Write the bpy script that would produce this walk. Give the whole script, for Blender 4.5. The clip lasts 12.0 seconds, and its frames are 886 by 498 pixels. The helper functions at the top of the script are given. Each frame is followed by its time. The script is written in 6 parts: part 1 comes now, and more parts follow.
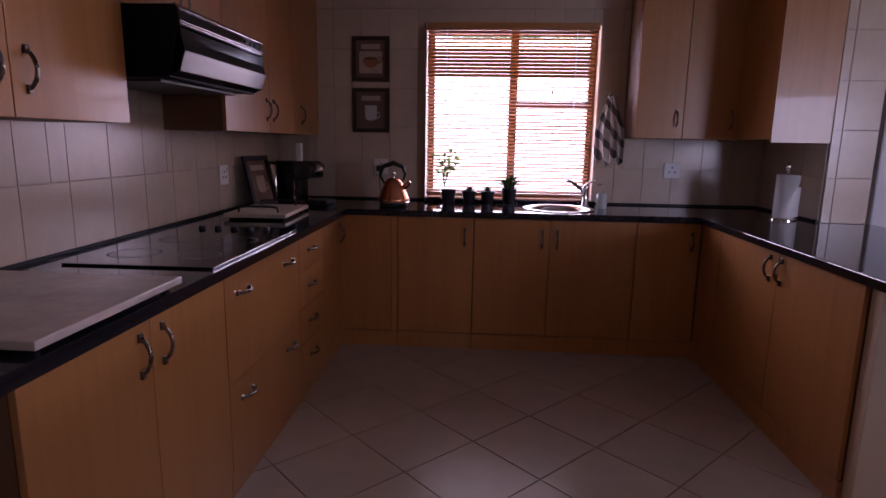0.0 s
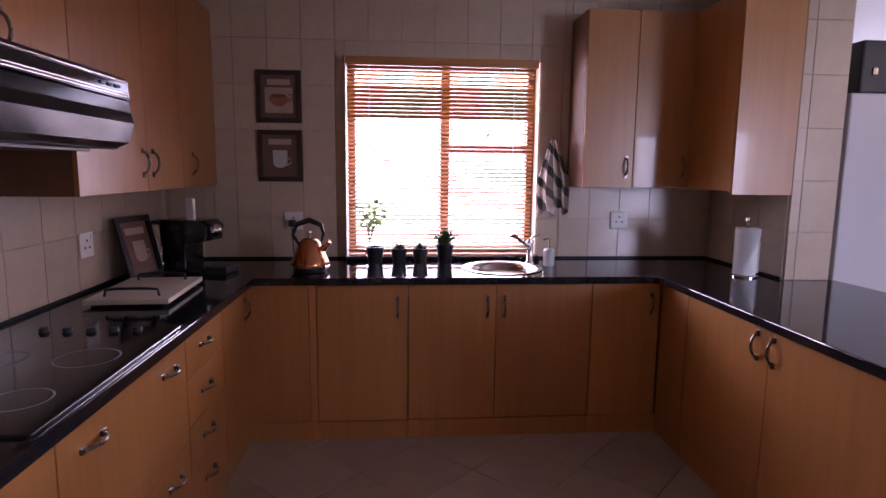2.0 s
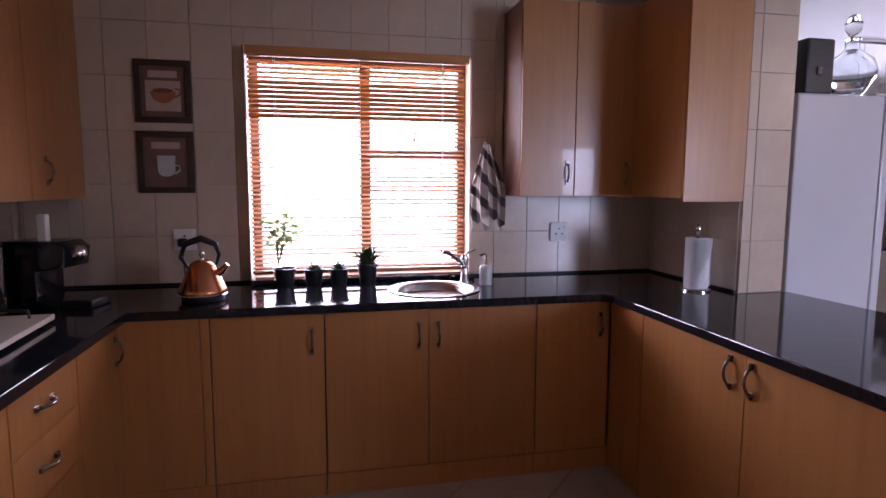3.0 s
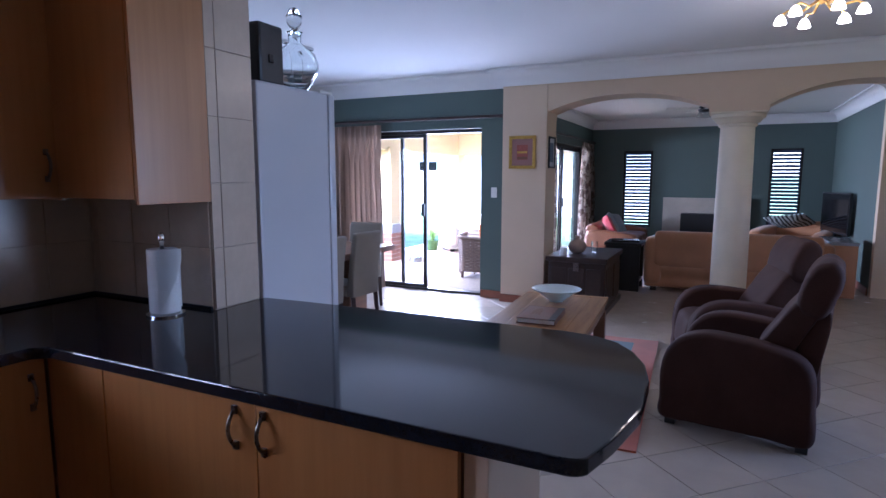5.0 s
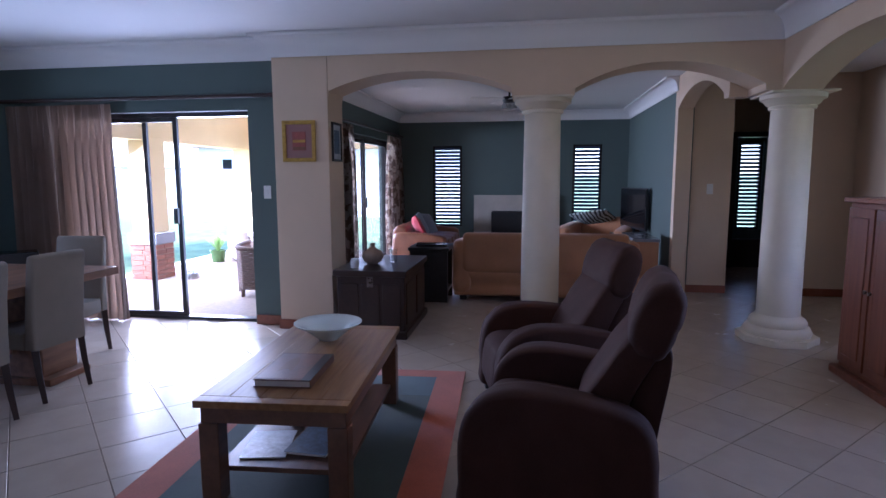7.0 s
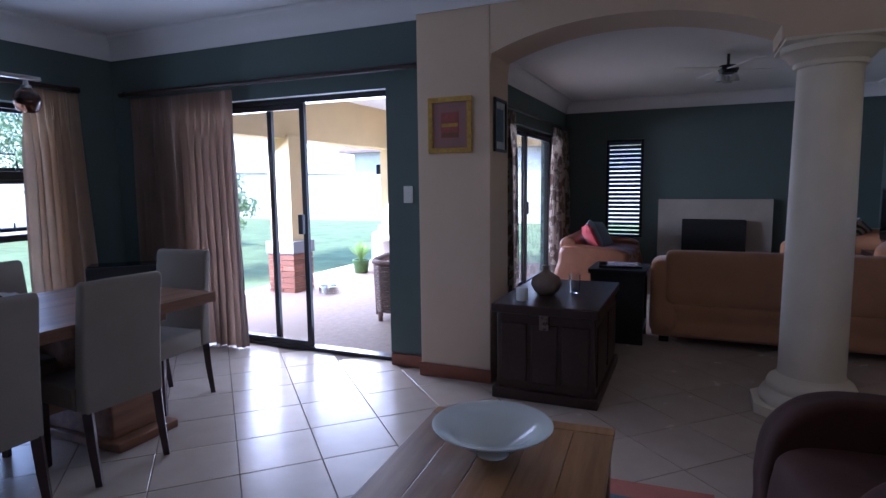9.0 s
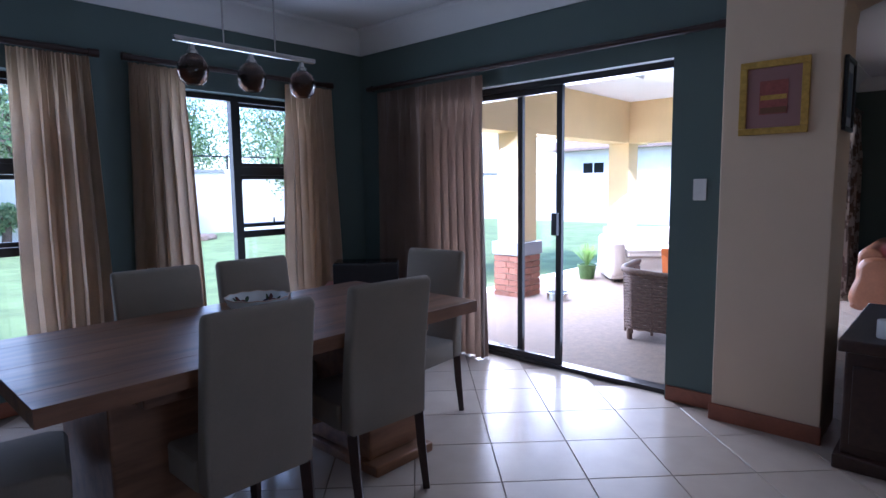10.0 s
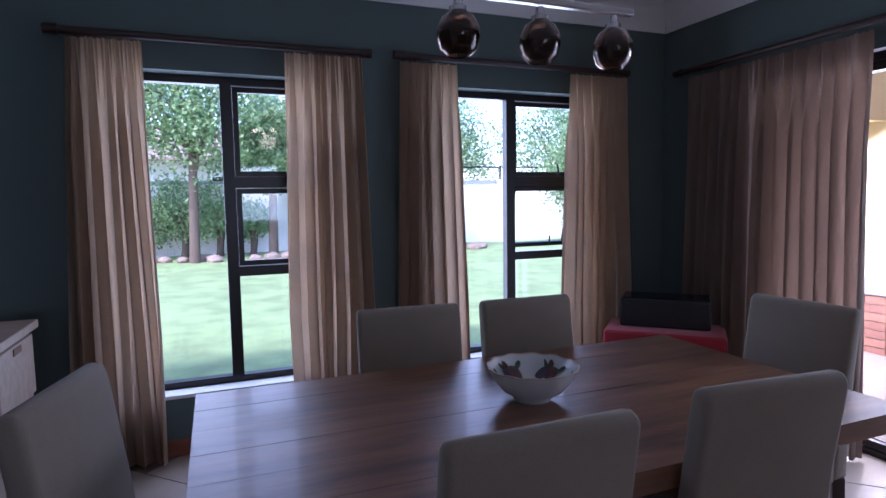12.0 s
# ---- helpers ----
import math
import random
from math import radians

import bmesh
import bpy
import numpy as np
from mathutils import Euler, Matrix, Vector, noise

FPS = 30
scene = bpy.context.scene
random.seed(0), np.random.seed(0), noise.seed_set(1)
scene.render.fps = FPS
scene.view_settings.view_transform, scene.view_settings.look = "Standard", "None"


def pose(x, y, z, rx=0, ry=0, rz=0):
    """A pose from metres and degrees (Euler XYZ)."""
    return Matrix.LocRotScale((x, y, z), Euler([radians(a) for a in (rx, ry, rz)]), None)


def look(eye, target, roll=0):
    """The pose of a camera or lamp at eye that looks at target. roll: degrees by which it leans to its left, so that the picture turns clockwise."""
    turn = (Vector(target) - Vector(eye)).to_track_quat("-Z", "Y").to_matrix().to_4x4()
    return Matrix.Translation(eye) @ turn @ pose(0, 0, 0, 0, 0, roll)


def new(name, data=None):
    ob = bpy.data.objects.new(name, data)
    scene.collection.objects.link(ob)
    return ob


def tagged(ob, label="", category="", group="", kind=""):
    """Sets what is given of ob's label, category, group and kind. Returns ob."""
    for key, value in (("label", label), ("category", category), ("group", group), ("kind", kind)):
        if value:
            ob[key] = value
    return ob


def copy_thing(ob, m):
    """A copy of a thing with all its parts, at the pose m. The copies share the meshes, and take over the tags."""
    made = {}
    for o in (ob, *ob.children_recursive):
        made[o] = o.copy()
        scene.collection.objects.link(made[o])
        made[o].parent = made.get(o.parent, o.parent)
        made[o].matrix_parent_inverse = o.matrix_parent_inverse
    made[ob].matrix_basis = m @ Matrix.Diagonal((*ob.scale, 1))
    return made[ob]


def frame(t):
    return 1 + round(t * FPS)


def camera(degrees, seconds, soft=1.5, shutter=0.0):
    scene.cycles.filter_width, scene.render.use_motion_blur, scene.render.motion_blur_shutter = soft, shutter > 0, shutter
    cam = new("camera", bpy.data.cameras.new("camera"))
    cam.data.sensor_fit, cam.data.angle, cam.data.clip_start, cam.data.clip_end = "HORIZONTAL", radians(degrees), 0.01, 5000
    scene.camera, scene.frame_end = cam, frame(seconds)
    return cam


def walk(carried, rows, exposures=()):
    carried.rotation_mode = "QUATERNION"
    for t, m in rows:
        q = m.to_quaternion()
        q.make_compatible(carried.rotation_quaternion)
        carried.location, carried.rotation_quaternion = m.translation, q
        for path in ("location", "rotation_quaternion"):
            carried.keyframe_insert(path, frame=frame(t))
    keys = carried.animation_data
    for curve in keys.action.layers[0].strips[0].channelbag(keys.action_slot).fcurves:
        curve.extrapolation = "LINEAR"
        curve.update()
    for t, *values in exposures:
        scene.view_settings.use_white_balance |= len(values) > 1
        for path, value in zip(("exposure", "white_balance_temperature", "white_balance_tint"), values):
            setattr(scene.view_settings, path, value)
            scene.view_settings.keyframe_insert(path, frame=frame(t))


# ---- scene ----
cam = camera(75.2, 12.0)
PATH = [
    (0, (0.154, -0.068, 1.367), (0.026, 1.894, 1.001), 1.0),
    (0.5, (0.15, 0.037, 1.392), (0.134, 2.003, 1.028), 0.9),
    (1, (0.122, 0.178, 1.445), (0.18, 2.144, 1.084), 0.8),
    (1.5, (0.073, 0.345, 1.497), (0.178, 2.314, 1.157), 0.7),
    (2, (0.046, 0.527, 1.512), (0.208, 2.502, 1.239), 0.6),
    (2.5, (0.063, 0.731, 1.478), (0.301, 2.703, 1.249), 0.5),
    (2.7, (0.095, 0.828, 1.471), (0.377, 2.795, 1.247), 0.4),
    (4.3, (0.099, 1.478, 1.491), (1.551, 2.833, 1.25), -0.2),
    (4.5, (0.183, 1.518, 1.478), (1.758, 2.727, 1.236), 0.0),
    (5, (0.411, 1.538, 1.502), (2.196, 2.405, 1.252), 0.1),
    (5.5, (0.683, 1.572, 1.463), (2.569, 2.188, 1.215), -0.0),
    (6, (1.03, 1.579, 1.48), (2.967, 2.008, 1.227), 0.0),
    (6.5, (1.383, 1.555, 1.445), (3.342, 1.871, 1.198), -0.2),
    (6.7, (1.518, 1.527, 1.461), (3.479, 1.828, 1.209), -0.2),
    (8.3, (2.771, 1.682, 1.447), (4.711, 2.099, 1.196), 0.4),
    (8.5, (2.861, 1.742, 1.394), (4.779, 2.254, 1.157), -0.3),
    (9, (3.206, 2.132, 1.398), (5.029, 2.922, 1.167), -0.7),
    (9.5, (3.406, 2.46, 1.367), (5.104, 3.492, 1.146), -0.7),
    (10, (3.504, 2.882, 1.356), (4.969, 4.225, 1.136), -0.8),
    (10.5, (3.702, 3.174, 1.34), (4.895, 4.765, 1.125), -0.9),
    (11, (3.828, 3.416, 1.328), (4.845, 5.126, 1.124), -0.8),
    (11.5, (3.9, 3.615, 1.355), (4.756, 5.412, 1.16), -0.9),
    (12, (3.939, 3.723, 1.385), (4.669, 5.577, 1.209), -0.9),
]
walk(cam, [(t, look(eye, target, roll)) for t, eye, target, roll in PATH], exposures=[(0, 2.95, 6000, 56), (2.6, 3.95, 5900, 48), (4.5, 3.35, 4700, 26), (5.6, 3.2, 4750, 28), (6.6, 3.0, 4750, 30), (8.5, 2.15, 4850, 32), (9.5, 2.1, 4850, 24), (10.5, 2.15, 5000, 24), (12, 2.22, 5150, 34)])

# ---- world and light ----
world = bpy.data.worlds.new("sky")
scene.world = world
world.use_nodes = True
wn = world.node_tree.nodes
sky = wn.new("ShaderNodeTexSky")
sky.sky_type = "NISHITA"
sky.sun_disc = False
sky.sun_elevation, sky.sun_rotation = radians(50), radians(225)
world.node_tree.links.new(sky.outputs[0], wn["Background"].inputs[0])
wn["Background"].inputs[1].default_value = 0.15
sun = new("sun", bpy.data.lights.new("sun", "SUN"))
sun.data.energy, sun.data.angle, sun.data.color = 1.5, radians(10), (1.0, 0.95, 0.88)
sun.matrix_world = look((-9.1, -9.1, 15.3), (0, 0, 0))


def window_light(name, eye, target, w, h, power, color=(0.86, 0.93, 1.0), spread=180):
    """Area lamp added in an opening as a stand-in for sky light."""
    la = bpy.data.lights.new(name, "AREA")
    la.shape, la.size, la.size_y, la.energy, la.color, la.spread = "RECTANGLE", w, h, power, color, radians(spread)
    ob = new(name, la)
    ob.matrix_world = look(eye, target)
    return ob


window_light("window_light", (0.36, 4.5, 1.6), (0.36, 2.0, 1.9), 1.2, 1.2, 3.2)
window_light("window_light", (7.36, 5.2, 1.1), (4.0, 4.7, 1.7), 1.9, 1.9, 7.4)
window_light("window_light", (4.03, 7.34, 1.25), (4.1, 4.0, 1.2), 1.0, 1.6, 4.1)
window_light("window_light", (5.82, 7.34, 1.25), (5.6, 4.0, 1.2), 1.0, 1.6, 4.1)
window_light("window_light", (10.5, 4.2, 1.1), (9.9, 0.0, 0.4), 2.2, 1.9, 0.2)
window_light("window_light", (4.75, -2.32, 1.55), (1.6, 4.2, 1.35), 1.3, 1.15, 1.5, (0.70, 0.85, 1.0), 80)
# Lamps added in the open patio sides to brighten its floor.
window_light("window_light", (10.9, 7.3, 1.4), (10.3, 6.1, 0.0), 2.6, 1.2, 62, (1.0, 0.98, 0.94))
window_light("window_light", (8.4, 7.3, 1.4), (8.8, 6.2, 0.0), 2.0, 1.2, 46, (1.0, 0.98, 0.94))
window_light("window_light", (12.62, 5.6, 1.4), (11.6, 5.5, 0.0), 2.4, 1.2, 14, (1.0, 0.98, 0.94))

# ---- materials ----
def node_mat(name):
    m = bpy.data.materials.new(name)
    m.use_nodes = True
    nt = m.node_tree
    return m, nt, nt.nodes["Principled BSDF"]


def ramp(nt, fac, stops):
    r = nt.nodes.new("ShaderNodeValToRGB")
    while len(r.color_ramp.elements) < len(stops):
        r.color_ramp.elements.new(0.5)
    for e, (p, c) in zip(r.color_ramp.elements, stops):
        e.position, e.color = p, (*c, 1)
    nt.links.new(fac, r.inputs[0])
    return r.outputs[0]


def coords(nt, scale=(1, 1, 1), rot=(0, 0, 0)):
    tc = nt.nodes.new("ShaderNodeTexCoord")
    mp = nt.nodes.new("ShaderNodeMapping")
    mp.inputs["Scale"].default_value, mp.inputs["Rotation"].default_value = scale, rot
    nt.links.new(tc.outputs["Object"], mp.inputs[0])
    return mp.outputs[0]


def noise_tex(nt, vec, scale, detail=4.0, rough=0.55):
    n = nt.nodes.new("ShaderNodeTexNoise")
    n.inputs["Scale"].default_value, n.inputs["Detail"].default_value, n.inputs["Roughness"].default_value = scale, detail, rough
    nt.links.new(vec, n.inputs["Vector"])
    return n.outputs[0]


def mixed(nt, fac, a, b, mode="MIX"):
    n = nt.nodes.new("ShaderNodeMix")
    n.data_type, n.blend_type = "RGBA", mode
    for sock, v in ((n.inputs[0], fac), (n.inputs[6], a), (n.inputs[7], b)):
        if isinstance(v, (float, int)):
            sock.default_value = v
        elif isinstance(v, tuple):
            sock.default_value = (*v, 1)
        else:
            nt.links.new(v, sock)
    return n.outputs[2]


def bumped(nt, b, height, strength, dist=0.002):
    n = nt.nodes.new("ShaderNodeBump")
    n.inputs["Strength"].default_value, n.inputs["Distance"].default_value = strength, dist
    nt.links.new(height, n.inputs["Height"])
    nt.links.new(n.outputs[0], b.inputs["Normal"])


def scl(c, k):
    return tuple(min(1.0, v * k) for v in c)


def plain(name, col, rough=0.5, metal=0.0, var=0.12, scale=3.0, fine=60.0, bump=0.1, rand=0.0, spec=0.5, coat=0.0):
    """A surface with broad blotches and fine grain round one colour."""
    m, nt, b = node_mat(name)
    v = coords(nt)
    big, small = noise_tex(nt, v, scale), noise_tex(nt, v, fine, 3.0)
    c = ramp(nt, big, [(0.3, scl(col, 1 - var)), (0.7, scl(col, 1 + var))])
    c = mixed(nt, 0.35 * min(1.0, var * 4), c, ramp(nt, small, [(0.3, scl(col, 1 - 1.5 * var)), (0.7, scl(col, 1 + var))]))
    if rand:
        oi = nt.nodes.new("ShaderNodeObjectInfo")
        c = mixed(nt, 1.0, c, ramp(nt, oi.outputs["Random"], [(0.0, (1 - rand,) * 3), (1.0, (1.0,) * 3)]), "MULTIPLY")
    nt.links.new(c, b.inputs["Base Color"])
    rr = nt.nodes.new("ShaderNodeMapRange")
    rr.inputs[3].default_value, rr.inputs[4].default_value = max(0.02, rough * 0.85), min(1, rough * 1.15)
    nt.links.new(big, rr.inputs[0])
    nt.links.new(rr.outputs[0], b.inputs["Roughness"])
    b.inputs["Metallic"].default_value = metal
    b.inputs["Specular IOR Level"].default_value = spec
    b.inputs["Coat Weight"].default_value = coat
    if bump:
        bumped(nt, b, small, bump)
    return m


def wood(name, dark, light, rough=0.4, grain=(40, 40, 2.5), coat=0.0, bump=0.08, rand=0.12, rot=(0, 0, 0)):
    """Veneer or timber; the grain runs along the axis with the low scale."""
    m, nt, b = node_mat(name)
    v = coords(nt, grain, rot)
    g = noise_tex(nt, v, 1.0, 6.0, 0.6)
    big = noise_tex(nt, coords(nt, tuple(s * 0.12 for s in grain), rot), 1.0, 2.0)
    mid = tuple((a + c) / 2 for a, c in zip(dark, light))
    c = ramp(nt, g, [(0.3, dark), (0.5, mid), (0.72, light)])
    c = mixed(nt, 0.35, c, ramp(nt, big, [(0.35, dark), (0.65, light)]))
    oi = nt.nodes.new("ShaderNodeObjectInfo")
    c = mixed(nt, 1.0, c, ramp(nt, oi.outputs["Random"], [(0.0, (1 - rand,) * 3), (1.0, (1.0,) * 3)]), "MULTIPLY")
    nt.links.new(c, b.inputs["Base Color"])
    b.inputs["Roughness"].default_value, b.inputs["Coat Weight"].default_value = rough, coat
    bumped(nt, b, g, bump)
    return m


def fabric(name, col, translucent=0.0, weave=350.0, var=0.12, rough=0.9, sheen=0.3):
    m, nt, b = node_mat(name)
    v = coords(nt)
    big, small = noise_tex(nt, v, 4.0), noise_tex(nt, v, weave, 2.0)
    c = ramp(nt, big, [(0.3, scl(col, 1 - var)), (0.7, scl(col, 1 + var))])
    c = mixed(nt, 0.4, c, ramp(nt, small, [(0.3, scl(col, 0.75)), (0.7, scl(col, 1.15))]))
    nt.links.new(c, b.inputs["Base Color"])
    b.inputs["Roughness"].default_value, b.inputs["Sheen Weight"].default_value = rough, sheen
    b.inputs["Specular IOR Level"].default_value = 0.2
    bumped(nt, b, small, 0.35, 0.001)
    if translucent:
        tr = nt.nodes.new("ShaderNodeBsdfTranslucent")
        nt.links.new(c, tr.inputs[0])
        mx = nt.nodes.new("ShaderNodeMixShader")
        mx.inputs[0].default_value = translucent
        nt.links.new(b.outputs[0], mx.inputs[1])
        nt.links.new(tr.outputs[0], mx.inputs[2])
        nt.links.new(mx.outputs[0], nt.nodes["Material Output"].inputs[0])
    return m


def patterned(name, base, ink, scale, cut=0.52, translucent=0.0):
    """Printed cloth: irregular patches of ink on a ground."""
    m = fabric(name, base, translucent)
    nt = m.node_tree
    b = nt.nodes["Principled BSDF"]
    f = ramp(nt, noise_tex(nt, coords(nt), scale, 3.0), [(cut - 0.02, (0, 0, 0)), (cut + 0.02, (1, 1, 1))])
    c = mixed(nt, f, base, ink)
    nt.links.new(c, b.inputs["Base Color"])
    return m


def glow(name, col, strength):
    m, nt, b = node_mat(name)
    b.inputs["Emission Color"].default_value, b.inputs["Emission Strength"].default_value = (*col, 1), strength
    b.inputs["Base Color"].default_value = (*col, 1)
    return m


def glass(name, col=(1, 1, 1), rough=0.0, tint=0.06):
    """A thin pane: mostly clear, with a gloss that grows at a slant."""
    m, nt, b = node_mat(name)
    tr, gl = nt.nodes.new("ShaderNodeBsdfTransparent"), nt.nodes.new("ShaderNodeBsdfGlossy")
    mx = nt.nodes.new("ShaderNodeMixShader")
    tr.inputs[0].default_value = (*col, 1)
    gl.inputs["Roughness"].default_value = rough
    lw, pw = nt.nodes.new("ShaderNodeLayerWeight"), nt.nodes.new("ShaderNodeMath")
    pw.operation, pw.inputs[1].default_value = "POWER", 5.0
    nt.links.new(lw.outputs["Facing"], pw.inputs[0])
    sc = nt.nodes.new("ShaderNodeMath")
    sc.operation, sc.inputs[1].default_value, sc.inputs[2].default_value = "MULTIPLY_ADD", 0.7, 0.04
    nt.links.new(pw.outputs[0], sc.inputs[0])
    for a, c in ((sc.outputs[0], mx.inputs[0]), (tr.outputs[0], mx.inputs[1]), (gl.outputs[0], mx.inputs[2]), (mx.outputs[0], nt.nodes["Material Output"].inputs[0])):
        nt.links.new(a, c)
    return m


def clear_glass(name, col=(1, 1, 1), rough=0.02):
    m, nt, b = node_mat(name)
    b.inputs["Base Color"].default_value = (*col, 1)
    b.inputs["Transmission Weight"].default_value, b.inputs["Roughness"].default_value, b.inputs["IOR"].default_value = 1.0, rough, 1.45
    return m


VENEER = wood("maple_veneer", (0.41, 0.172, 0.046), (0.52, 0.235, 0.070), 0.33, (30, 30, 1.6), 0.15)
CARCASS = plain("brown_board", (0.16, 0.07, 0.03), 0.5)
GRANITE = plain("black_granite", (0.012, 0.013, 0.018), 0.07, var=0.5, scale=25, fine=240, bump=0.0, spec=0.45)
WALL_TILE = plain("beige_wall_tile", (0.57, 0.458, 0.35), 0.25, var=0.07, scale=9, fine=40, bump=0.03, rand=0.07)
GROUT = plain("grout", (0.49, 0.40, 0.31), 0.9, var=0.15, scale=20)
FLOOR_TILE = plain("cream_floor_tile", (0.46, 0.385, 0.312), 0.26, var=0.05, scale=6, fine=30, bump=0.0, rand=0.10, spec=0.18)
FLOOR_GROUT = plain("floor_grout", (0.20, 0.15, 0.11), 0.9, var=0.2, scale=15)
CREAM = plain("cream_plaster", (0.65, 0.51, 0.365), 0.8, var=0.05, scale=1.5, fine=45, bump=0.15)
STONE_CREAM = plain("cream_column_plaster", (0.74, 0.66, 0.52), 0.6, var=0.05, scale=4, fine=50, bump=0.12)
GREEN = plain("teal_green_paint", (0.092, 0.127, 0.116), 0.7, var=0.06, scale=1.5, fine=45, bump=0.12)
CEIL = plain("white_ceiling_paint", (0.78, 0.78, 0.78), 0.85, var=0.02, scale=1.0, fine=35, bump=0.08)
SKIRT = plain("terracotta_skirting", (0.26, 0.085, 0.045), 0.3, var=0.2, scale=8, rand=0.15)
BRONZE = plain("dark_bronze_frame", (0.022, 0.019, 0.018), 0.35, metal=0.3, var=0.15, bump=0.02)
PANE = glass("window_pane")
STEEL = plain("brushed_steel", (0.6, 0.6, 0.6), 0.25, metal=1.0, var=0.06, fine=200, bump=0.03)
CHROME = plain("chrome", (0.75, 0.75, 0.76), 0.08, metal=1.0, var=0.03, bump=0.0)
PEWTER = plain("aged_pewter", (0.20, 0.17, 0.15), 0.28, metal=1.0, var=0.25, scale=40)
BLACK_GLOSS = plain("black_gloss", (0.01, 0.01, 0.012), 0.1, var=0.3, bump=0.0)
VISOR = plain("dark_visor", (0.008, 0.008, 0.009), 0.16, var=0.2, bump=0.0, spec=0.3)
UPSTAND = plain("matt_black_granite", (0.012, 0.012, 0.016), 0.4, var=0.5, scale=25, bump=0.0, spec=0.12)
HOODBLACK = plain("black_hood_enamel", (0.006, 0.006, 0.007), 0.45, var=0.25, bump=0.0, spec=0.06)
BLACK = plain("black_plastic", (0.014, 0.014, 0.015), 0.42, var=0.25, scale=15)
WHITE_PLASTIC = plain("white_plastic", (0.75, 0.75, 0.73), 0.4, var=0.03, bump=0.0)
WHITE_FRIDGE = plain("white_enamel", (0.54, 0.54, 0.57), 0.3, var=0.03, scale=2, bump=0.02)
MARBLE = plain("pale_marble", (0.50, 0.44, 0.41), 0.25, var=0.2, scale=5, fine=25, bump=0.0)
CREAM_BOARD = plain("cream_board", (0.62, 0.54, 0.44), 0.5, var=0.06)
SLAT = wood("honey_blind_slat", (0.42, 0.17, 0.045), (0.56, 0.26, 0.08), 0.4, (2, 40, 40), 0.2)
DARKWOOD = wood("dark_stained_wood", (0.022, 0.011, 0.008), (0.052, 0.025, 0.015), 0.4, (3, 40, 40), 0.05)
ESPRESSO = plain("espresso_wood", (0.014, 0.009, 0.008), 0.45, var=0.3, scale=20, spec=0.2)
RODWOOD = plain("dark_rod", (0.03, 0.012, 0.008), 0.35, var=0.2)
TABLEWOOD = wood("reclaimed_table_wood", (0.075, 0.032, 0.015), (0.36, 0.175, 0.085), 0.38, (2.2, 15, 15), 0.08, 0.4, 0.25)
COFFEEWOOD = wood("honey_coffee_wood", (0.22, 0.10, 0.036), (0.46, 0.26, 0.105), 0.42, (2.5, 26, 26), 0.05, 0.08, 0.3)
COFFEEWOOD.node_tree.nodes["Principled BSDF"].inputs["Specular IOR Level"].default_value = 0.25
COFFEEDARK = wood("dark_coffee_frame", (0.10, 0.045, 0.025), (0.20, 0.09, 0.045), 0.4, (2.5, 30, 30), 0.15)
REDWOOD = wood("reddish_cabinet_wood", (0.14, 0.04, 0.02), (0.26, 0.085, 0.04), 0.35, (30, 30, 2.5), 0.25)
PALEWOOD = wood("pale_oak", (0.36, 0.27, 0.20), (0.55, 0.43, 0.33), 0.5, (3, 30, 30), 0.0)
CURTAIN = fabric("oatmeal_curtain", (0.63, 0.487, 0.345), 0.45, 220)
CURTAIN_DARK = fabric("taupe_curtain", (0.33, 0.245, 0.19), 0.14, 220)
FLORAL = patterned("floral_curtain", (0.60, 0.53, 0.46), (0.13, 0.07, 0.05), 9.0, 0.5, 0.25)
LINEN = fabric("grey_beige_linen", (0.225, 0.19, 0.145), 0.0, 400, sheen=0.1)
SUEDE = fabric("brown_suede", (0.050, 0.023, 0.017), 0.0, 160, 0.35, 0.75, 0.03)
SUEDE.node_tree.nodes["Principled BSDF"].inputs["Specular IOR Level"].default_value = 0.12
TANFAB = fabric("tan_sofa_fabric", (0.44, 0.22, 0.11), 0.0, 260)
ORANGELEATHER = plain("tan_leather", (0.21, 0.085, 0.04), 0.45, var=0.2, scale=5)
REDFAB = fabric("red_cushion", (0.30, 0.02, 0.025))
BLUEFAB = fabric("grey_blue_throw", (0.22, 0.27, 0.32))
PAPER = plain("white_paper", (0.78, 0.78, 0.77), 0.85, var=0.03, fine=90)
COPPER = plain("brushed_copper", (0.62, 0.26, 0.13), 0.24, metal=1.0, var=0.08, bump=0.02)
CERAMIC = plain("pale_ceramic", (0.55, 0.57, 0.55), 0.2, var=0.08, scale=12, bump=0.0)
LEAF = plain("leaf_green", (0.07, 0.14, 0.035), 0.5, var=0.3, scale=20, rand=0.2)
LEAF_PALE = fabric("pale_leaf", (0.20, 0.32, 0.09), 0.4, 60)
GOLD = plain("gilt_frame", (0.55, 0.34, 0.07), 0.35, metal=0.6, var=0.2, scale=30)
YELLOW = plain("yellow_exterior_plaster", (0.74, 0.56, 0.30), 0.85, var=0.05, scale=2)
WHITEWALL = plain("white_garden_wall", (0.80, 0.76, 0.70), 0.9, var=0.08, scale=1.2)
PATIO = plain("patio_tile", (0.80, 0.76, 0.70), 0.5, var=0.08, scale=5, rand=0.08)
BRICK = plain("face_brick", (0.34, 0.14, 0.085), 0.85, var=0.2, scale=12, rand=0.3)
GREYCAP = plain("grey_cap", (0.30, 0.30, 0.33), 0.8, var=0.1)
LAWN = plain("lawn", (0.225, 0.30, 0.115), 0.95, var=0.38, scale=2.2, fine=50, bump=0.4)
BARK = plain("bark", (0.12, 0.085, 0.06), 0.9, var=0.3, scale=15, bump=0.5)
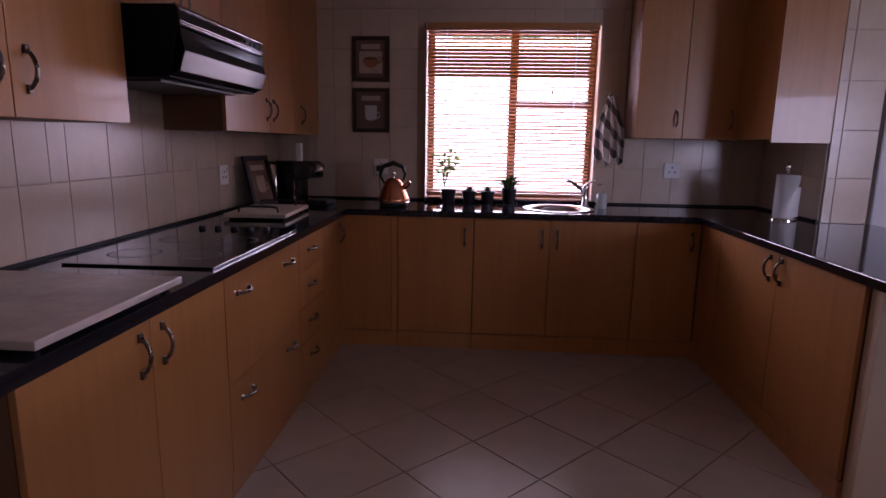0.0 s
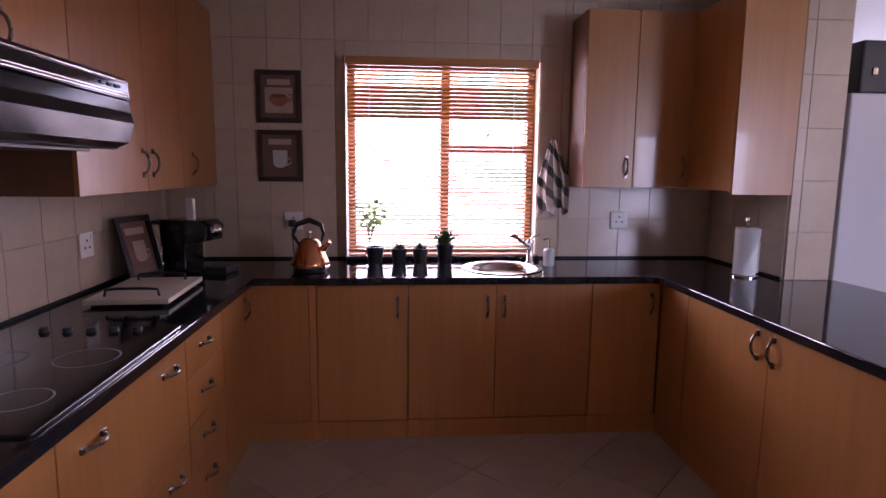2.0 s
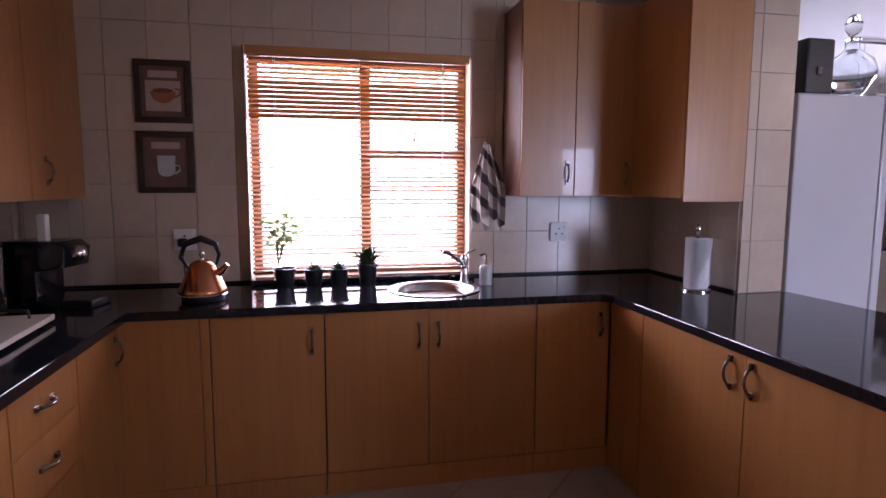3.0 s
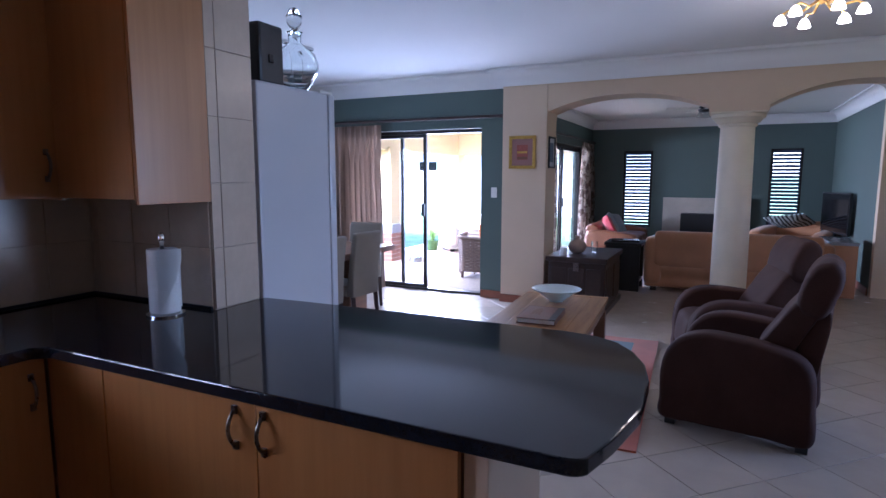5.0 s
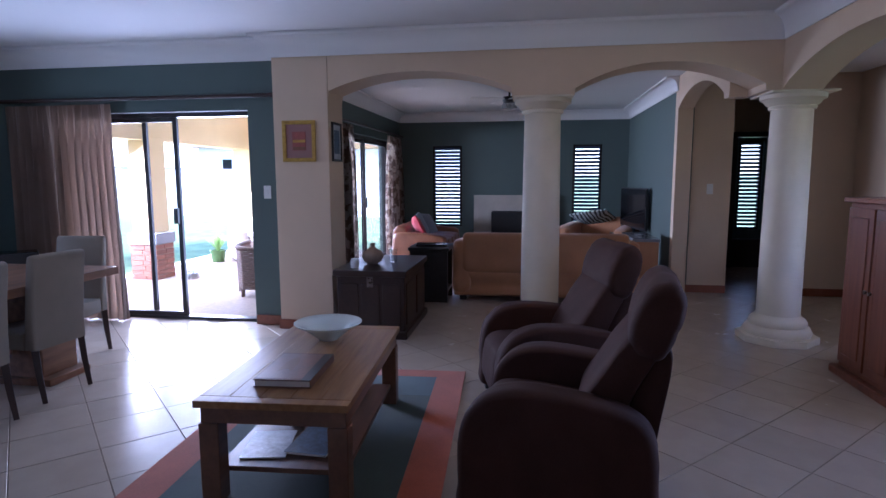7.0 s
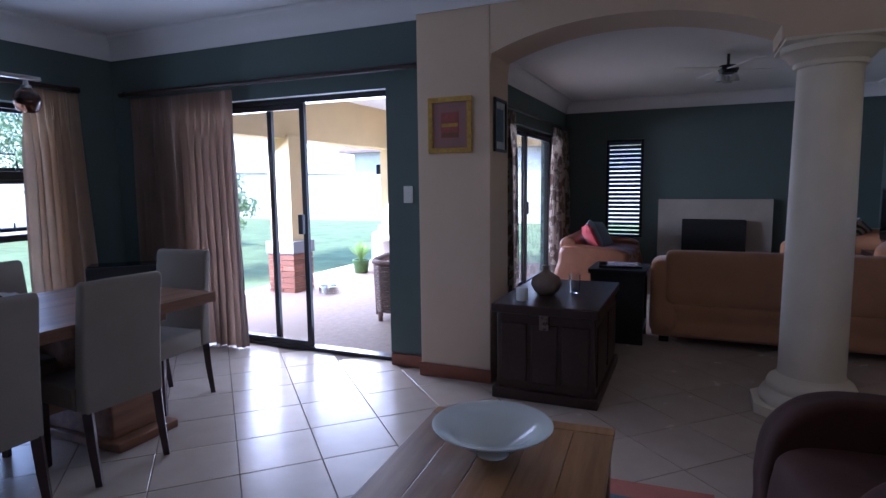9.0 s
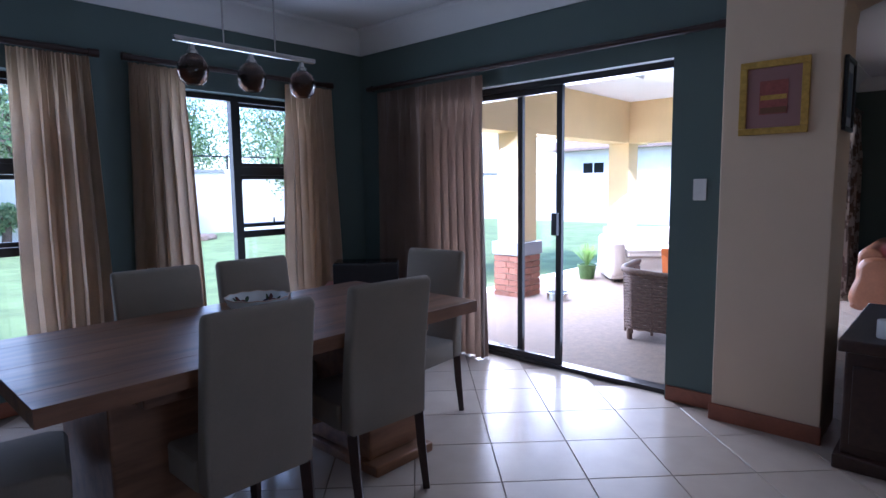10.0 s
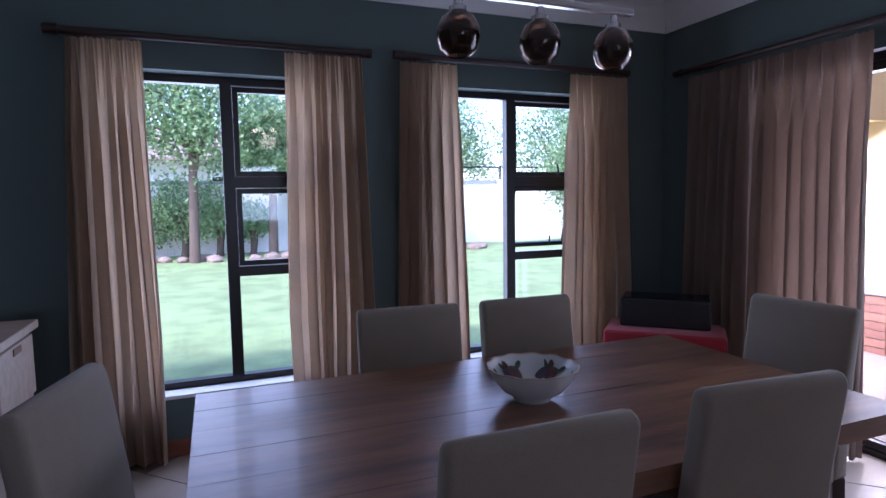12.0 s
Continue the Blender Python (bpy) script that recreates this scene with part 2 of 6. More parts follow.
WICKER = plain("grey_brown_wicker", (0.16, 0.10, 0.075), 0.7, var=0.3, scale=40, bump=0.4)
FROSTED = clear_glass("pale_green_glass", (0.80, 0.88, 0.86), 0.12)
FROSTED.node_tree.nodes["Principled BSDF"].inputs["Transmission Weight"].default_value = 0.35
BULB = glow("lit_bulb_glass", (1.0, 0.82, 0.58), 2.5)
SMOKED = clear_glass("smoked_glass", (0.30, 0.20, 0.15), 0.03)
GLASSWARE = clear_glass("clear_glassware", (0.93, 0.96, 0.97))
FIREBLACK = plain("black_firebox", (0.008, 0.008, 0.008), 0.7, var=0.2)


# ---- mesh helpers ----
ROUND = set()


def box(bm, x0, y0, z0, x1, y1, z1):
    v = [bm.verts.new((x, y, z)) for z in (z0, z1) for x, y in ((x0, y0), (x1, y0), (x1, y1), (x0, y1))]
    for f in ((3, 2, 1, 0), (4, 5, 6, 7), (0, 1, 5, 4), (1, 2, 6, 5), (2, 3, 7, 6), (3, 0, 4, 7)):
        bm.faces.new([v[i] for i in f])
    return v


def cube(x0, y0, z0, x1, y1, z1, bev=0.0, seg=2):
    bm = bmesh.new()
    box(bm, x0, y0, z0, x1, y1, z1)
    if bev:
        bmesh.ops.bevel(bm, geom=bm.edges[:], offset=bev, segments=seg, profile=0.5, affect="EDGES")
    return bm


def boxes(rows, bev=0.0):
    bm = bmesh.new()
    for r in rows:
        box(bm, *r)
    if bev:
        bmesh.ops.bevel(bm, geom=bm.edges[:], offset=bev, segments=2, profile=0.5, affect="EDGES")
    return bm


def lathe(profile, seg=32, bm=None, at=(0, 0, 0)):
    """Turns (radius, height) pairs about the z axis."""
    bm = bm or bmesh.new()
    ROUND.add(id(bm))
    rings = []
    for r, z in profile:
        if r < 1e-5:
            rings.append([bm.verts.new((at[0], at[1], at[2] + z))])
        else:
            rings.append([bm.verts.new((at[0] + r * math.cos(a), at[1] + r * math.sin(a), at[2] + z)) for a in (2 * math.pi * i / seg for i in range(seg))])
    for a, b in zip(rings, rings[1:]):
        for i in range(seg):
            j = (i + 1) % seg
            if len(a) == 1 and len(b) > 1:
                bm.faces.new((a[0], b[j], b[i]))
            elif len(b) == 1 and len(a) > 1:
                bm.faces.new((a[i], a[j], b[0]))
            elif len(a) > 1:
                bm.faces.new((a[i], a[j], b[j], b[i]))
    bmesh.ops.recalc_face_normals(bm, faces=bm.faces[:])
    return bm


def tube(points, r, seg=10, bm=None, closed=False):
    """A round bar along points; r is one radius or one for each point."""
    bm = bm or bmesh.new()
    ROUND.add(id(bm))
    pts = [Vector(p) for p in points]
    rings = []
    up = Vector((0.12, 0.31, 0.94))
    for i, p in enumerate(pts):
        d = (pts[min(i + 1, len(pts) - 1)] - pts[max(i - 1, 0)]).normalized()
        u = up if abs(d.dot(up)) < 0.95 else Vector((1, 0, 0))
        a = d.cross(u).normalized()
        b = d.cross(a)
        rad = r[i] if isinstance(r, (list, tuple)) else r
        rings.append([bm.verts.new(p + rad * (math.cos(t) * a + math.sin(t) * b)) for t in (2 * math.pi * k / seg for k in range(seg))])
    for a, b in zip(rings, rings[1:]):
        for k in range(seg):
            bm.faces.new((a[k], a[(k + 1) % seg], b[(k + 1) % seg], b[k]))
    bm.faces.new(rings[0][::-1])
    bm.faces.new(rings[-1])
    bmesh.ops.recalc_face_normals(bm, faces=bm.faces[:])
    return bm


def slab(outline, z0, z1, bev=0.0, axis="z", bm=None):
    """An outline of (a, b) pairs pushed from z0 to z1 along an axis: z takes (x, y); x takes (y, z); y takes (x, z)."""
    bm = bm or bmesh.new()
    put = {"z": lambda a, b, c: (a, b, c), "x": lambda a, b, c: (c, a, b), "y": lambda a, b, c: (a, c, b)}[axis]
    lo = [bm.verts.new(put(a, b, z0)) for a, b in outline]
    hi = [bm.verts.new(put(a, b, z1)) for a, b in outline]
    n = len(outline)
    caps = [bm.faces.new(lo[::-1]), bm.faces.new(hi)]
    for i in range(n):
        bm.faces.new((lo[i], lo[(i + 1) % n], hi[(i + 1) % n], hi[i]))
    bmesh.ops.recalc_face_normals(bm, faces=bm.faces[:])
    if bev:
        es = [e for f in caps for e in f.edges]
        bmesh.ops.bevel(bm, geom=es, offset=bev, segments=3, profile=0.5, affect="EDGES")
    return bm


def link(name, bm, material, smooth=True):
    me = bpy.data.meshes.new(name)
    bm.to_mesh(me)
    angle = 50 if id(bm) in ROUND else 20
    ROUND.discard(id(bm))
    bm.free()
    me.materials.append(material)
    if smooth:
        me.polygons.foreach_set("use_smooth", [True] * len(me.polygons))
        me.set_sharp_from_angle(angle=radians(angle))
    return new(name, me)


def thing(name, label, category, at=(0, 0, 0), turn=0, group=""):
    ob = new(name)
    ob.empty_display_size = 0.05
    ob.matrix_basis = pose(*at, 0, 0, turn)
    return tagged(ob, label, category, group)


def part(name, bm, material, parent, label=""):
    ob = link(name, bm, material)
    ob.parent = parent
    return tagged(ob, label)


def structure(name, bm, material, label="", smooth=False):
    return tagged(link(name, bm, material, smooth), label, "", "", "structure")


def arc(cx, cy, r, a0, a1, n):
    return [(cx + r * math.cos(radians(a0 + (a1 - a0) * i / n)), cy + r * math.sin(radians(a0 + (a1 - a0) * i / n))) for i in range(n + 1)]


def pane(name, bm, parent):
    ob = part(name, bm, PANE, parent)
    ob.visible_shadow = False
    return ob

# ---- large structure ----
CEILING, LIVING_CEILING = 2.73, 2.63


def wall(name, axis, a0, a1, s0, s1, z0, z1, openings, material, label):
    """A wall a0..a1 thick along axis, s0..s1 long, with openings (s0, s1, z0, z1) right through it."""
    ss = sorted({s0, s1, *(o[0] for o in openings), *(o[1] for o in openings)})
    zs = sorted({z0, z1, *(o[2] for o in openings), *(o[3] for o in openings)})
    ss, zs = [s for s in ss if s0 <= s <= s1], [z for z in zs if z0 <= z <= z1]
    bm = bmesh.new()
    for i in range(len(ss) - 1):
        for k in range(len(zs) - 1):
            cs, cz = (ss[i] + ss[i + 1]) / 2, (zs[k] + zs[k + 1]) / 2
            if any(o[0] < cs < o[1] and o[2] < cz < o[3] for o in openings):
                continue
            if axis == "x":
                box(bm, a0, ss[i], zs[k], a1, ss[i + 1], zs[k + 1])
            else:
                box(bm, ss[i], a0, zs[k], ss[i + 1], a1, zs[k + 1])
    bmesh.ops.remove_doubles(bm, verts=bm.verts[:], dist=1e-5)
    seen = {}
    for f in bm.faces:
        seen.setdefault(tuple(round(c, 4) for c in f.calc_center_median()), []).append(f)
    bmesh.ops.delete(bm, geom=[f for fs in seen.values() if len(fs) > 1 for f in fs], context="FACES")
    return structure(name, bm, material, label)


# kitchen shell
wall("wall_kitchen_north", "y", 4.29, 4.52, -1.64, 2.17, 0, 2.75, [(-0.27, 0.97, 0.955, 2.20)], GROUT, "beige tiled kitchen wall with a window")
wall("wall_kitchen_west", "x", -1.64, -1.40, -2.45, 4.29, 0, 2.75, [], GROUT, "beige tiled kitchen wall")
wall("wall_pier", "x", 2.17, 2.43, 3.485, 7.10, 0, 2.75, [], GROUT, "tiled pier between kitchen and dining area")
structure("wall_dining_west", cube(2.432, 4.30, 0, 2.46, 7.10, 2.728), GREEN, "dark teal green painted wall")
# dining shell
wall("wall_dining_north", "y", 7.10, 7.34, 2.17, 7.26, 0, 2.75, [(3.465, 4.60, 0.34, 2.075), (5.26, 6.395, 0.34, 2.075)], GREEN, "dark teal green wall with two windows")
wall("wall_dining_east", "x", 7.02, 7.26, 3.91, 7.10, 0, 2.75, [(4.23, 6.35, -0.01, 2.09)], GREEN, "teal green wall with a sliding door")
structure("wall_pillar", cube(6.89, 3.38, 0, 7.30, 3.91, 2.75, 0.006), CREAM, "cream plastered pillar")
# living room shell
wall("wall_living_north", "y", 4.04, 4.26, 7.305, 12.86, 0, 2.75, [(9.2, 11.9, -0.01, 2.07)], GREEN, "dark teal green wall with a sliding door")
structure("wall_living_return", cube(7.262, 3.912, 0, 7.303, 4.26, 2.75), GREEN)
wall("wall_living_east", "x", 12.63, 12.86, -2.95, 4.04, 0, 2.75, [(2.84, 3.40, 0.50, 2.02), (0.28, 0.80, 0.50, 2.02), (-2.45, -2.05, 0.5, 2.05)], GREEN, "dark teal green wall with two narrow windows")
structure("wall_living_south", cube(9.25, -0.40, 0, 12.628, -0.18, 2.75), GREEN, "dark teal green wall")
structure("wall_passage_pier", cube(9.12, -0.357, 0, 9.248, -0.18, 2.75, 0.004), CREAM, "cream plastered wall end")
wall("wall_passage_north", "y", -0.86, -0.402, 9.25, 12.628, 0, 2.75, [], CREAM, "cream plastered passage wall")
wall("wall_passage_south", "y", -2.45, -2.20, -1.40, 9.40, 0, 2.75, [(4.1, 5.7, 0.9, 2.15)], CREAM, "cream plastered wall with a window")
structure("wall_passage_far", cube(9.402, -2.95, 0, 12.628, -2.70, 2.75), CREAM, "cream plastered passage wall")
structure("wall_passage_front", cube(9.20, -2.698, 0, 9.40, -1.36, 2.75), CREAM, "cream plastered wall beside the passage")
structure("wall_passage_end", boxes([(11.4, -1.53, 0, 11.55, -0.862, 2.75), (11.4, -2.698, 0, 11.55, -2.17, 2.75), (11.4, -2.17, 2.12, 11.55, -1.53, 2.75)]), CREAM, "cream wall with a doorway")
structure("wall_lounge_pier", boxes([(2.9, -0.77, 0, 3.2, -0.45, 1.948)]), CREAM, "cream plastered wall end")
structure("wall_stub", cube(5.2, -1.15, 0, 5.58, -0.80, 2.728), STONE_CREAM, "pale plastered wall end beside a wooden cabinet")


def arch_line(s0, z0, s1, z1, rise, n=16):
    """Points of a flat arch from s0 to s1."""
    out = []
    for i in range(n + 1):
        k = i / n
        u = 2 * k - 1
        out.append((s0 + (s1 - s0) * k, z0 + (z1 - z0) * k + rise * (1 - abs(u) ** 2.2)))
    return out


arcade = [(3.378, 2.748), (3.378, 2.16)] + arch_line(3.37, 2.23, 1.72, 2.22, 0.155) + [(1.715, 2.145), (1.185, 2.145)] + arch_line(1.18, 2.20, -0.33, 2.20, 0.195) + [(-0.335, 2.145), (-0.77, 2.145), (-0.77, 2.748)]
structure("beam_arcade", slab(arcade, 6.895, 7.295, 0, "x"), CREAM, "cream plastered beam with two flat arches", True)
south = [(6.893, 2.747), (6.893, 2.145)] + arch_line(6.78, 2.20, 4.5, 2.15, 0.20) + [(4.495, 2.10), (3.202, 2.10), (3.2, 1.95), (2.902, 1.95), (2.902, 2.747)]
structure("beam_south", slab(south, -0.765, -0.455, 0, "y"), CREAM, "cream plastered beam with an arch", True)
passage = [(9.118, 2.746), (9.118, 2.24)] + arch_line(9.112, 2.25, 7.44, 2.20, 0.20) + [(7.435, 2.145), (7.298, 2.145), (7.298, 2.746)]
structure("beam_passage", slab(passage, -0.356, -0.181, 0, "y"), CREAM, "cream plastered beam with an arch", True)

# floor, ceilings
structure("floor", cube(-1.64, -2.95, -0.15, 12.86, 7.34, -0.006), FLOOR_GROUT, "cream ceramic floor tiles laid diagonally with dark joints")
structure("ceiling", boxes([(-1.64, -2.45, CEILING, 7.0, 4.5, 2.85), (2.17, 4.5, CEILING, 7.26, 7.34, 2.85)]), CEIL, "white painted ceiling")
structure("ceiling_living", cube(7.0, -2.95, LIVING_CEILING, 12.86, 4.26, 2.86), CEIL, "white painted ceiling")


def cornice(name, p0, p1, into, top, size=0.19):
    """Coved moulding along a wall from p0 to p1; into: unit way from the wall into the room."""
    prof = [(0, -size), (0.012, -size), (0.016, -size + 0.03)] + [(0.016 + 0.12 * (1 - math.cos(radians(a))), -size + 0.03 + 0.13 * math.sin(radians(a))) for a in range(0, 91, 15)] + [(0.15, -0.022), (0.15, 0.0), (0, 0)]
    bm = bmesh.new()
    rows = []
    d = Vector((p1[0] - p0[0], p1[1] - p0[1], 0)).normalized()
    for p, sgn in ((p0, 1), (p1, -1)):
        rows.append([bm.verts.new((p[0] + into[0] * o + d.x * sgn * o * p[2], p[1] + into[1] * o + d.y * sgn * o * p[2], top + h)) for o, h in prof])
    n = len(prof)
    for i in range(n):
        bm.faces.new((rows[0][i], rows[0][(i + 1) % n], rows[1][(i + 1) % n], rows[1][i]))
    bm.faces.new(rows[0])
    bm.faces.new(rows[1])
    bmesh.ops.recalc_face_normals(bm, faces=bm.faces[:])
    return structure(name, bm, CEIL, "white coved cornice", True)


cornice("cornice_1", (2.465, 7.098, 1), (7.018, 7.098, 1), (0, -1), CEILING - 0.002)
cornice("cornice_2", (7.018, 7.094, 1), (7.018, 3.915, -1), (-1, 0), CEILING - 0.003)
cornice("cornice_3", (6.888, 3.915, -1), (6.888, -0.45, 1), (-1, 0), CEILING - 0.004)
cornice("cornice_4", (6.884, -0.452, 1), (2.9, -0.452, 0), (0, 1), CEILING - 0.005)
cornice("cornice_5", (7.31, 4.036, 1), (12.628, 4.036, 1), (0, -1), LIVING_CEILING - 0.002, 0.17)
cornice("cornice_6", (12.627, 4.03, 1), (12.627, -0.17, 1), (-1, 0), LIVING_CEILING - 0.003, 0.17)
cornice("cornice_7", (9.12, -0.177, 0), (12.62, -0.177, 1), (0, 1), LIVING_CEILING - 0.004, 0.17)
cornice("cornice_8", (2.463, 4.5, 0), (2.463, 7.09, 1), (1, 0), CEILING - 0.006)


def skirting(name, x0, y0, x1, y1):
    structure(name, cube(x0, y0, 0, x1, y1, 0.095, 0.004), SKIRT, "terracotta tile skirting")


skirting("skirting_1", 2.47, 7.085, 7.018, 7.098)
skirting("skirting_2", 7.004, 3.92, 7.018, 4.22)
skirting("skirting_3", 7.004, 6.35, 7.018, 7.08)
skirting("skirting_4", 6.874, 3.37, 6.888, 3.92)
skirting("skirting_5", 9.234, -0.86, 9.248, -0.36)
skirting("skirting_6", 9.26, -0.176, 12.6, -0.162)
skirting("skirting_7", 2.9, -0.448, 3.2, -0.434)
skirting("skirting_8", 5.2, -0.798, 5.58, -0.784)
skirting("skirting_9", 5.7, -2.198, 9.18, -2.184)
skirting("skirting_11", 9.184, -2.18, 9.198, -1.36)
skirting("skirting_10", 12.612, -0.15, 12.626, 4.03)

# ---- kitchen ----
def bow_handle(length, r=0.006, lift=0.03):
    """A bow handle along z, standing off towards -y."""
    pts = [(0, -lift * math.sin(math.pi * i / 12) ** 0.6 if 0 < i < 12 else 0.004, -length / 2 + length * i / 12) for i in range(13)]
    bm = tube(pts, [0.008 if i in (0, 12) else r for i in range(13)], 8)
    for s in (-1, 1):
        box(bm, -0.008, -0.008, s * length / 2 - 0.012, 0.008, 0.002, s * length / 2 + 0.012)
    return bm


def front(name, x0, z0, x1, z1, unit, handle=None, flat=False, steel=PEWTER):
    """A door or drawer front, 18 mm thick, with its handle at (x, z)."""
    d = part(name, cube(x0 + 0.0018, -0.018, z0 + 0.0018, x1 - 0.0018, 0.0, z1 - 0.0018, 0.002), VENEER, unit)
    if handle:
        bm = bow_handle(0.105)
        if flat:
            bmesh.ops.rotate(bm, verts=bm.verts[:], cent=(0, 0, 0), matrix=Matrix.Rotation(radians(90), 3, "Y"))
        bmesh.ops.translate(bm, verts=bm.verts[:], vec=(handle[0], -0.019, handle[1]))
        part("handle", bm, steel, d, "bowed dark metal handle")
    return d


def base_unit(at, turn, w, fronts, label, depth=0.52, top=0.888):
    """A floor cabinet: front at y = 0, width along x; fronts: (x0, z0, x1, z1, handle x, handle z, flat)."""
    u = thing("base_cabinet", label, "cabinet", at, turn, "fitted kitchen floor cabinets")
    part("body", cube(0, 0.002, 0.105, w, depth, top), CARCASS, u)
    part("plinth", cube(0.001, -0.010, 0, w - 0.001, 0.006, 0.105), VENEER, u)
    for f in fronts:
        front("drawer" if f[6] else "door", *f[:4], u, f[4:6], f[6])
    return u


MAPLE = "maple veneer kitchen floor cabinet with "
# along the west wall, facing +x
base_unit((-0.775, 0.94, 0), 90, 0.935, [(0, 0.11, 0.47, 0.886, 0.415, 0.78, 0), (0.47, 0.11, 0.935, 0.886, 0.525, 0.78, 0)], MAPLE + "two doors", 0.60)
wide = base_unit((-0.775, 1.877, 0), 90, 0.845, [(0, 0.11, 0.845, 0.455, 0.16, 0.37, 1), (0, 0.455, 0.845, 0.886, 0.16, 0.79, 1)], MAPLE + "two wide drawers under the hob", 0.60)
for d, z in zip([c for c in wide.children if c.name.startswith("drawer")], (0.37, 0.79)):
    bm = bow_handle(0.105)
    bmesh.ops.rotate(bm, verts=bm.verts[:], cent=(0, 0, 0), matrix=Matrix.Rotation(radians(90), 3, "Y"))
    bmesh.ops.translate(bm, verts=bm.verts[:], vec=(0.685, -0.019, z))
    part("handle", bm, PEWTER, d, "bowed dark metal handle")
base_unit((-0.775, 2.724, 0), 90, 0.466, [(0, 0.11 + 0.194 * i, 0.466, 0.11 + 0.194 * (i + 1), 0.21, 0.11 + 0.194 * i + 0.10, 1) for i in range(4)], MAPLE + "four drawers", 0.60)
base_unit((-0.775, 3.192, 0), 90, 0.446, [(0, 0.11, 0.444, 0.886, 0.385, 0.77, 0)], MAPLE + "a narrow corner door", 0.60)
# along the north wall, facing -y
cu = base_unit((-0.773, 3.64, 0), 0, 0.385, [], MAPLE + "a plain corner panel", 0.62)
part("panel", cube(0.005, -0.018, 0.11, 0.345, 0.0, 0.886, 0.002), VENEER, cu)
part("filler", cube(0.347, -0.016, 0.11, 0.384, 0.0, 0.886, 0.002), VENEER, cu)
base_unit((-0.386, 3.64, 0), 0, 0.496, [(0, 0.11, 0.496, 0.886, 0.44, 0.76, 0)], MAPLE + "one door", 0.62)
base_unit((0.112, 3.64, 0), 0, 1.034, [(0, 0.11, 0.488, 0.886, 0.44, 0.76, 0), (0.488, 0.11, 1.034, 0.886, 0.535, 0.76, 0)], MAPLE + "two doors under the sink", 0.62)
base_unit((1.148, 3.64, 0), 0, 0.412, [(0, 0.11, 0.395, 0.886, 0.345, 0.77, 0)], MAPLE + "a corner door", 0.62)
# peninsula, facing -x
fl = base_unit((1.568, 3.638, 0), -90, 0.316, [], MAPLE + "a plain corner filler", 0.585)
base_unit((1.568, 3.320, 0), -90, 1.27, [(0, 0.11, 0.655, 0.886, 0.58, 0.80, 0), (0.655, 0.11, 1.27, 0.886, 0.685, 0.80, 0)], MAPLE + "two doors below the peninsula top", 0.585)
part("filler", cube(0.02, -0.018, 0.11, 0.314, 0.0, 0.886, 0.002), VENEER, fl)
structure("wall_peninsula_end", cube(1.572, 1.985, 0, 2.00, 2.048, 0.888, 0.003), CREAM, "pale plastered end of the peninsula")
structure("wall_peninsula_back", cube(2.156, 2.05, 0, 2.20, 3.48, 0.888), STONE_CREAM)

# worktop with a round cut for the sink
SINK = (0.68, 3.90, 0.225)
ring = arc(SINK[0], SINK[1], SINK[2], -90, -450, 40)
outer = [(-1.398, 0.35), (-0.715, 0.35), (-0.715, 3.60), (SINK[0], 3.60)] + ring + [(SINK[0], 3.60), (1.485, 3.60), (1.522, 3.55), (1.522, 1.84)] + arc(1.572, 1.80, 0.05, 180, 240, 4) + [(1.66, 1.725), (1.85, 1.692), (2.08, 1.698), (2.22, 1.725), (2.34, 1.775), (2.43, 1.84), (2.48, 1.92), (2.50, 2.04), (2.495, 2.6), (2.48, 3.1), (2.455, 3.47), (2.164, 3.47), (2.164, 4.283), (-1.398, 4.283)]
top = tagged(new("worktop"), "polished black granite worktop, U-shaped, on the floor cabinets", "worktop")
slab_bm = slab(outer, 0.890, 0.930, 0.0)
nose = [e for e in slab_bm.edges if abs(e.verts[0].co.z - e.verts[1].co.z) < 1e-6 and (all(abs(v.co.x + 0.715) < 1e-4 for v in e.verts) or all(v.co.x > 1.48 and v.co.y < 3.601 and (v.co.x < 2.3 or v.co.y < 3.2) for v in e.verts))]
bmesh.ops.bevel(slab_bm, geom=nose, offset=0.005, segments=2, profile=0.5, affect="EDGES")
part("slab", slab_bm, GRANITE, top)
for q in ([(-1.398, 0.35, 0.931, -1.386, 4.27, 0.944), (-1.386, 4.271, 0.931, -0.28, 4.283, 0.944), (0.98, 4.271, 0.931, 2.164, 4.283, 0.944), (2.152, 3.49, 0.931, 2.164, 4.27, 0.944)]):
    part("upstand", cube(*q), UPSTAND, top)
part("window_ledge", cube(-0.27, 4.19, 0.931, 0.98, 4.30, 0.958, 0.004), GRANITE, top)

sink = thing("sink", "round stainless steel sink set into black granite", "sink", (SINK[0], SINK[1], 0.93))
part("bowl", lathe([(0.235, 0.001), (0.242, 0.005), (0.232, 0.008), (0.212, 0.004), (0.195, -0.02), (0.185, -0.10), (0.15, -0.15), (0.03, -0.158), (0.0, -0.158)], 48), STEEL, sink)
part("drain", lathe([(0.0, -0.150), (0.035, -0.150), (0.04, -0.155)], 20), CHROME, sink)
tap = thing("tap", "chrome single-lever kitchen mixer tap beside the sink", "tap", (0.885, 4.06, 0.93))
part("tap_body", lathe([(0.0, 0.0), (0.03, 0.0), (0.028, 0.012), (0.021, 0.02), (0.02, 0.12), (0.024, 0.13), (0.018, 0.155), (0.0, 0.16)], 20), CHROME, tap)
part("spout", tube([(0, 0, 0.10), (-0.05, -0.03, 0.14), (-0.11, -0.065, 0.18), (-0.145, -0.085, 0.19), (-0.155, -0.092, 0.165)], [0.014, 0.013, 0.011, 0.012, 0.011], 12), CHROME, tap)
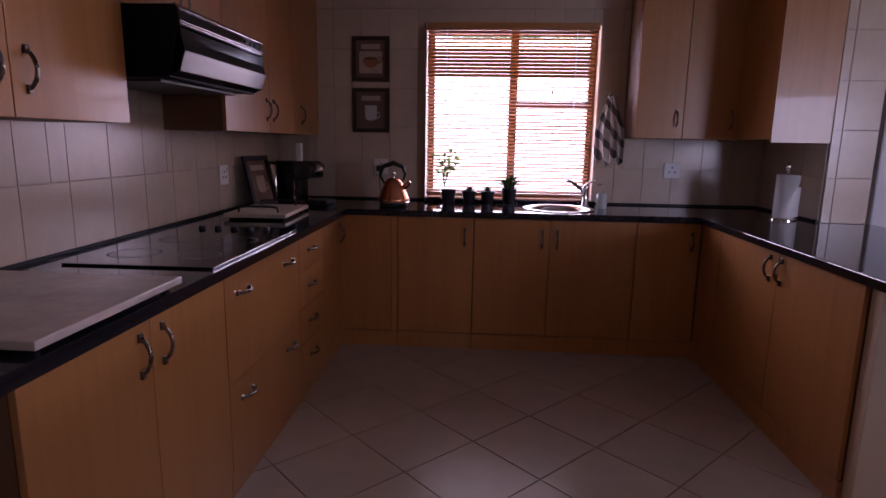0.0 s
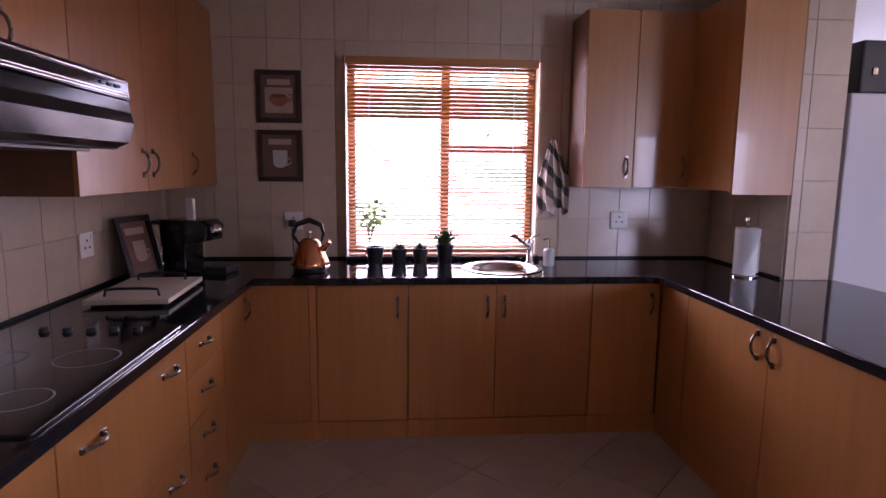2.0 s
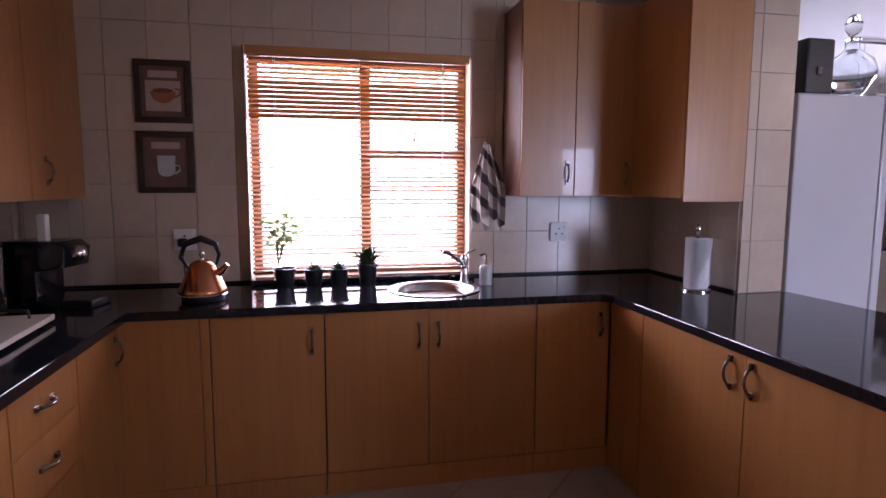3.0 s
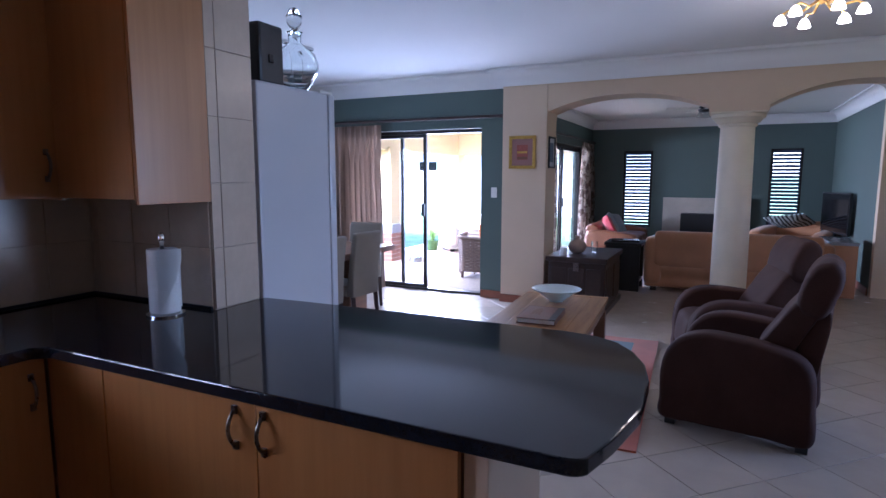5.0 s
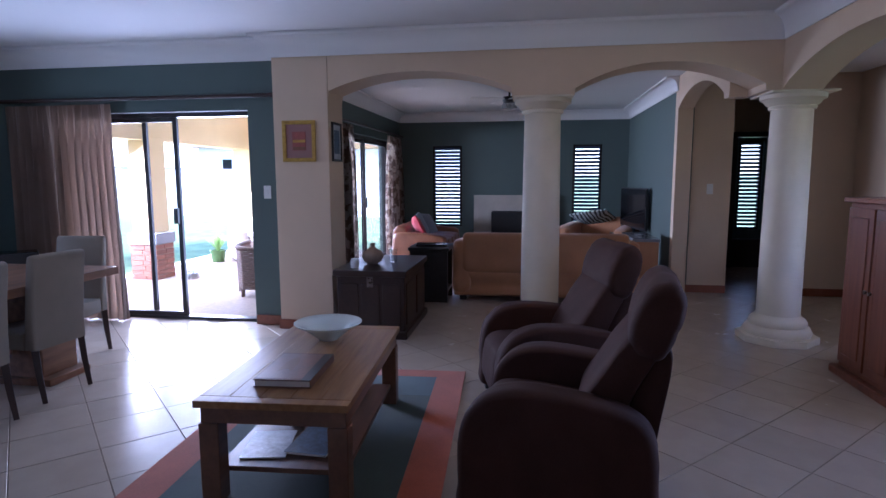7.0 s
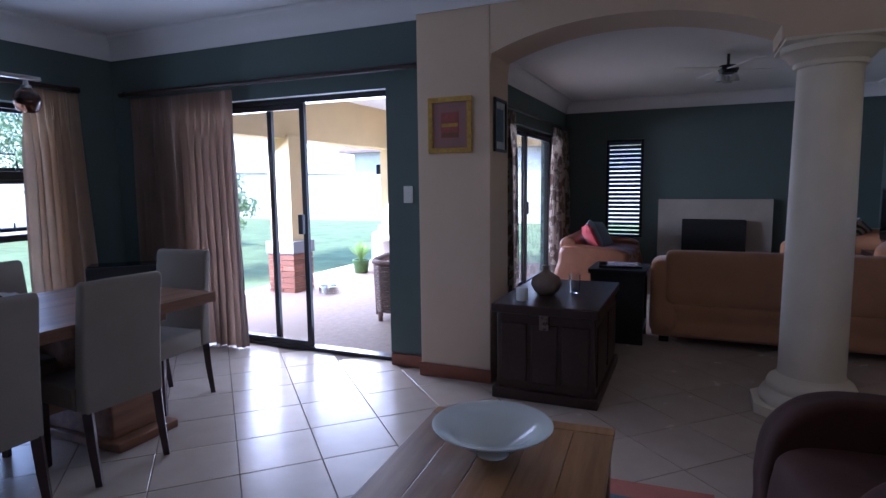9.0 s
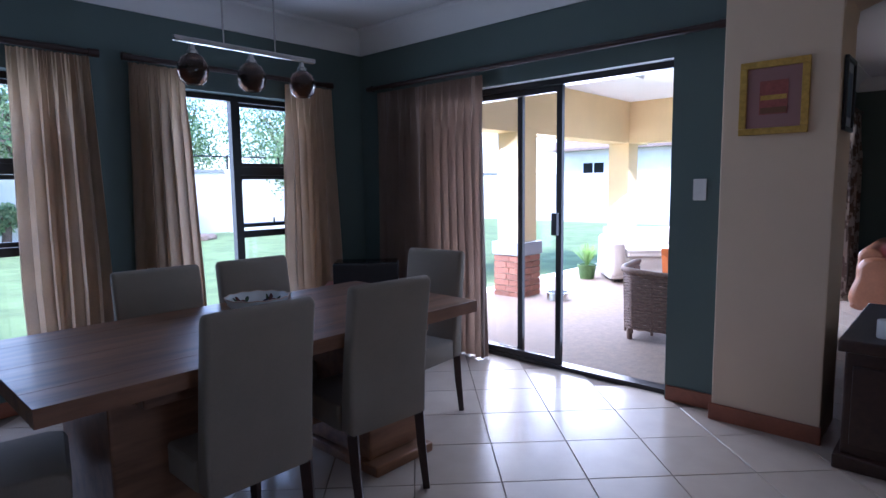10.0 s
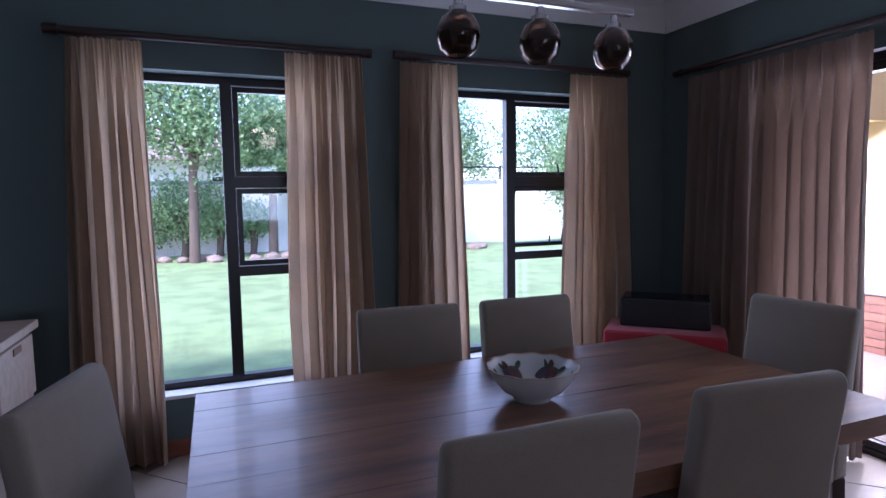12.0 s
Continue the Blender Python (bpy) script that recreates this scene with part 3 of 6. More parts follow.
part("lever", tube([(0, 0, 0.15), (0.03, 0.02, 0.175), (0.07, 0.03, 0.185)], [0.009, 0.007, 0.006], 8), CHROME, tap)
soap = thing("soap_dispenser", "clear and white soap bottle with a pump beside the tap", "soap bottle", (0.985, 3.975, 0.931))
part("bottle", lathe([(0, 0), (0.034, 0), (0.036, 0.01), (0.036, 0.09), (0.028, 0.105), (0.012, 0.11), (0.0, 0.11)], 20), CERAMIC, soap)
part("pump", tube([(0, 0, 0.10), (0, 0, 0.165), (-0.015, -0.01, 0.17), (-0.04, -0.025, 0.165)], 0.006, 8), CHROME, soap)

# hob with knobs
hob = thing("hob", "black glass built-in hob with a steel front edge", "hob", (-1.005, 2.185, 0.931))
part("glass", cube(-0.27, -0.42, 0, 0.265, 0.45, 0.007, 0.002), BLACK_GLOSS, hob)
part("trim", cube(0.2655, -0.42, 0.0045, 0.268, 0.45, 0.0075), STEEL, hob, "thin steel trim")
for k in range(5):
    part("knob", lathe([(0, 0.007), (0.017, 0.007), (0.017, 0.011), (0.014, 0.022), (0.0, 0.023)], 16, at=(-0.17 + 0.078 * k, 0.39, 0)), BLACK, hob)
for cx, cy, r in ((-0.13, -0.22, 0.09), (0.12, -0.22, 0.075), (-0.13, 0.1, 0.075), (0.12, 0.1, 0.09)):
    part("cooking_zone", lathe([(r - 0.004, 0.0072), (r, 0.0078), (r + 0.002, 0.0072)], 40, at=(cx, cy, 0)), GREYCAP, hob)

board = thing("marble_board", "pale marble worktop saver on small feet", "board", (-1.005, 1.245, 0.931))
part("slab", cube(-0.285, -0.285, 0.012, 0.285, 0.285, 0.034, 0.004), MARBLE, board)
for sx in (-1, 1):
    for sy in (-1, 1):
        part("foot", lathe([(0, 0), (0.012, 0), (0.014, 0.012), (0, 0.012)], 12, at=(sx * 0.25, sy * 0.25, 0)), BLACK, board)
tray = thing("hob_cover_board", "cream board with two black wrought-iron handles", "board", (-1.085, 3.195, 0.931), 3)
part("panel", cube(-0.17, -0.24, 0.012, 0.17, 0.27, 0.034, 0.004), CREAM_BOARD, tray)
for sx in (-1, 1):
    for sy in (-1, 1):
        part("foot", lathe([(0, 0), (0.012, 0), (0.012, 0.012), (0, 0.012)], 10, at=(sx * 0.14, sy * 0.2, 0)), BLACK, tray)
for y in (-0.17, 0.2):
    bm = tube([(-0.11, y, 0.034), (-0.105, y, 0.062), (-0.06, y - 0.006, 0.068), (0, y + 0.006, 0.066), (0.06, y - 0.006, 0.068), (0.105, y, 0.062), (0.11, y, 0.034)], 0.006, 8)
    tube([(-0.06, y + 0.012, 0.066), (0, y - 0.012, 0.07), (0.06, y + 0.012, 0.066)], 0.004, 8, bm)
    part("handle", bm, BLACK, tray, "black wrought-iron handle")

# wall cabinets
def wall_unit(at, turn, w, z0, z1, doors, label, depth=0.30):
    u = thing("wall_cabinet", label, "cabinet", at, turn, "fitted kitchen wall cabinets")
    part("body", cube(0, 0.002, z0 + 0.002, w, depth, z1), CARCASS, u)
    for d in doors:
        front("door", d[0], z0, d[1], z1, u, (d[2], z0 + 0.10 + (0.03 if z1 - z0 > 0.7 else -0.02)) if d[2] else None, False)
    return u


W = "maple veneer kitchen wall cabinet with "
wall_unit((-1.098, 0.88, 0), 90, 1.035, 1.41, 2.45, [(0, 0.53, 0.47), (0.53, 1.035, 0.585)], W + "two doors")
wall_unit((-1.098, 1.917, 0), 90, 0.765, 1.815, 2.45, [(0, 0.38, 0.345), (0.38, 0.765, 0.415)], W + "two short doors above the hood")
wall_unit((-1.098, 2.684, 0), 90, 1.03, 1.40, 2.45, [(0, 0.585, 0.535), (0.585, 1.03, 0.64)], W + "two doors")
wall_unit((-1.098, 3.716, 0), 90, 0.566, 1.40, 2.45, [(0, 0.566, 0.14)], W + "one door")
wall_unit((1.166, 3.962, 0), 0, 0.676, 1.412, 2.45, [(0, 0.31, 0.265), (0.31, 0.676, 0.62)], W + "two doors beside the window")
ru = wall_unit((1.845, 3.958, 0), -90, 0.47, 1.412, 2.45, [(0, 0.47, 0)], W + "one door against the pier", 0.315)
part("end_panel", cube(0.472, -0.018, 1.395, 0.49, 0.317, 2.45, 0.002), VENEER, ru)
part("panel", cube(-0.33, 0.0, 1.405, -0.002, 0.02, 2.45), VENEER, ru)

# cooker hood
hood = thing("cooker_hood", "deep black cooker hood with a lined glossy front strip", "cooker hood", (-1.398, 1.925, 0))
part("body", slab([(0.0, 1.60), (0.0, 1.812), (0.495, 1.812), (0.505, 1.80), (0.505, 1.74), (0.465, 1.572), (0.05, 1.572)], 0.0, 0.75, 0.003, "y"), HOODBLACK, hood)
part("front_strip", slab([(0.506, 1.738), (0.514, 1.742), (0.510, 1.802), (0.496, 1.816), (0.494, 1.813), (0.506, 1.80)], 0.0, 0.75, 0, "y"), BLACK_GLOSS, hood, "glossy black front strip")
for z in (1.748, 1.757, 1.797):
    part("edge_line", cube(0.5125, 0.004, z, 0.5165, 0.746, z + 0.003), STEEL, hood, "thin bright line")
part("visor", slab([(0.507, 1.735), (0.513, 1.735), (0.520, 1.66), (0.50, 1.60), (0.45, 1.575), (0.45, 1.57), (0.505, 1.594), (0.526, 1.66)], 0.002, 0.748, 0, "y"), VISOR, hood, "smoked dark visor")
part("filter", cube(0.06, 0.06, 1.562, 0.40, 0.69, 1.571), BLACK, hood, "dark grease filter")
for y in (0.55, 0.60, 0.65):
    part("switch", cube(0.5125, y, 1.772, 0.518, y + 0.03, 1.783, 0.002), BLACK, hood)

# wall pictures
def picture(at, turn, w, h, frame_mat, mount, art, label, tilt=0.0, fw=0.03):
    p = thing("picture", label, "picture", at, turn)
    if tilt:
        p.matrix_basis = pose(*at, tilt, 0, turn)
    part("frame", boxes([(-w / 2, -0.018, -h / 2, w / 2, 0, -h / 2 + fw), (-w / 2, -0.018, h / 2 - fw, w / 2, 0, h / 2), (-w / 2, -0.018, -h / 2 + fw, -w / 2 + fw, 0, h / 2 - fw), (w / 2 - fw, -0.018, -h / 2 + fw, w / 2, 0, h / 2 - fw)], 0.003), frame_mat, p)
    part("mount", cube(-w / 2 + fw, -0.006, -h / 2 + fw, w / 2 - fw, -0.001, h / 2 - fw), mount, p)
    for name, bm, m in art:
        part(name, bm, m, p)
    return p


BROWNPAPER = plain("brown_print", (0.16, 0.085, 0.06), 0.7, var=0.2, scale=12)
SANDPAPER = plain("sand_print", (0.46, 0.35, 0.27), 0.8, var=0.12, scale=10)
RUST = plain("rust_print", (0.36, 0.13, 0.06), 0.7, var=0.15, scale=15)


def cup_art(tall, ground, cup):
    top_z = 0.035 if tall else 0.0
    body = [(-0.045, top_z), (0.045, top_z)] + [(0.043 * math.cos(radians(a)), -0.045 + (-0.03) * math.sin(radians(a))) for a in range(0, 181, 20)] if tall else [(0.062 * math.cos(radians(a)), -0.0 - 0.06 * math.sin(radians(a))) for a in range(0, 181, 15)]
    bm = slab(body, -0.012, -0.007, 0, "y")
    hx = 0.052 if tall else 0.07
    handle = tube([(hx - 0.012, -0.010, 0.015 - 0.03 * tall), (hx + 0.012, -0.010, 0.012 - 0.03 * tall), (hx + 0.014, -0.010, -0.012 - 0.03 * tall), (hx - 0.012, -0.010, -0.03 - 0.03 * tall)], 0.005, 8)
    art = [("print", cube(-0.085, -0.008, -0.10, 0.085, -0.0065, 0.055), ground), ("title_band", cube(-0.07, -0.009, 0.07, 0.07, -0.0065, 0.105), SANDPAPER), ("cup", bm, cup), ("cup_handle", handle, cup)]
    if not tall:
        art.append(("coffee", slab([(0.05 * math.cos(radians(a)), 0.004 + 0.012 * math.sin(radians(a))) for a in range(0, 360, 20)], -0.0135, -0.0125, 0, "y"), CARCASS))
    return art


picture((-0.682, 4.278, 1.952), 0, 0.275, 0.32, DARKWOOD, BROWNPAPER, cup_art(False, SANDPAPER, RUST), "dark-framed coffee cup print on a tiled wall")
picture((-0.682, 4.278, 1.588), 0, 0.275, 0.32, DARKWOOD, BROWNPAPER, cup_art(True, BROWNPAPER, CERAMIC), "dark-framed white mug print on a tiled wall")
picture((-1.29, 3.60, 1.095), 76, 0.26, 0.33, ESPRESSO, BROWNPAPER, cup_art(True, BROWNPAPER, SANDPAPER), "dark-framed coffee print leaning on the worktop", -14)


def socket(at, turn, kind, w=0.115, h=0.115):
    s = thing(kind, "white plastic " + ("wall socket on the tiles" if kind == "wall_socket" else "light switch on the wall"), "socket" if kind == "wall_socket" else "switch", at, turn)
    part("plate", cube(-w / 2, -0.009, -h / 2, w / 2, 0, h / 2, 0.004), WHITE_PLASTIC, s)
    if kind == "wall_socket":
        for x, z in ((0, 0.02), (-0.02, -0.012), (0.02, -0.012)):
            part("pin_hole", lathe([(0, 0.0), (0.006, 0.0), (0.006, 0.002), (0, 0.002)], 10), BLACK, s).matrix_basis = pose(x, -0.0085, z, 90)
        part("rocker", cube(0.028, -0.013, 0.022, 0.044, -0.008, 0.046, 0.002), WHITE_PLASTIC, s)
    else:
        part("rocker", cube(-0.011, -0.014, -0.018, 0.011, -0.008, 0.018, 0.003), WHITE_PLASTIC, s)
    return s


socket((-1.388, 3.29, 1.15), 90, "wall_socket")
socket((-0.61, 4.277, 1.178), 0, "wall_socket")
socket((1.536, 4.277, 1.19), 0, "wall_socket")
socket((7.017, 4.055, 1.31), -90, "light_switch", 0.075, 0.125)
socket((9.247, -0.62, 1.29), -90, "light_switch", 0.075, 0.125)

# kettle, coffee machine, paper roll
kettle = thing("kettle", "copper pyramid kettle with a black handle on its base", "kettle", (-0.445, 3.83, 0.93), -8)
kettle.matrix_basis = kettle.matrix_basis @ Matrix.Diagonal((1.08, 1.08, 1.13, 1))
part("power_base", lathe([(0, 0), (0.085, 0), (0.09, 0.006), (0.088, 0.02), (0.0, 0.022)], 32), BLACK, kettle)
part("body", lathe([(0, 0.024), (0.098, 0.024), (0.102, 0.034), (0.098, 0.05), (0.062, 0.13), (0.045, 0.158), (0.03, 0.168), (0, 0.172)], 40), COPPER, kettle)
part("rim", lathe([(0.099, 0.024), (0.104, 0.028), (0.099, 0.036)], 40), CHROME, kettle)
part("lid_knob", lathe([(0, 0.17), (0.008, 0.17), (0.006, 0.182), (0.013, 0.192), (0.01, 0.204), (0, 0.208)], 16), CHROME, kettle)
part("handle", tube([(-0.055, 0, 0.13), (-0.088, 0, 0.18), (-0.07, 0, 0.235), (0.0, 0, 0.258), (0.062, 0, 0.235), (0.075, 0, 0.19), (0.06, 0, 0.15)], [0.007, 0.011, 0.014, 0.015, 0.013, 0.009, 0.006], 12), BLACK, kettle)
part("spout", tube([(0.05, 0, 0.105), (0.085, 0, 0.125), (0.108, 0, 0.15)], [0.02, 0.015, 0.010], 12), COPPER, kettle)
plug = thing("plug", "black plug and cord in the socket behind the kettle", "plug", (-0.615, 4.268, 1.165))
part("plug_body", cube(-0.022, -0.045, -0.022, 0.022, -0.002, 0.022, 0.008), BLACK, plug)
part("cord", tube([(0, -0.03, -0.015), (0.005, -0.045, -0.10), (0.02, -0.09, -0.20), (0.05, -0.25, -0.228), (0.11, -0.36, -0.228)], 0.004, 8), BLACK, plug)
cm = thing("coffee_machine", "black capsule coffee machine with a chrome lever", "coffee machine", (-1.06, 3.83, 0.93), -12)
cm.matrix_basis = cm.matrix_basis @ Matrix.Diagonal((1.25, 1.25, 1.25, 1))
part("body", slab([(-0.13, 0.0), (0.05, 0.0), (0.05, 0.02), (-0.02, 0.03), (-0.02, 0.13), (0.075, 0.145), (0.085, 0.21), (0.055, 0.235), (-0.13, 0.235)], -0.075, 0.075, 0.006, "y"), BLACK_GLOSS, cm)
part("water_tank", slab([(-0.19, 0.03), (-0.132, 0.03), (-0.132, 0.215), (-0.19, 0.215)], -0.06, 0.06, 0.004, "y"), GLASSWARE, cm)
part("tank_lid", cube(-0.22, -0.062, 0.216, -0.13, 0.062, 0.226, 0.004), BLACK, cm)
part("drip_tray", cube(0.052, -0.06, 0.0, 0.16, 0.06, 0.03, 0.006), BLACK, cm)
part("lever", lathe([(0, -0.03), (0.028, -0.03), (0.03, 0), (0.02, 0.022), (0, 0.028)], 18), CHROME, cm).matrix_basis = pose(0.085, 0, 0.19, 0, 70)
part("capsule_bin", cube(-0.02, -0.055, 0.236, 0.012, -0.03, 0.33, 0.004), WHITE_PLASTIC, cm, "upright white cup stick")
roll = thing("paper_towel_holder", "white kitchen paper roll on a chrome stand", "paper roll", (2.015, 3.60, 0.93))
part("stand", lathe([(0, 0), (0.075, 0), (0.075, 0.008), (0.008, 0.012), (0.008, 0.30), (0.014, 0.306), (0.014, 0.33), (0.006, 0.345), (0, 0.348)], 28), CHROME, roll)
part("paper", lathe([(0.02, 0.014), (0.058, 0.014), (0.06, 0.02), (0.06, 0.27), (0.058, 0.276), (0.02, 0.276)], 36), PAPER, roll)
bm = bmesh.new()
rows = [[bm.verts.new(((0.0615 + 0.006 * q * q / 64) * math.cos(radians(-150 + 11 * q)), (0.0615 + 0.006 * q * q / 64) * math.sin(radians(-150 + 11 * q)), z)) for z in (0.016 + 0.022 * q, 0.275)] for q in range(11)]
for a, b in zip(rows, rows[1:]):
    bm.faces.new((a[0], b[0], b[1], a[1]))
bmesh.ops.solidify(bm, geom=bm.faces[:], thickness=0.001)
part("loose_sheet", bm, PAPER, roll)
part("loose_sheet", slab([(0.058, 0.014), (0.066, 0.02), (0.095, 0.014), (0.093, 0.011), (0.066, 0.014), (0.060, 0.008)], 0.016, 0.20, 0, "z"), PAPER, roll)


# pots on the ledge
def pot(at, r, h, label, material=BLACK):
    p = thing("potted_plant", label, "plant", at, 0, "plants on the window ledge")
    part("pot", lathe([(0, 0), (r * 0.75, 0), (r, h * 0.92), (r * 1.08, h * 0.92), (r * 1.08, h), (r * 0.92, h), (r * 0.88, h * 0.85), (0, h * 0.85)], 24), material, p)
    return p


def blades(n, length, spread, width, seed, z0):
    rng = random.Random(seed)
    bm = bmesh.new()
    for i in range(n):
        a = rng.uniform(0, 2 * math.pi)
        s = rng.uniform(0.15, 1.0) * spread
        L = length * rng.uniform(0.7, 1.05)
        prev = None
        for k in range(5):
            u = k / 4
            c = Vector((math.cos(a) * s * u ** 1.3, math.sin(a) * s * u ** 1.3, z0 + L * u * (1 - 0.15 * s / spread * u)))
            side = Vector((-math.sin(a), math.cos(a), 0)) * width * (1 - u) ** 0.7
            row = (bm.verts.new(c - side), bm.verts.new(c + Vector((0, 0, -width * 0.6 * (1 - u)))), bm.verts.new(c + side))
            if prev:
                bm.faces.new((prev[0], prev[1], row[1], row[0]))
                bm.faces.new((prev[1], prev[2], row[2], row[1]))
            prev = row
    return bm


LZ = 0.931
p0 = pot((-0.086, 4.12, LZ), 0.056, 0.10, "empty black plant pot beside the window ledge")
part("soil", lathe([(0, 0.082), (0.048, 0.084), (0.048, 0.086), (0, 0.09)], 20), BARK, p0)
p1 = pot((-0.125, 4.225, 0.958), 0.036, 0.10, "leafy young plant in a glass jar on the ledge", GLASSWARE)
bm_s, bm_l = bmesh.new(), bmesh.new()
rng = random.Random(4)
for i in range(6):
    a = i * 1.1
    tip = (0.07 * math.cos(a) + 0.02, 0.02 * math.sin(a), 0.30 + 0.07 * rng.random())
    tube([(0, 0, 0.08), (tip[0] * 0.4, tip[1] * 0.4, 0.2), tip], [0.003, 0.0025, 0.0015], 6, bm_s)
    for k in range(8):
        u = 0.45 + 0.55 * k / 7
        c = Vector((tip[0] * u + rng.uniform(-0.02, 0.02), tip[1] * u, 0.08 + (tip[2] - 0.08) * u))
        d = Vector((rng.uniform(-1, 1), rng.uniform(-0.4, 0.4), rng.uniform(-0.6, 0.5))).normalized()
        s = d.cross(Vector((0, 1, 0.2))).normalized() * 0.011
        L = 0.042
        v = [bm_l.verts.new(q) for q in (c, c + d * L * 0.4 + s, c + d * L, c + d * L * 0.4 - s)]
        bm_l.faces.new((v[0], v[1], v[2]))
        bm_l.faces.new((v[0], v[2], v[3]))
part("stems", bm_s, LEAF, p1)
part("leaves", bm_l, LEAF_PALE, p1)
for x, n in ((0.063, 5), (0.197, 6)):
    p = pot((x, 4.12, LZ), 0.051, 0.09, "small succulent in a black pot on the ledge")
    part("leaves", blades(40, 0.06, 0.06, 0.012, n, 0.07), LEAF, p)
p = pot((0.352, 4.12, LZ), 0.055, 0.115, "spiky grass plant in a black pot on the ledge")
part("leaves", blades(110, 0.135, 0.14, 0.010, 9, 0.09), LEAF, p)

# kitchen window and wooden blind
win = tagged(new("window_1"), "kitchen window with a brown timber frame", "", "", "structure")
WINWOOD = plain("brown_window_frame", (0.20, 0.09, 0.05), 0.5, var=0.15)
part("window_frame", boxes([(-0.268, 4.40, 0.958, -0.222, 4.46, 2.198), (0.922, 4.40, 0.958, 0.968, 4.46, 2.198), (-0.222, 4.40, 0.958, 0.922, 4.46, 1.0), (-0.222, 4.40, 2.155, 0.922, 4.46, 2.198), (0.34, 4.40, 1.0, 0.40, 4.46, 2.155), (0.40, 4.40, 1.62, 0.922, 4.46, 1.67)]), WINWOOD, win)
pane("pane", cube(-0.222, 4.43, 1.0, 0.34, 4.434, 2.155), win)
pane("pane", cube(0.40, 4.43, 1.0, 0.922, 4.434, 1.62), win)
pane("pane", cube(0.40, 4.43, 1.67, 0.922, 4.434, 2.155), win)
part("reveal_board", boxes([(-0.2695, 4.20, 0.958, -0.2675, 4.40, 2.198)]), CEIL, win)
part("stay", tube([(0.64, 4.40, 1.70), (0.665, 4.385, 1.78), (0.66, 4.39, 1.73)], 0.005, 6), BRONZE, win)

blind = thing("venetian_blind", "honey-coloured wooden venetian blind hung in the kitchen window", "blind", (0.332, 4.262, 0))
part("head_rail", cube(-0.615, -0.045, 2.155, 0.615, 0.02, 2.20, 0.003), SLAT, blind, "brown wooden head rail")
SLATS = 46
slat_bm = cube(-0.595, -0.0125, -0.0018, 0.595, 0.0125, 0.0018)
first = part("slat", slat_bm, SLAT, blind)
zs = [2.145 - 1.13 * i / (SLATS - 1) for i in range(SLATS)]
for i, z in enumerate(zs):
    ob = first
    if i:
        ob = new("slat", first.data)
        ob.parent = blind
    ob.matrix_basis = pose(0, 0.0, z, (66 if 4 < i < 13 else 40 if i < 5 else 24) + 2 * math.sin(i * 1.7))
part("bottom_rail", cube(-0.595, -0.014, 0.982, 0.595, 0.014, 1.000, 0.003), SLAT, blind)
for x in (-0.46, 0.0, 0.47):
    part("ladder_cord", tube([(x, -0.014, 2.17), (x, -0.014, 1.0)], 0.0013, 5), PAPER, blind)
for x, zz in ((-0.45, 1.86), (0.46, 1.55)):
    part("pull_cord", tube([(x, -0.03, 2.17), (x, -0.03, zz)], 0.0018, 5), PAPER, blind)

# striped cloth on the side of the cabinet
TOWEL = plain("striped_towel", (0.62, 0.57, 0.52), 0.95, var=0.06)
nt = TOWEL.node_tree
wv = nt.nodes.new("ShaderNodeTexWave")
wv.bands_direction = "DIAGONAL"
wv.inputs["Scale"].default_value, wv.inputs["Distortion"].default_value = 4.5, 1.5
nt.links.new(coords(nt, (1.2, 0.2, 1.0)), wv.inputs[0])
nt.links.new(mixed(nt, ramp(nt, wv.outputs["Fac"], [(0.60, (0, 0, 0)), (0.66, (1, 1, 1))]), (0.66, 0.61, 0.56), (0.19, 0.165, 0.165)), nt.nodes["Principled BSDF"].inputs["Base Color"])
cloth = thing("tea_towel", "white tea towel with dark stripes hung from a hook", "towel", (1.045, 4.20, 1.285))
bm = bmesh.new()
grid = []
for k in range(15):
    u = k / 14
    w = 0.02 + 0.085 * min(1, u * 1.9) * (1 - 0.25 * max(0, u - 0.7))
    grid.append([bm.verts.new((w * (2 * j / 12 - 1) + 0.01 * u, 0.03 * math.sin(j * 1.9) * min(1, 0.2 + u) - 0.01, 0.42 - 0.46 * u + 0.03 * (j % 5 - 2) * u * 0.6)) for j in range(13)])
for a, b in zip(grid, grid[1:]):
    for j in range(12):
        bm.faces.new((a[j], a[j + 1], b[j + 1], b[j]))
bmesh.ops.solidify(bm, geom=bm.faces[:], thickness=0.006)
part("cloth", bm, TOWEL, cloth)
part("hook", tube([(0, 0.06, 0.43), (0, 0.0, 0.425), (0, -0.02, 0.44)], 0.005, 6), BLACK, cloth)

# fridge and what stands on it
fr = thing("fridge", "tall white fridge standing against the tiled pier", "fridge", (2.79, 3.86, 0))
part("body", cube(-0.335, -0.38, 0.03, 0.20, 0.33, 1.94, 0.012), WHITE_FRIDGE, fr)
part("upper_door", cube(0.207, -0.38, 0.70, 0.262, 0.33, 1.94, 0.012), WHITE_FRIDGE, fr)
part("lower_door", cube(0.207, -0.38, 0.05, 0.262, 0.33, 0.69, 0.012), WHITE_FRIDGE, fr)
part("hinge_cover", cube(0.15, -0.37, 1.941, 0.255, -0.31, 1.955, 0.004), WHITE_PLASTIC, fr)
for sx in (-0.3, 0.16):
    for sy in (-0.33, 0.28):
        part("foot", lathe([(0, 0), (0.02, 0), (0.02, 0.031), (0, 0.031)], 10, at=(sx, sy, 0)), BLACK, fr)
case = thing("black_case", "black box case standing on the fridge", "case", (2.63, 3.70, 1.941))
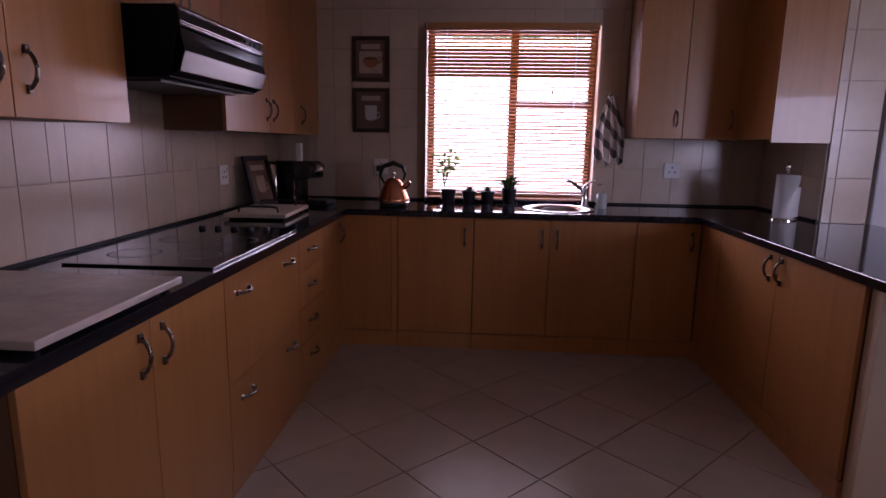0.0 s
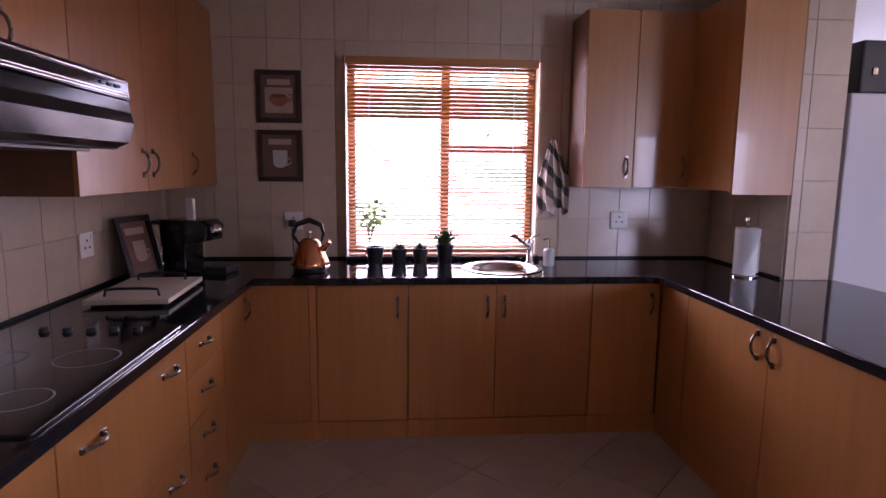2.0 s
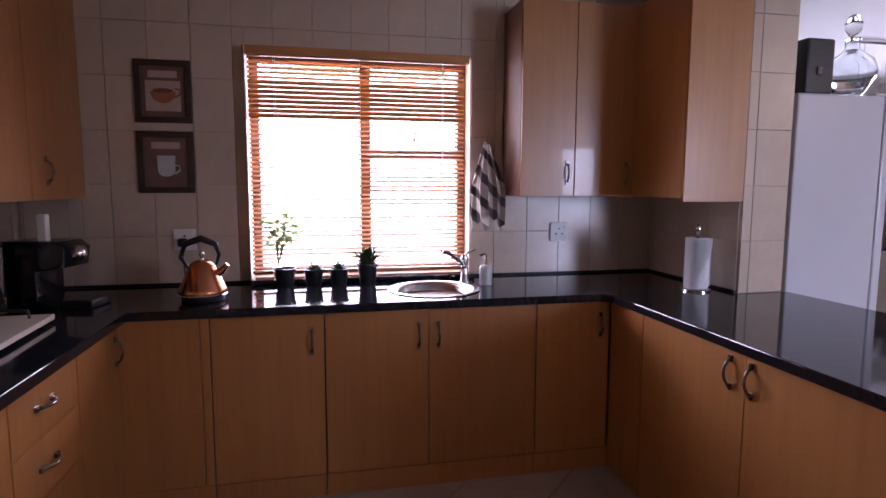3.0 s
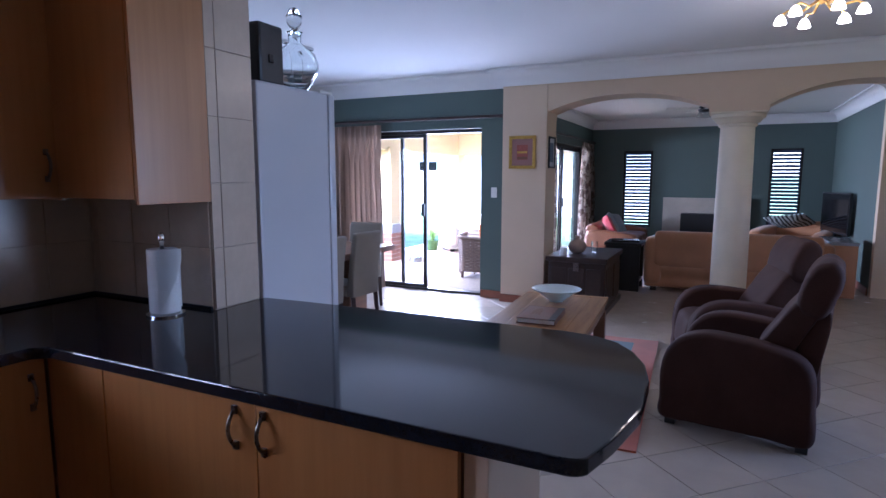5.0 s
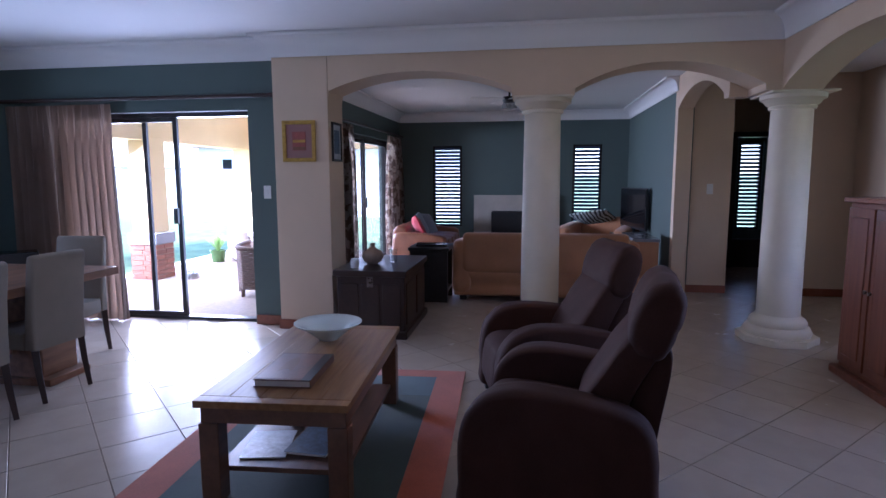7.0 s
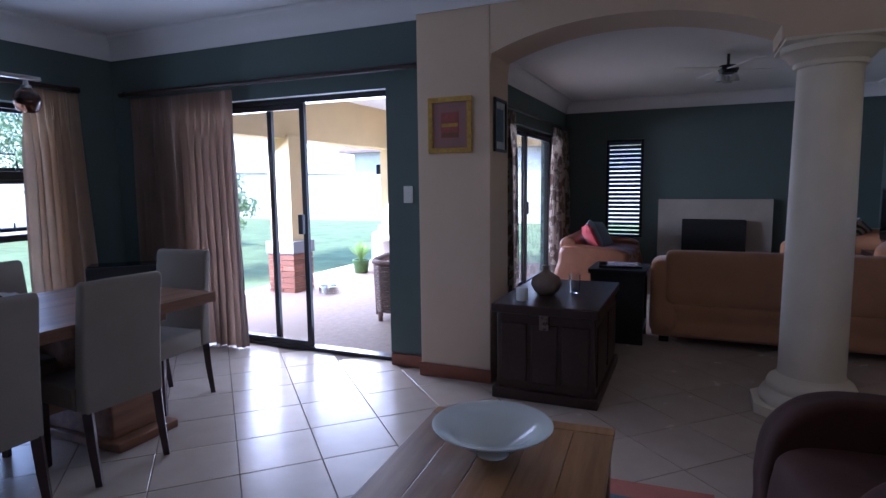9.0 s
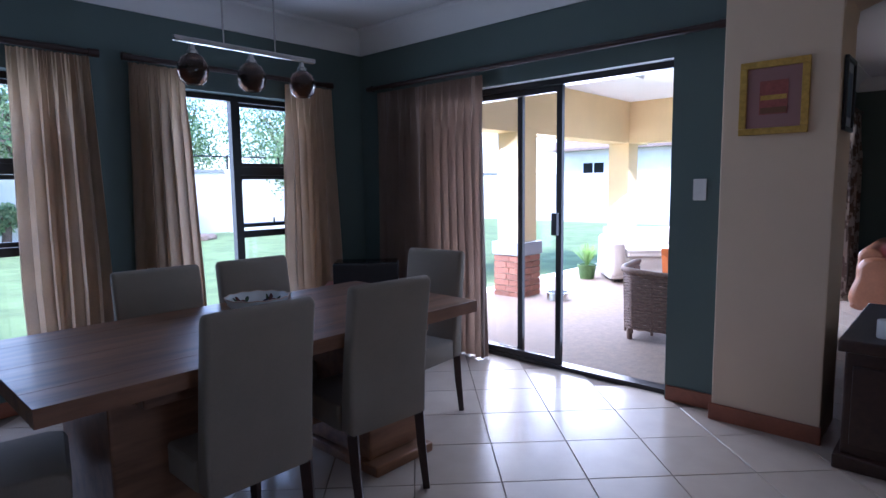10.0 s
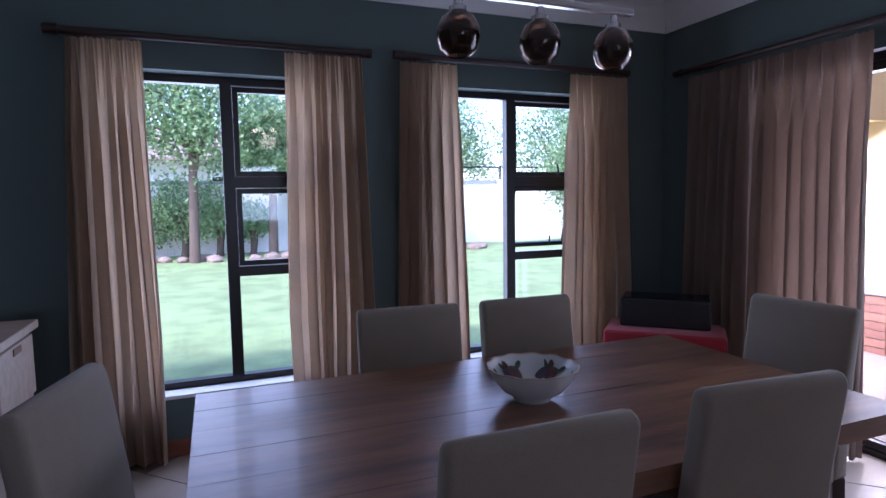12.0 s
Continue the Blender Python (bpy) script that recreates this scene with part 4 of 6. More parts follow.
part("shell", cube(-0.09, -0.17, 0, 0.08, 0.17, 0.285, 0.015), BLACK, case)
part("clasp", cube(-0.03, -0.178, 0.10, 0.0, -0.168, 0.14, 0.003), BLACK_GLOSS, case)
bk = thing("wire_basket", "low black wire basket on the fridge", "basket", (2.81, 3.84, 1.941))
bm = bmesh.new()
for z in (0.004, 0.03, 0.055):
    tube([(0.09 * math.cos(a), 0.16 * math.sin(a), z) for a in (2 * math.pi * i / 20 for i in range(21))], 0.003, 5, bm)
for i in range(20):
    a = 2 * math.pi * i / 20
    tube([(0.09 * math.cos(a), 0.16 * math.sin(a), 0.004), (0.09 * math.cos(a), 0.16 * math.sin(a), 0.055)], 0.0022, 5, bm)
part("wire", bm, BLACK, bk)
dec = thing("glass_decanter", "round clear glass decanter with a tall stopper on the fridge", "decanter", (2.925, 3.64, 1.941))
dec.matrix_basis = dec.matrix_basis @ Matrix.Scale(1.25, 4)
part("flask", lathe([(0, 0.0), (0.05, 0.0), (0.045, 0.012), (0.06, 0.03), (0.095, 0.09), (0.10, 0.12), (0.085, 0.165), (0.04, 0.20), (0.028, 0.215), (0.028, 0.25), (0.034, 0.256), (0.03, 0.256), (0.024, 0.25), (0.024, 0.215), (0.036, 0.197), (0.08, 0.162), (0.094, 0.12), (0.09, 0.092), (0.055, 0.035), (0, 0.02)], 36), GLASSWARE, dec)
part("stopper", lathe([(0, 0.235), (0.022, 0.24), (0.022, 0.255), (0.012, 0.265), (0.03, 0.29), (0.034, 0.32), (0.02, 0.35), (0, 0.36)], 24), GLASSWARE, dec)

# ---- columns ----
def column(at):
    c = thing("column", "round cream plastered column with stepped base and capital", "column", at, 0, "columns under the arches")
    part("plinth", slab([(0.33 * math.cos(radians(22.5 + 45 * i)), 0.33 * math.sin(radians(22.5 + 45 * i))) for i in range(8)], 0, 0.06, 0.004), STONE_CREAM, c)
    part("base", lathe([(0.0, 0.06), (0.265, 0.06), (0.275, 0.09), (0.255, 0.13), (0.225, 0.14), (0.235, 0.17), (0.22, 0.20), (0.195, 0.215), (0.182, 0.235), (0.0, 0.235)], 40), STONE_CREAM, c)
    part("shaft", lathe([(0.175, 0.235), (0.172, 0.9), (0.160, 2.01), (0.0, 2.01)], 40), STONE_CREAM, c)
    part("capital", lathe([(0.158, 2.005), (0.178, 2.01), (0.185, 2.03), (0.175, 2.04), (0.20, 2.05), (0.225, 2.085), (0.25, 2.095), (0.25, 2.13), (0.0, 2.13)], 40), STONE_CREAM, c)
    part("abacus", cube(-0.255, -0.255, 2.13, 0.255, 0.255, 2.147, 0.004), STONE_CREAM, c)
    return c


col = column((7.12, 1.447, 0))
copy_thing(col, pose(7.16, -0.65, 0))

# ---- windows and sliding doors ----
def sliding_door(name, at, turn, w, h, label, hinge=0.0):
    """An aluminium sliding door in an opening: width along x, frame centred on y = 0."""
    d = tagged(new(name), label, "", "", "structure")
    d.matrix_basis = pose(*at, 0, 0, turn)
    part("outer_frame", boxes([(0, -0.045, 0, 0.04, 0.045, h), (w - 0.04, -0.045, 0, w, 0.045, h), (0.04, -0.045, h - 0.05, w - 0.04, 0.045, h), (0.04, -0.045, 0, w - 0.04, 0.045, 0.035)]), BRONZE, d, "dark bronze aluminium frame")
    half = w / 2
    for y, x0, x1 in ((0.02, 0.04, half + 0.03), (-0.02, half - 0.03, w - 0.04)):
        leaf = part("sliding_leaf", boxes([(x0, y - 0.015, 0.036, x0 + 0.05, y + 0.015, h - 0.051), (x1 - 0.05, y - 0.015, 0.036, x1, y + 0.015, h - 0.051), (x0 + 0.05, y - 0.015, 0.036, x1 - 0.05, y + 0.015, 0.086), (x0 + 0.05, y - 0.015, h - 0.10, x1 - 0.05, y + 0.015, h - 0.051)]), BRONZE, d)
        pane("pane", cube(x0 + 0.05, y - 0.002, 0.086, x1 - 0.05, y + 0.002, h - 0.10), leaf)
    return d


def lock(d, x, y, z):
    part("lock", cube(x - 0.022, y - 0.035, z - 0.08, x + 0.022, y, z + 0.08, 0.004), BLACK, d, "black door lock")


# dining: one leaf is slid open behind the other
door = tagged(new("door_1"), "dark bronze aluminium sliding door to the patio, slid half open", "", "", "structure")
door.matrix_basis = pose(7.14, 4.23, 0, 0, 0, 90)
W1 = 2.12
part("outer_frame", boxes([(0, -0.05, 0, 0.02, 0.05, 2.088), (W1 - 0.03, -0.05, 0, W1, 0.05, 2.088), (0.02, -0.05, 2.045, W1 - 0.03, 0.05, 2.088), (0.02, -0.05, 0, W1 - 0.03, 0.05, 0.03)]), BRONZE, door)
for y, x0, x1 in ((0.022, 0.80, 1.85), (-0.022, 1.165, W1 - 0.03)):
    leaf = part("sliding_leaf", boxes([(x0, y - 0.016, 0.031, x0 + 0.045, y + 0.016, 2.044), (x1 - 0.045, y - 0.016, 0.031, x1, y + 0.016, 2.044), (x0 + 0.045, y - 0.016, 0.031, x1 - 0.045, y + 0.016, 0.075), (x0 + 0.045, y - 0.016, 2.0, x1 - 0.045, y + 0.016, 2.044)]), BRONZE, door)
    pane("pane", cube(x0 + 0.045, y - 0.002, 0.075, x1 - 0.045, y + 0.002, 2.0), leaf)
lock(door, 0.82, 0.11, 1.07)
structure("lintel_white", cube(7.025, 4.235, 2.0885, 7.255, 6.345, 2.0895), CEIL)
ld = sliding_door("door_2", (9.2, 4.15, 0), 0, 2.7, 2.07, "dark bronze aluminium sliding door in the living room")
lock(ld, 1.33, -0.03, 1.05)


def casement(name, x0, x1, mx, label):
    """Window with one tall pane and three lights beside it; the middle light is pushed open."""
    y, z0, z1 = 7.24, 0.342, 2.073
    w = tagged(new(name), label, "", "", "structure")
    part("window_frame", boxes([(x0, y - 0.03, z0, x0 + 0.035, y + 0.03, z1), (x1 - 0.035, y - 0.03, z0, x1, y + 0.03, z1), (x0 + 0.035, y - 0.03, z0, x1 - 0.035, y + 0.03, z0 + 0.035), (x0 + 0.035, y - 0.03, z1 - 0.04, x1 - 0.035, y + 0.03, z1), (mx - 0.032, y - 0.03, z0 + 0.035, mx + 0.032, y + 0.03, z1 - 0.04), (mx + 0.032, y - 0.03, 1.46, x1 - 0.035, y + 0.03, 1.525), (mx + 0.032, y - 0.03, 0.955, x1 - 0.035, y + 0.03, 1.01)]), BRONZE, w, "dark bronze aluminium frame")
    part("window_sill", cube(x0, 7.085, 0.32, x1, 7.20, 0.341, 0.004), CEIL, w, "white window sill")
    pane("pane", cube(x0 + 0.035, y - 0.002, z0 + 0.035, mx - 0.032, y + 0.002, z1 - 0.04), w)
    pane("pane", cube(mx + 0.032, y - 0.002, z0 + 0.035, x1 - 0.035, y + 0.002, 0.955), w)
    for za, zb, tilt in ((1.01, 1.46, 0 if "first" in label else 16), (1.525, z1 - 0.04, 0)):
        a, b, h = mx + 0.034, x1 - 0.037, zb - za - 0.004
        s = part("sash", boxes([(a, -0.012, -h, a + 0.03, 0.012, 0), (b - 0.03, -0.012, -h, b, 0.012, 0), (a + 0.03, -0.012, -h, b - 0.03, 0.012, -h + 0.03), (a + 0.03, -0.012, -0.03, b - 0.03, 0.012, 0)]), BRONZE, w)
        s.matrix_basis = pose(0, y + 0.02, zb - 0.002, tilt)
        pane("pane", cube(a + 0.03, -0.002, -h + 0.03, b - 0.03, 0.002, -0.03), s)
        part("handle", tube([((a + b) / 2 + 0.1, -0.012, -h + 0.015), ((a + b) / 2 + 0.1, -0.035, -h + 0.02), ((a + b) / 2 + 0.09, -0.035, -h + 0.085)], 0.007, 8), BLACK, s)
    return w


casement("window_2", 3.467, 4.598, 4.022, "first dining window with a tall pane and three small lights")
casement("window_3", 5.262, 6.393, 5.815, "dining window with a tall pane and its middle light pushed open")


def louvre_window(name, y0, y1, label, x=12.70, z0=0.502, z1=2.018):
    w = tagged(new(name), label, "", "", "structure")
    part("window_frame", boxes([(x - 0.03, y0, z0, x + 0.03, y0 + 0.045, z1), (x - 0.03, y1 - 0.045, z0, x + 0.03, y1, z1), (x - 0.03, y0 + 0.045, z0, x + 0.03, y1 - 0.045, z0 + 0.04), (x - 0.03, y0 + 0.045, z1 - 0.05, x + 0.03, y1 - 0.045, z1)]), BRONZE, w)
    pane("pane", cube(x + 0.015, y0 + 0.045, z0 + 0.04, x + 0.019, y1 - 0.045, z1 - 0.05), w)
    return w


BLINDSLAT = plain("dark_blue_grey_slat", (0.05, 0.065, 0.12), 0.35, var=0.15)


def slat_blind(y0, y1, label, x=12.655, z0=0.54, z1=1.985, n=22):
    b = thing("slatted_blind", label, "blind", (x, (y0 + y1) / 2, 0), 0, "dark slatted blinds in the narrow windows")
    h = (y1 - y0) / 2 - 0.04
    part("head_rail", cube(-0.02, -h, z1, 0.02, h, z1 + 0.025), BLACK, b)
    me = None
    for i in range(n):
        z = z0 + 0.04 + (z1 - z0 - 0.06) * i / (n - 1)
        if me is None:
            s = part("slat", cube(-0.028, -h, -0.002, 0.028, h, 0.002), BLINDSLAT, b)
            me = s.data
        else:
            s = new("slat", me)
            s.parent = b
        s.matrix_basis = pose(0, 0, z, 0, 58)
    return b


for n, (y0, y1) in enumerate(((2.84, 3.40), (0.28, 0.80))):
    louvre_window("window_%d" % (4 + n), y0 + 0.002, y1 - 0.002, "narrow living room window with a dark frame")
    slat_blind(y0, y1, "dark slatted blind half closed in a narrow window")
louvre_window("window_6", -2.448, -2.052, "narrow passage window with a dark frame", 12.70, 0.502, 2.048)
slat_blind(-2.45, -2.05, "dark slatted blind at the end of the passage", 12.655, 0.55, 2.02, 22)
sw = tagged(new("window_7"), "plain white window behind the kitchen bar", "", "", "structure")
part("window_frame", boxes([(4.102, -2.36, 0.902, 4.15, -2.30, 2.148), (5.65, -2.36, 0.902, 5.698, -2.30, 2.148), (4.15, -2.36, 0.902, 5.65, -2.30, 0.95), (4.15, -2.36, 2.10, 5.65, -2.30, 2.148)]), CEIL, sw)
pd = tagged(new("door_3"), "dark wooden door frame at the end of the passage", "", "", "structure")
part("door_frame", boxes([(11.36, -1.60, 0, 11.56, -1.532, 2.118), (11.36, -2.168, 0, 11.56, -2.10, 2.118), (11.36, -2.10, 2.04, 11.56, -1.60, 2.118)]), DARKWOOD, pd)
part("lower_panel", cube(11.44, -2.10, 0.0, 11.48, -1.60, 0.45), DARKWOOD, pd)


# ---- curtains and rods ----
def curtain(at, turn, w, h, folds, material, label, seed=0, gather=0.82, depth=0.05):
    """A floor-long curtain with uneven folds that hang from a gathered heading; width along x."""
    c = thing("curtain", label, "curtain", at, turn)
    rng = random.Random(seed)
    folds = int(folds * 1.5)
    cut = [0.0]
    for _ in range(folds):
        cut.append(cut[-1] + rng.uniform(0.55, 1.5))
    cut = [q / cut[-1] for q in cut]
    amps = [rng.uniform(0.45, 1.25) for _ in range(folds + 1)]
    lean = [rng.uniform(-1, 1) for _ in range(folds + 1)]
    per, nz = 8, 22
    bm = bmesh.new()
    grid = []
    for k in range(nz + 1):
        v = (k / nz) ** 1.5
        z = h * (1 - v)
        ww = w * (gather + (1 - gather) * min(1.0, v * 1.5))
        settle = min(1.0, max(0.0, (v - 0.03) * 5))
        row = []
        for i in range(folds * per + 1):
            n, s = divmod(i, per)
            n, s = (n, s / per) if n < folds else (folds - 1, 1.0)
            u = cut[n] + (cut[n + 1] - cut[n]) * s
            a = amps[n] * (1 - s) + amps[n + 1] * s
            q = lean[n] * (1 - s) + lean[n + 1] * s
            ang = 2 * math.pi * s
            y = depth * a * (0.25 + 0.75 * settle) * (math.sin(ang + 0.7 * q * v) + 0.22 * math.sin(2 * ang + 3 * q + 2 * v)) + 0.014 * math.sin(4 * v + 5 * q) * v
            y += (1 - settle) * 0.008 * math.sin(3 * ang)
            if 0.03 < v < 0.05:
                y -= 0.006
            x = ww * (u - 0.5) + 0.22 * depth * a * settle * math.sin(2 * ang + q) + 0.035 * v * v * q
            row.append(bm.verts.new((x, y, z + (0.006 * math.sin(3 * ang + q) if k == 0 else 0.0))))
        grid.append(row)
    for a, b in zip(grid, grid[1:]):
        for i in range(len(a) - 1):
            bm.faces.new((a[i], b[i], b[i + 1], a[i + 1]))
    ROUND.add(id(bm))
    bmesh.ops.solidify(bm, geom=bm.faces[:], thickness=0.004)
    part("drop", bm, material, c)
    return c


def rod(p0, p1, label, r=0.02):
    o = thing("curtain_rod", label, "curtain rod", p0)
    d = Vector(p1) - Vector(p0)
    part("pole", tube([(0, 0, 0), d], r, 14), RODWOOD, o)
    for k, p in enumerate((Vector((0, 0, 0)), d)):
        part("finial", lathe([(0, -0.035), (r * 1.25, -0.03), (r * 1.3, 0.03), (0, 0.035)], 14), RODWOOD, o).matrix_basis = Matrix.Translation(p) @ d.to_track_quat("Z", "Y").to_matrix().to_4x4()
    n = 2
    for k in range(n):
        q = d * (0.08 + 0.84 * k / (n - 1))
        wallward = Vector((0, 0.075, 0)) if abs(d.x) > abs(d.y) else Vector((0.06, 0, 0))
        part("bracket", tube([q, q + wallward], 0.012, 8), RODWOOD, o)
    return o


OAT = "oatmeal floor-length curtain with a pleated heading beside a window"
CZ = 2.17
for x0, x1, f, s in ((3.27, 3.67, 4, 1), (4.28, 4.80, 5, 2), (4.94, 5.38, 4, 3), (6.10, 6.66, 5, 4)):
    curtain(((x0 + x1) / 2, 7.005, 0.015), 0, x1 - x0, CZ, f, CURTAIN, OAT, s)
rod((3.25, 7.013, 2.215), (4.78, 7.013, 2.215), "dark wooden curtain rod above a dining window")
rod((4.975, 7.013, 2.22), (6.593, 7.013, 2.22), "dark wooden curtain rod above a dining window")
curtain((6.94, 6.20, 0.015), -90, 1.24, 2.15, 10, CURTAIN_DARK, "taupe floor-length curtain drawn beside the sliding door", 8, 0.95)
rod((6.955, 6.90, 2.215), (6.955, 3.93, 2.215), "long dark wooden curtain rod above the sliding door", 0.019)
curtain((9.12, 3.95, 0.015), 0, 0.78, 2.13, 8, FLORAL, "brown and cream floral curtain beside the living room door", 11)
curtain((11.85, 3.95, 0.015), 0, 1.2, 2.13, 11, FLORAL, "brown and cream floral curtain beside the living room door", 12)
rod((8.5, 3.965, 2.19), (12.5, 3.965, 2.19), "dark wooden curtain rod in the living room", 0.018)


# ---- dining ----
table = thing("dining_table", "heavy reclaimed wood dining table with a thick plank top", "table", (4.803, 5.20, 0))
for i in range(6):
    y0 = -0.488 + 0.976 * i / 6
    part("plank", cube(-0.95, y0 + 0.0002, 0.712, 0.95, y0 + 0.976 / 6 - 0.0002, 0.77 + 0.0003 * (i % 2), 0.0008), TABLEWOOD, table)
for x in (-0.55, 0.55):
    part("pedestal", cube(x - 0.16, -0.28, 0.05, x + 0.16, 0.28, 0.66, 0.01), TABLEWOOD, table)
    part("foot", cube(x - 0.19, -0.36, 0, x + 0.19, 0.36, 0.05, 0.008), TABLEWOOD, table)
    part("bearer", cube(x - 0.10, -0.43, 0.66, x + 0.10, 0.43, 0.711, 0.006), TABLEWOOD, table)
part("stretcher", cube(-0.39, -0.06, 0.22, 0.39, 0.06, 0.34, 0.008), TABLEWOOD, table)


def dining_chair(label):
    """Upholstered chair: seat towards +y, back at -y."""
    c = thing("dining_chair", label, "chair", (0, 0, 0), 0, "chairs round the dining table")
    prof = [(-0.215, 0.36), (-0.222, 0.55), (-0.238, 0.75), (-0.262, 0.93), (-0.267, 0.972), (-0.262, 0.988), (-0.251, 0.998), (-0.237, 1.001), (-0.223, 0.998), (-0.211, 0.988), (-0.205, 0.972), (-0.198, 0.93), (-0.165, 0.70), (-0.14, 0.50), (-0.13, 0.36)]
    back = slab(prof, -0.215, 0.215, 0.018, "x")
    ROUND.add(id(back))
    part("backrest", back, LINEN, c)
    part("seat", slab([(-0.128, 0.36), (-0.128, 0.475), (0.17, 0.485), (0.215, 0.475), (0.228, 0.45), (0.225, 0.36)], -0.22, 0.22, 0.016, "x"), LINEN, c)
    for x in (-0.19, 0.19):
        part("leg", tube([(x, -0.19, 0.362), (x, -0.205, 0.2), (x, -0.235, 0.0)], [0.030, 0.027, 0.021], 4), RODWOOD, c, "dark wooden leg")
        part("leg", tube([(x, 0.19, 0.362), (x, 0.192, 0.0)], [0.030, 0.021], 4), RODWOOD, c, "dark wooden leg")
    return c


ch = dining_chair("grey-beige upholstered dining chair tucked under the table")
ch.matrix_basis = pose(4.48, 4.84, 0)
for p in ch.children:
    for v in p.data.vertices:
        v.co.x, v.co.z = v.co.x * 0.94, v.co.z * 0.97
copy_thing(ch, pose(5.10, 4.86, 0, 0, 0, -4))
copy_thing(ch, pose(4.60, 5.58, 0, 0, 0, 176))
copy_thing(ch, pose(5.11, 5.56, 0, 0, 0, 178))
e = copy_thing(ch, pose(5.80, 5.24, 0, 0, 0, 95))
e["label"] = "upholstered dining chair at the end near the patio"
e = copy_thing(ch, pose(3.81, 5.20, 0, 0, 0, -103))
e["label"] = "upholstered dining chair at the end near the sideboard"

BOWL_INSIDE = [(0.0, 0.019), (0.045, 0.022), (0.081, 0.045), (0.118, 0.075), (0.133, 0.101)]


def scalloped(bm):
    """Waves the upper edge of a turned bowl into twelve shallow scallops."""
    for v in bm.verts:
        lift = max(0.0, v.co.z - 0.05) / 0.052
        wave = math.cos(12 * math.atan2(v.co.y, v.co.x)) * lift
        v.co.x *= 1 + 0.010 * wave
        v.co.y *= 1 + 0.010 * wave
        v.co.z += 0.0018 * wave * lift
    return bm


def painted_petal(angle, height, wide, tall, turn):
    """A leaf-shaped patch of glaze lying on the inside of the bowl."""
    bm = bmesh.new()
    verts = []
    for k in range(12):
        q = 2 * math.pi * k / 12
        u, w = wide * math.cos(q), tall * math.sin(q) * (1 - 0.35 * math.cos(q))
        u, w = u * math.cos(turn) - w * math.sin(turn), u * math.sin(turn) + w * math.cos(turn)
        z = min(max(height + w, 0.024), 0.092)
        r = next(r0 + (r1 - r0) * (z - z0) / (z1 - z0) for (r0, z0), (r1, z1) in zip(BOWL_INSIDE, BOWL_INSIDE[1:]) if z <= z1) - 0.003
        verts.append(bm.verts.new((r * math.cos(angle + u / r), r * math.sin(angle + u / r), z + 0.002)))
    bm.faces.new(verts[::-1])
    return bm


bowl = thing("ceramic_bowl", "white scalloped ceramic bowl painted with flowers on the dining table", "bowl", (4.815, 5.22, 0.771))
part("dish", scalloped(lathe([(0, 0), (0.056, 0), (0.058, 0.010), (0.092, 0.031), (0.127, 0.072), (0.139, 0.102)] + BOWL_INSIDE[::-1], 64)), CERAMIC, bowl)
part("rim_band", scalloped(lathe([(0.1385, 0.0998), (0.1405, 0.1035), (0.1365, 0.1048), (0.1335, 0.1018)], 64)), SANDPAPER, bowl, "thin worn gilt rim")
PETAL_RED = plain("painted_red_glaze", (0.085, 0.028, 0.022), 0.25, var=0.4, scale=60)
PETAL_BLUE = plain("painted_plum_glaze", (0.05, 0.03, 0.07), 0.25, var=0.4, scale=60)
PETAL_GREEN = plain("painted_green_glaze", (0.035, 0.06, 0.025), 0.25, var=0.4, scale=60)
for middle in (100, 160, 20, 235, 310):
    for da, h, wide, tall, turn, glaze in ((0, 0.055, 0.024, 0.018, 0.3, PETAL_RED), (0.16, 0.078, 0.013, 0.010, 1.2, PETAL_RED), (0.36, 0.052, 0.020, 0.014, -0.4, PETAL_BLUE), (0.30, 0.074, 0.018, 0.006, 1.0, PETAL_GREEN), (-0.24, 0.070, 0.018, 0.007, -0.7, PETAL_GREEN)):
        part("painted_petal", painted_petal(radians(middle) + da, h, wide, tall, turn), glaze, bowl)

lamp = thing("pendant_lamp", "steel bar pendant lamp with three smoked glass globes over the table", "lamp", (4.83, 5.2, 0))
part("bar", cube(-0.325, -0.012, 1.93, 0.325, 0.012, 1.95, 0.003), STEEL, lamp)
for x in (-0.12, 0.12):
    part("hanger", tube([(x, 0, 1.94), (x, 0, CEILING - 0.03)], 0.004, 8), STEEL, lamp)
part("ceiling_plate", cube(-0.2, -0.03, CEILING - 0.03, 0.2, 0.03, CEILING - 0.001, 0.004), STEEL, lamp)
for x in (-0.255, 0.0, 0.255):
    part("lamp_holder", lathe([(0, 1.925), (0.012, 1.925), (0.014, 1.905), (0.024, 1.90), (0.024, 1.875), (0, 1.87)], 16, at=(x, 0, 0)), STEEL, lamp)
    part("globe", lathe([(0.024, 1.888), (0.044, 1.873), (0.058, 1.845), (0.06, 1.82), (0.05, 1.785), (0.032, 1.77), (0.028, 1.773), (0.046, 1.789), (0.056, 1.82), (0.054, 1.844), (0.041, 1.87), (0.022, 1.884)], 24, at=(x, 0, 0)), SMOKED, lamp, "smoked glass globe")

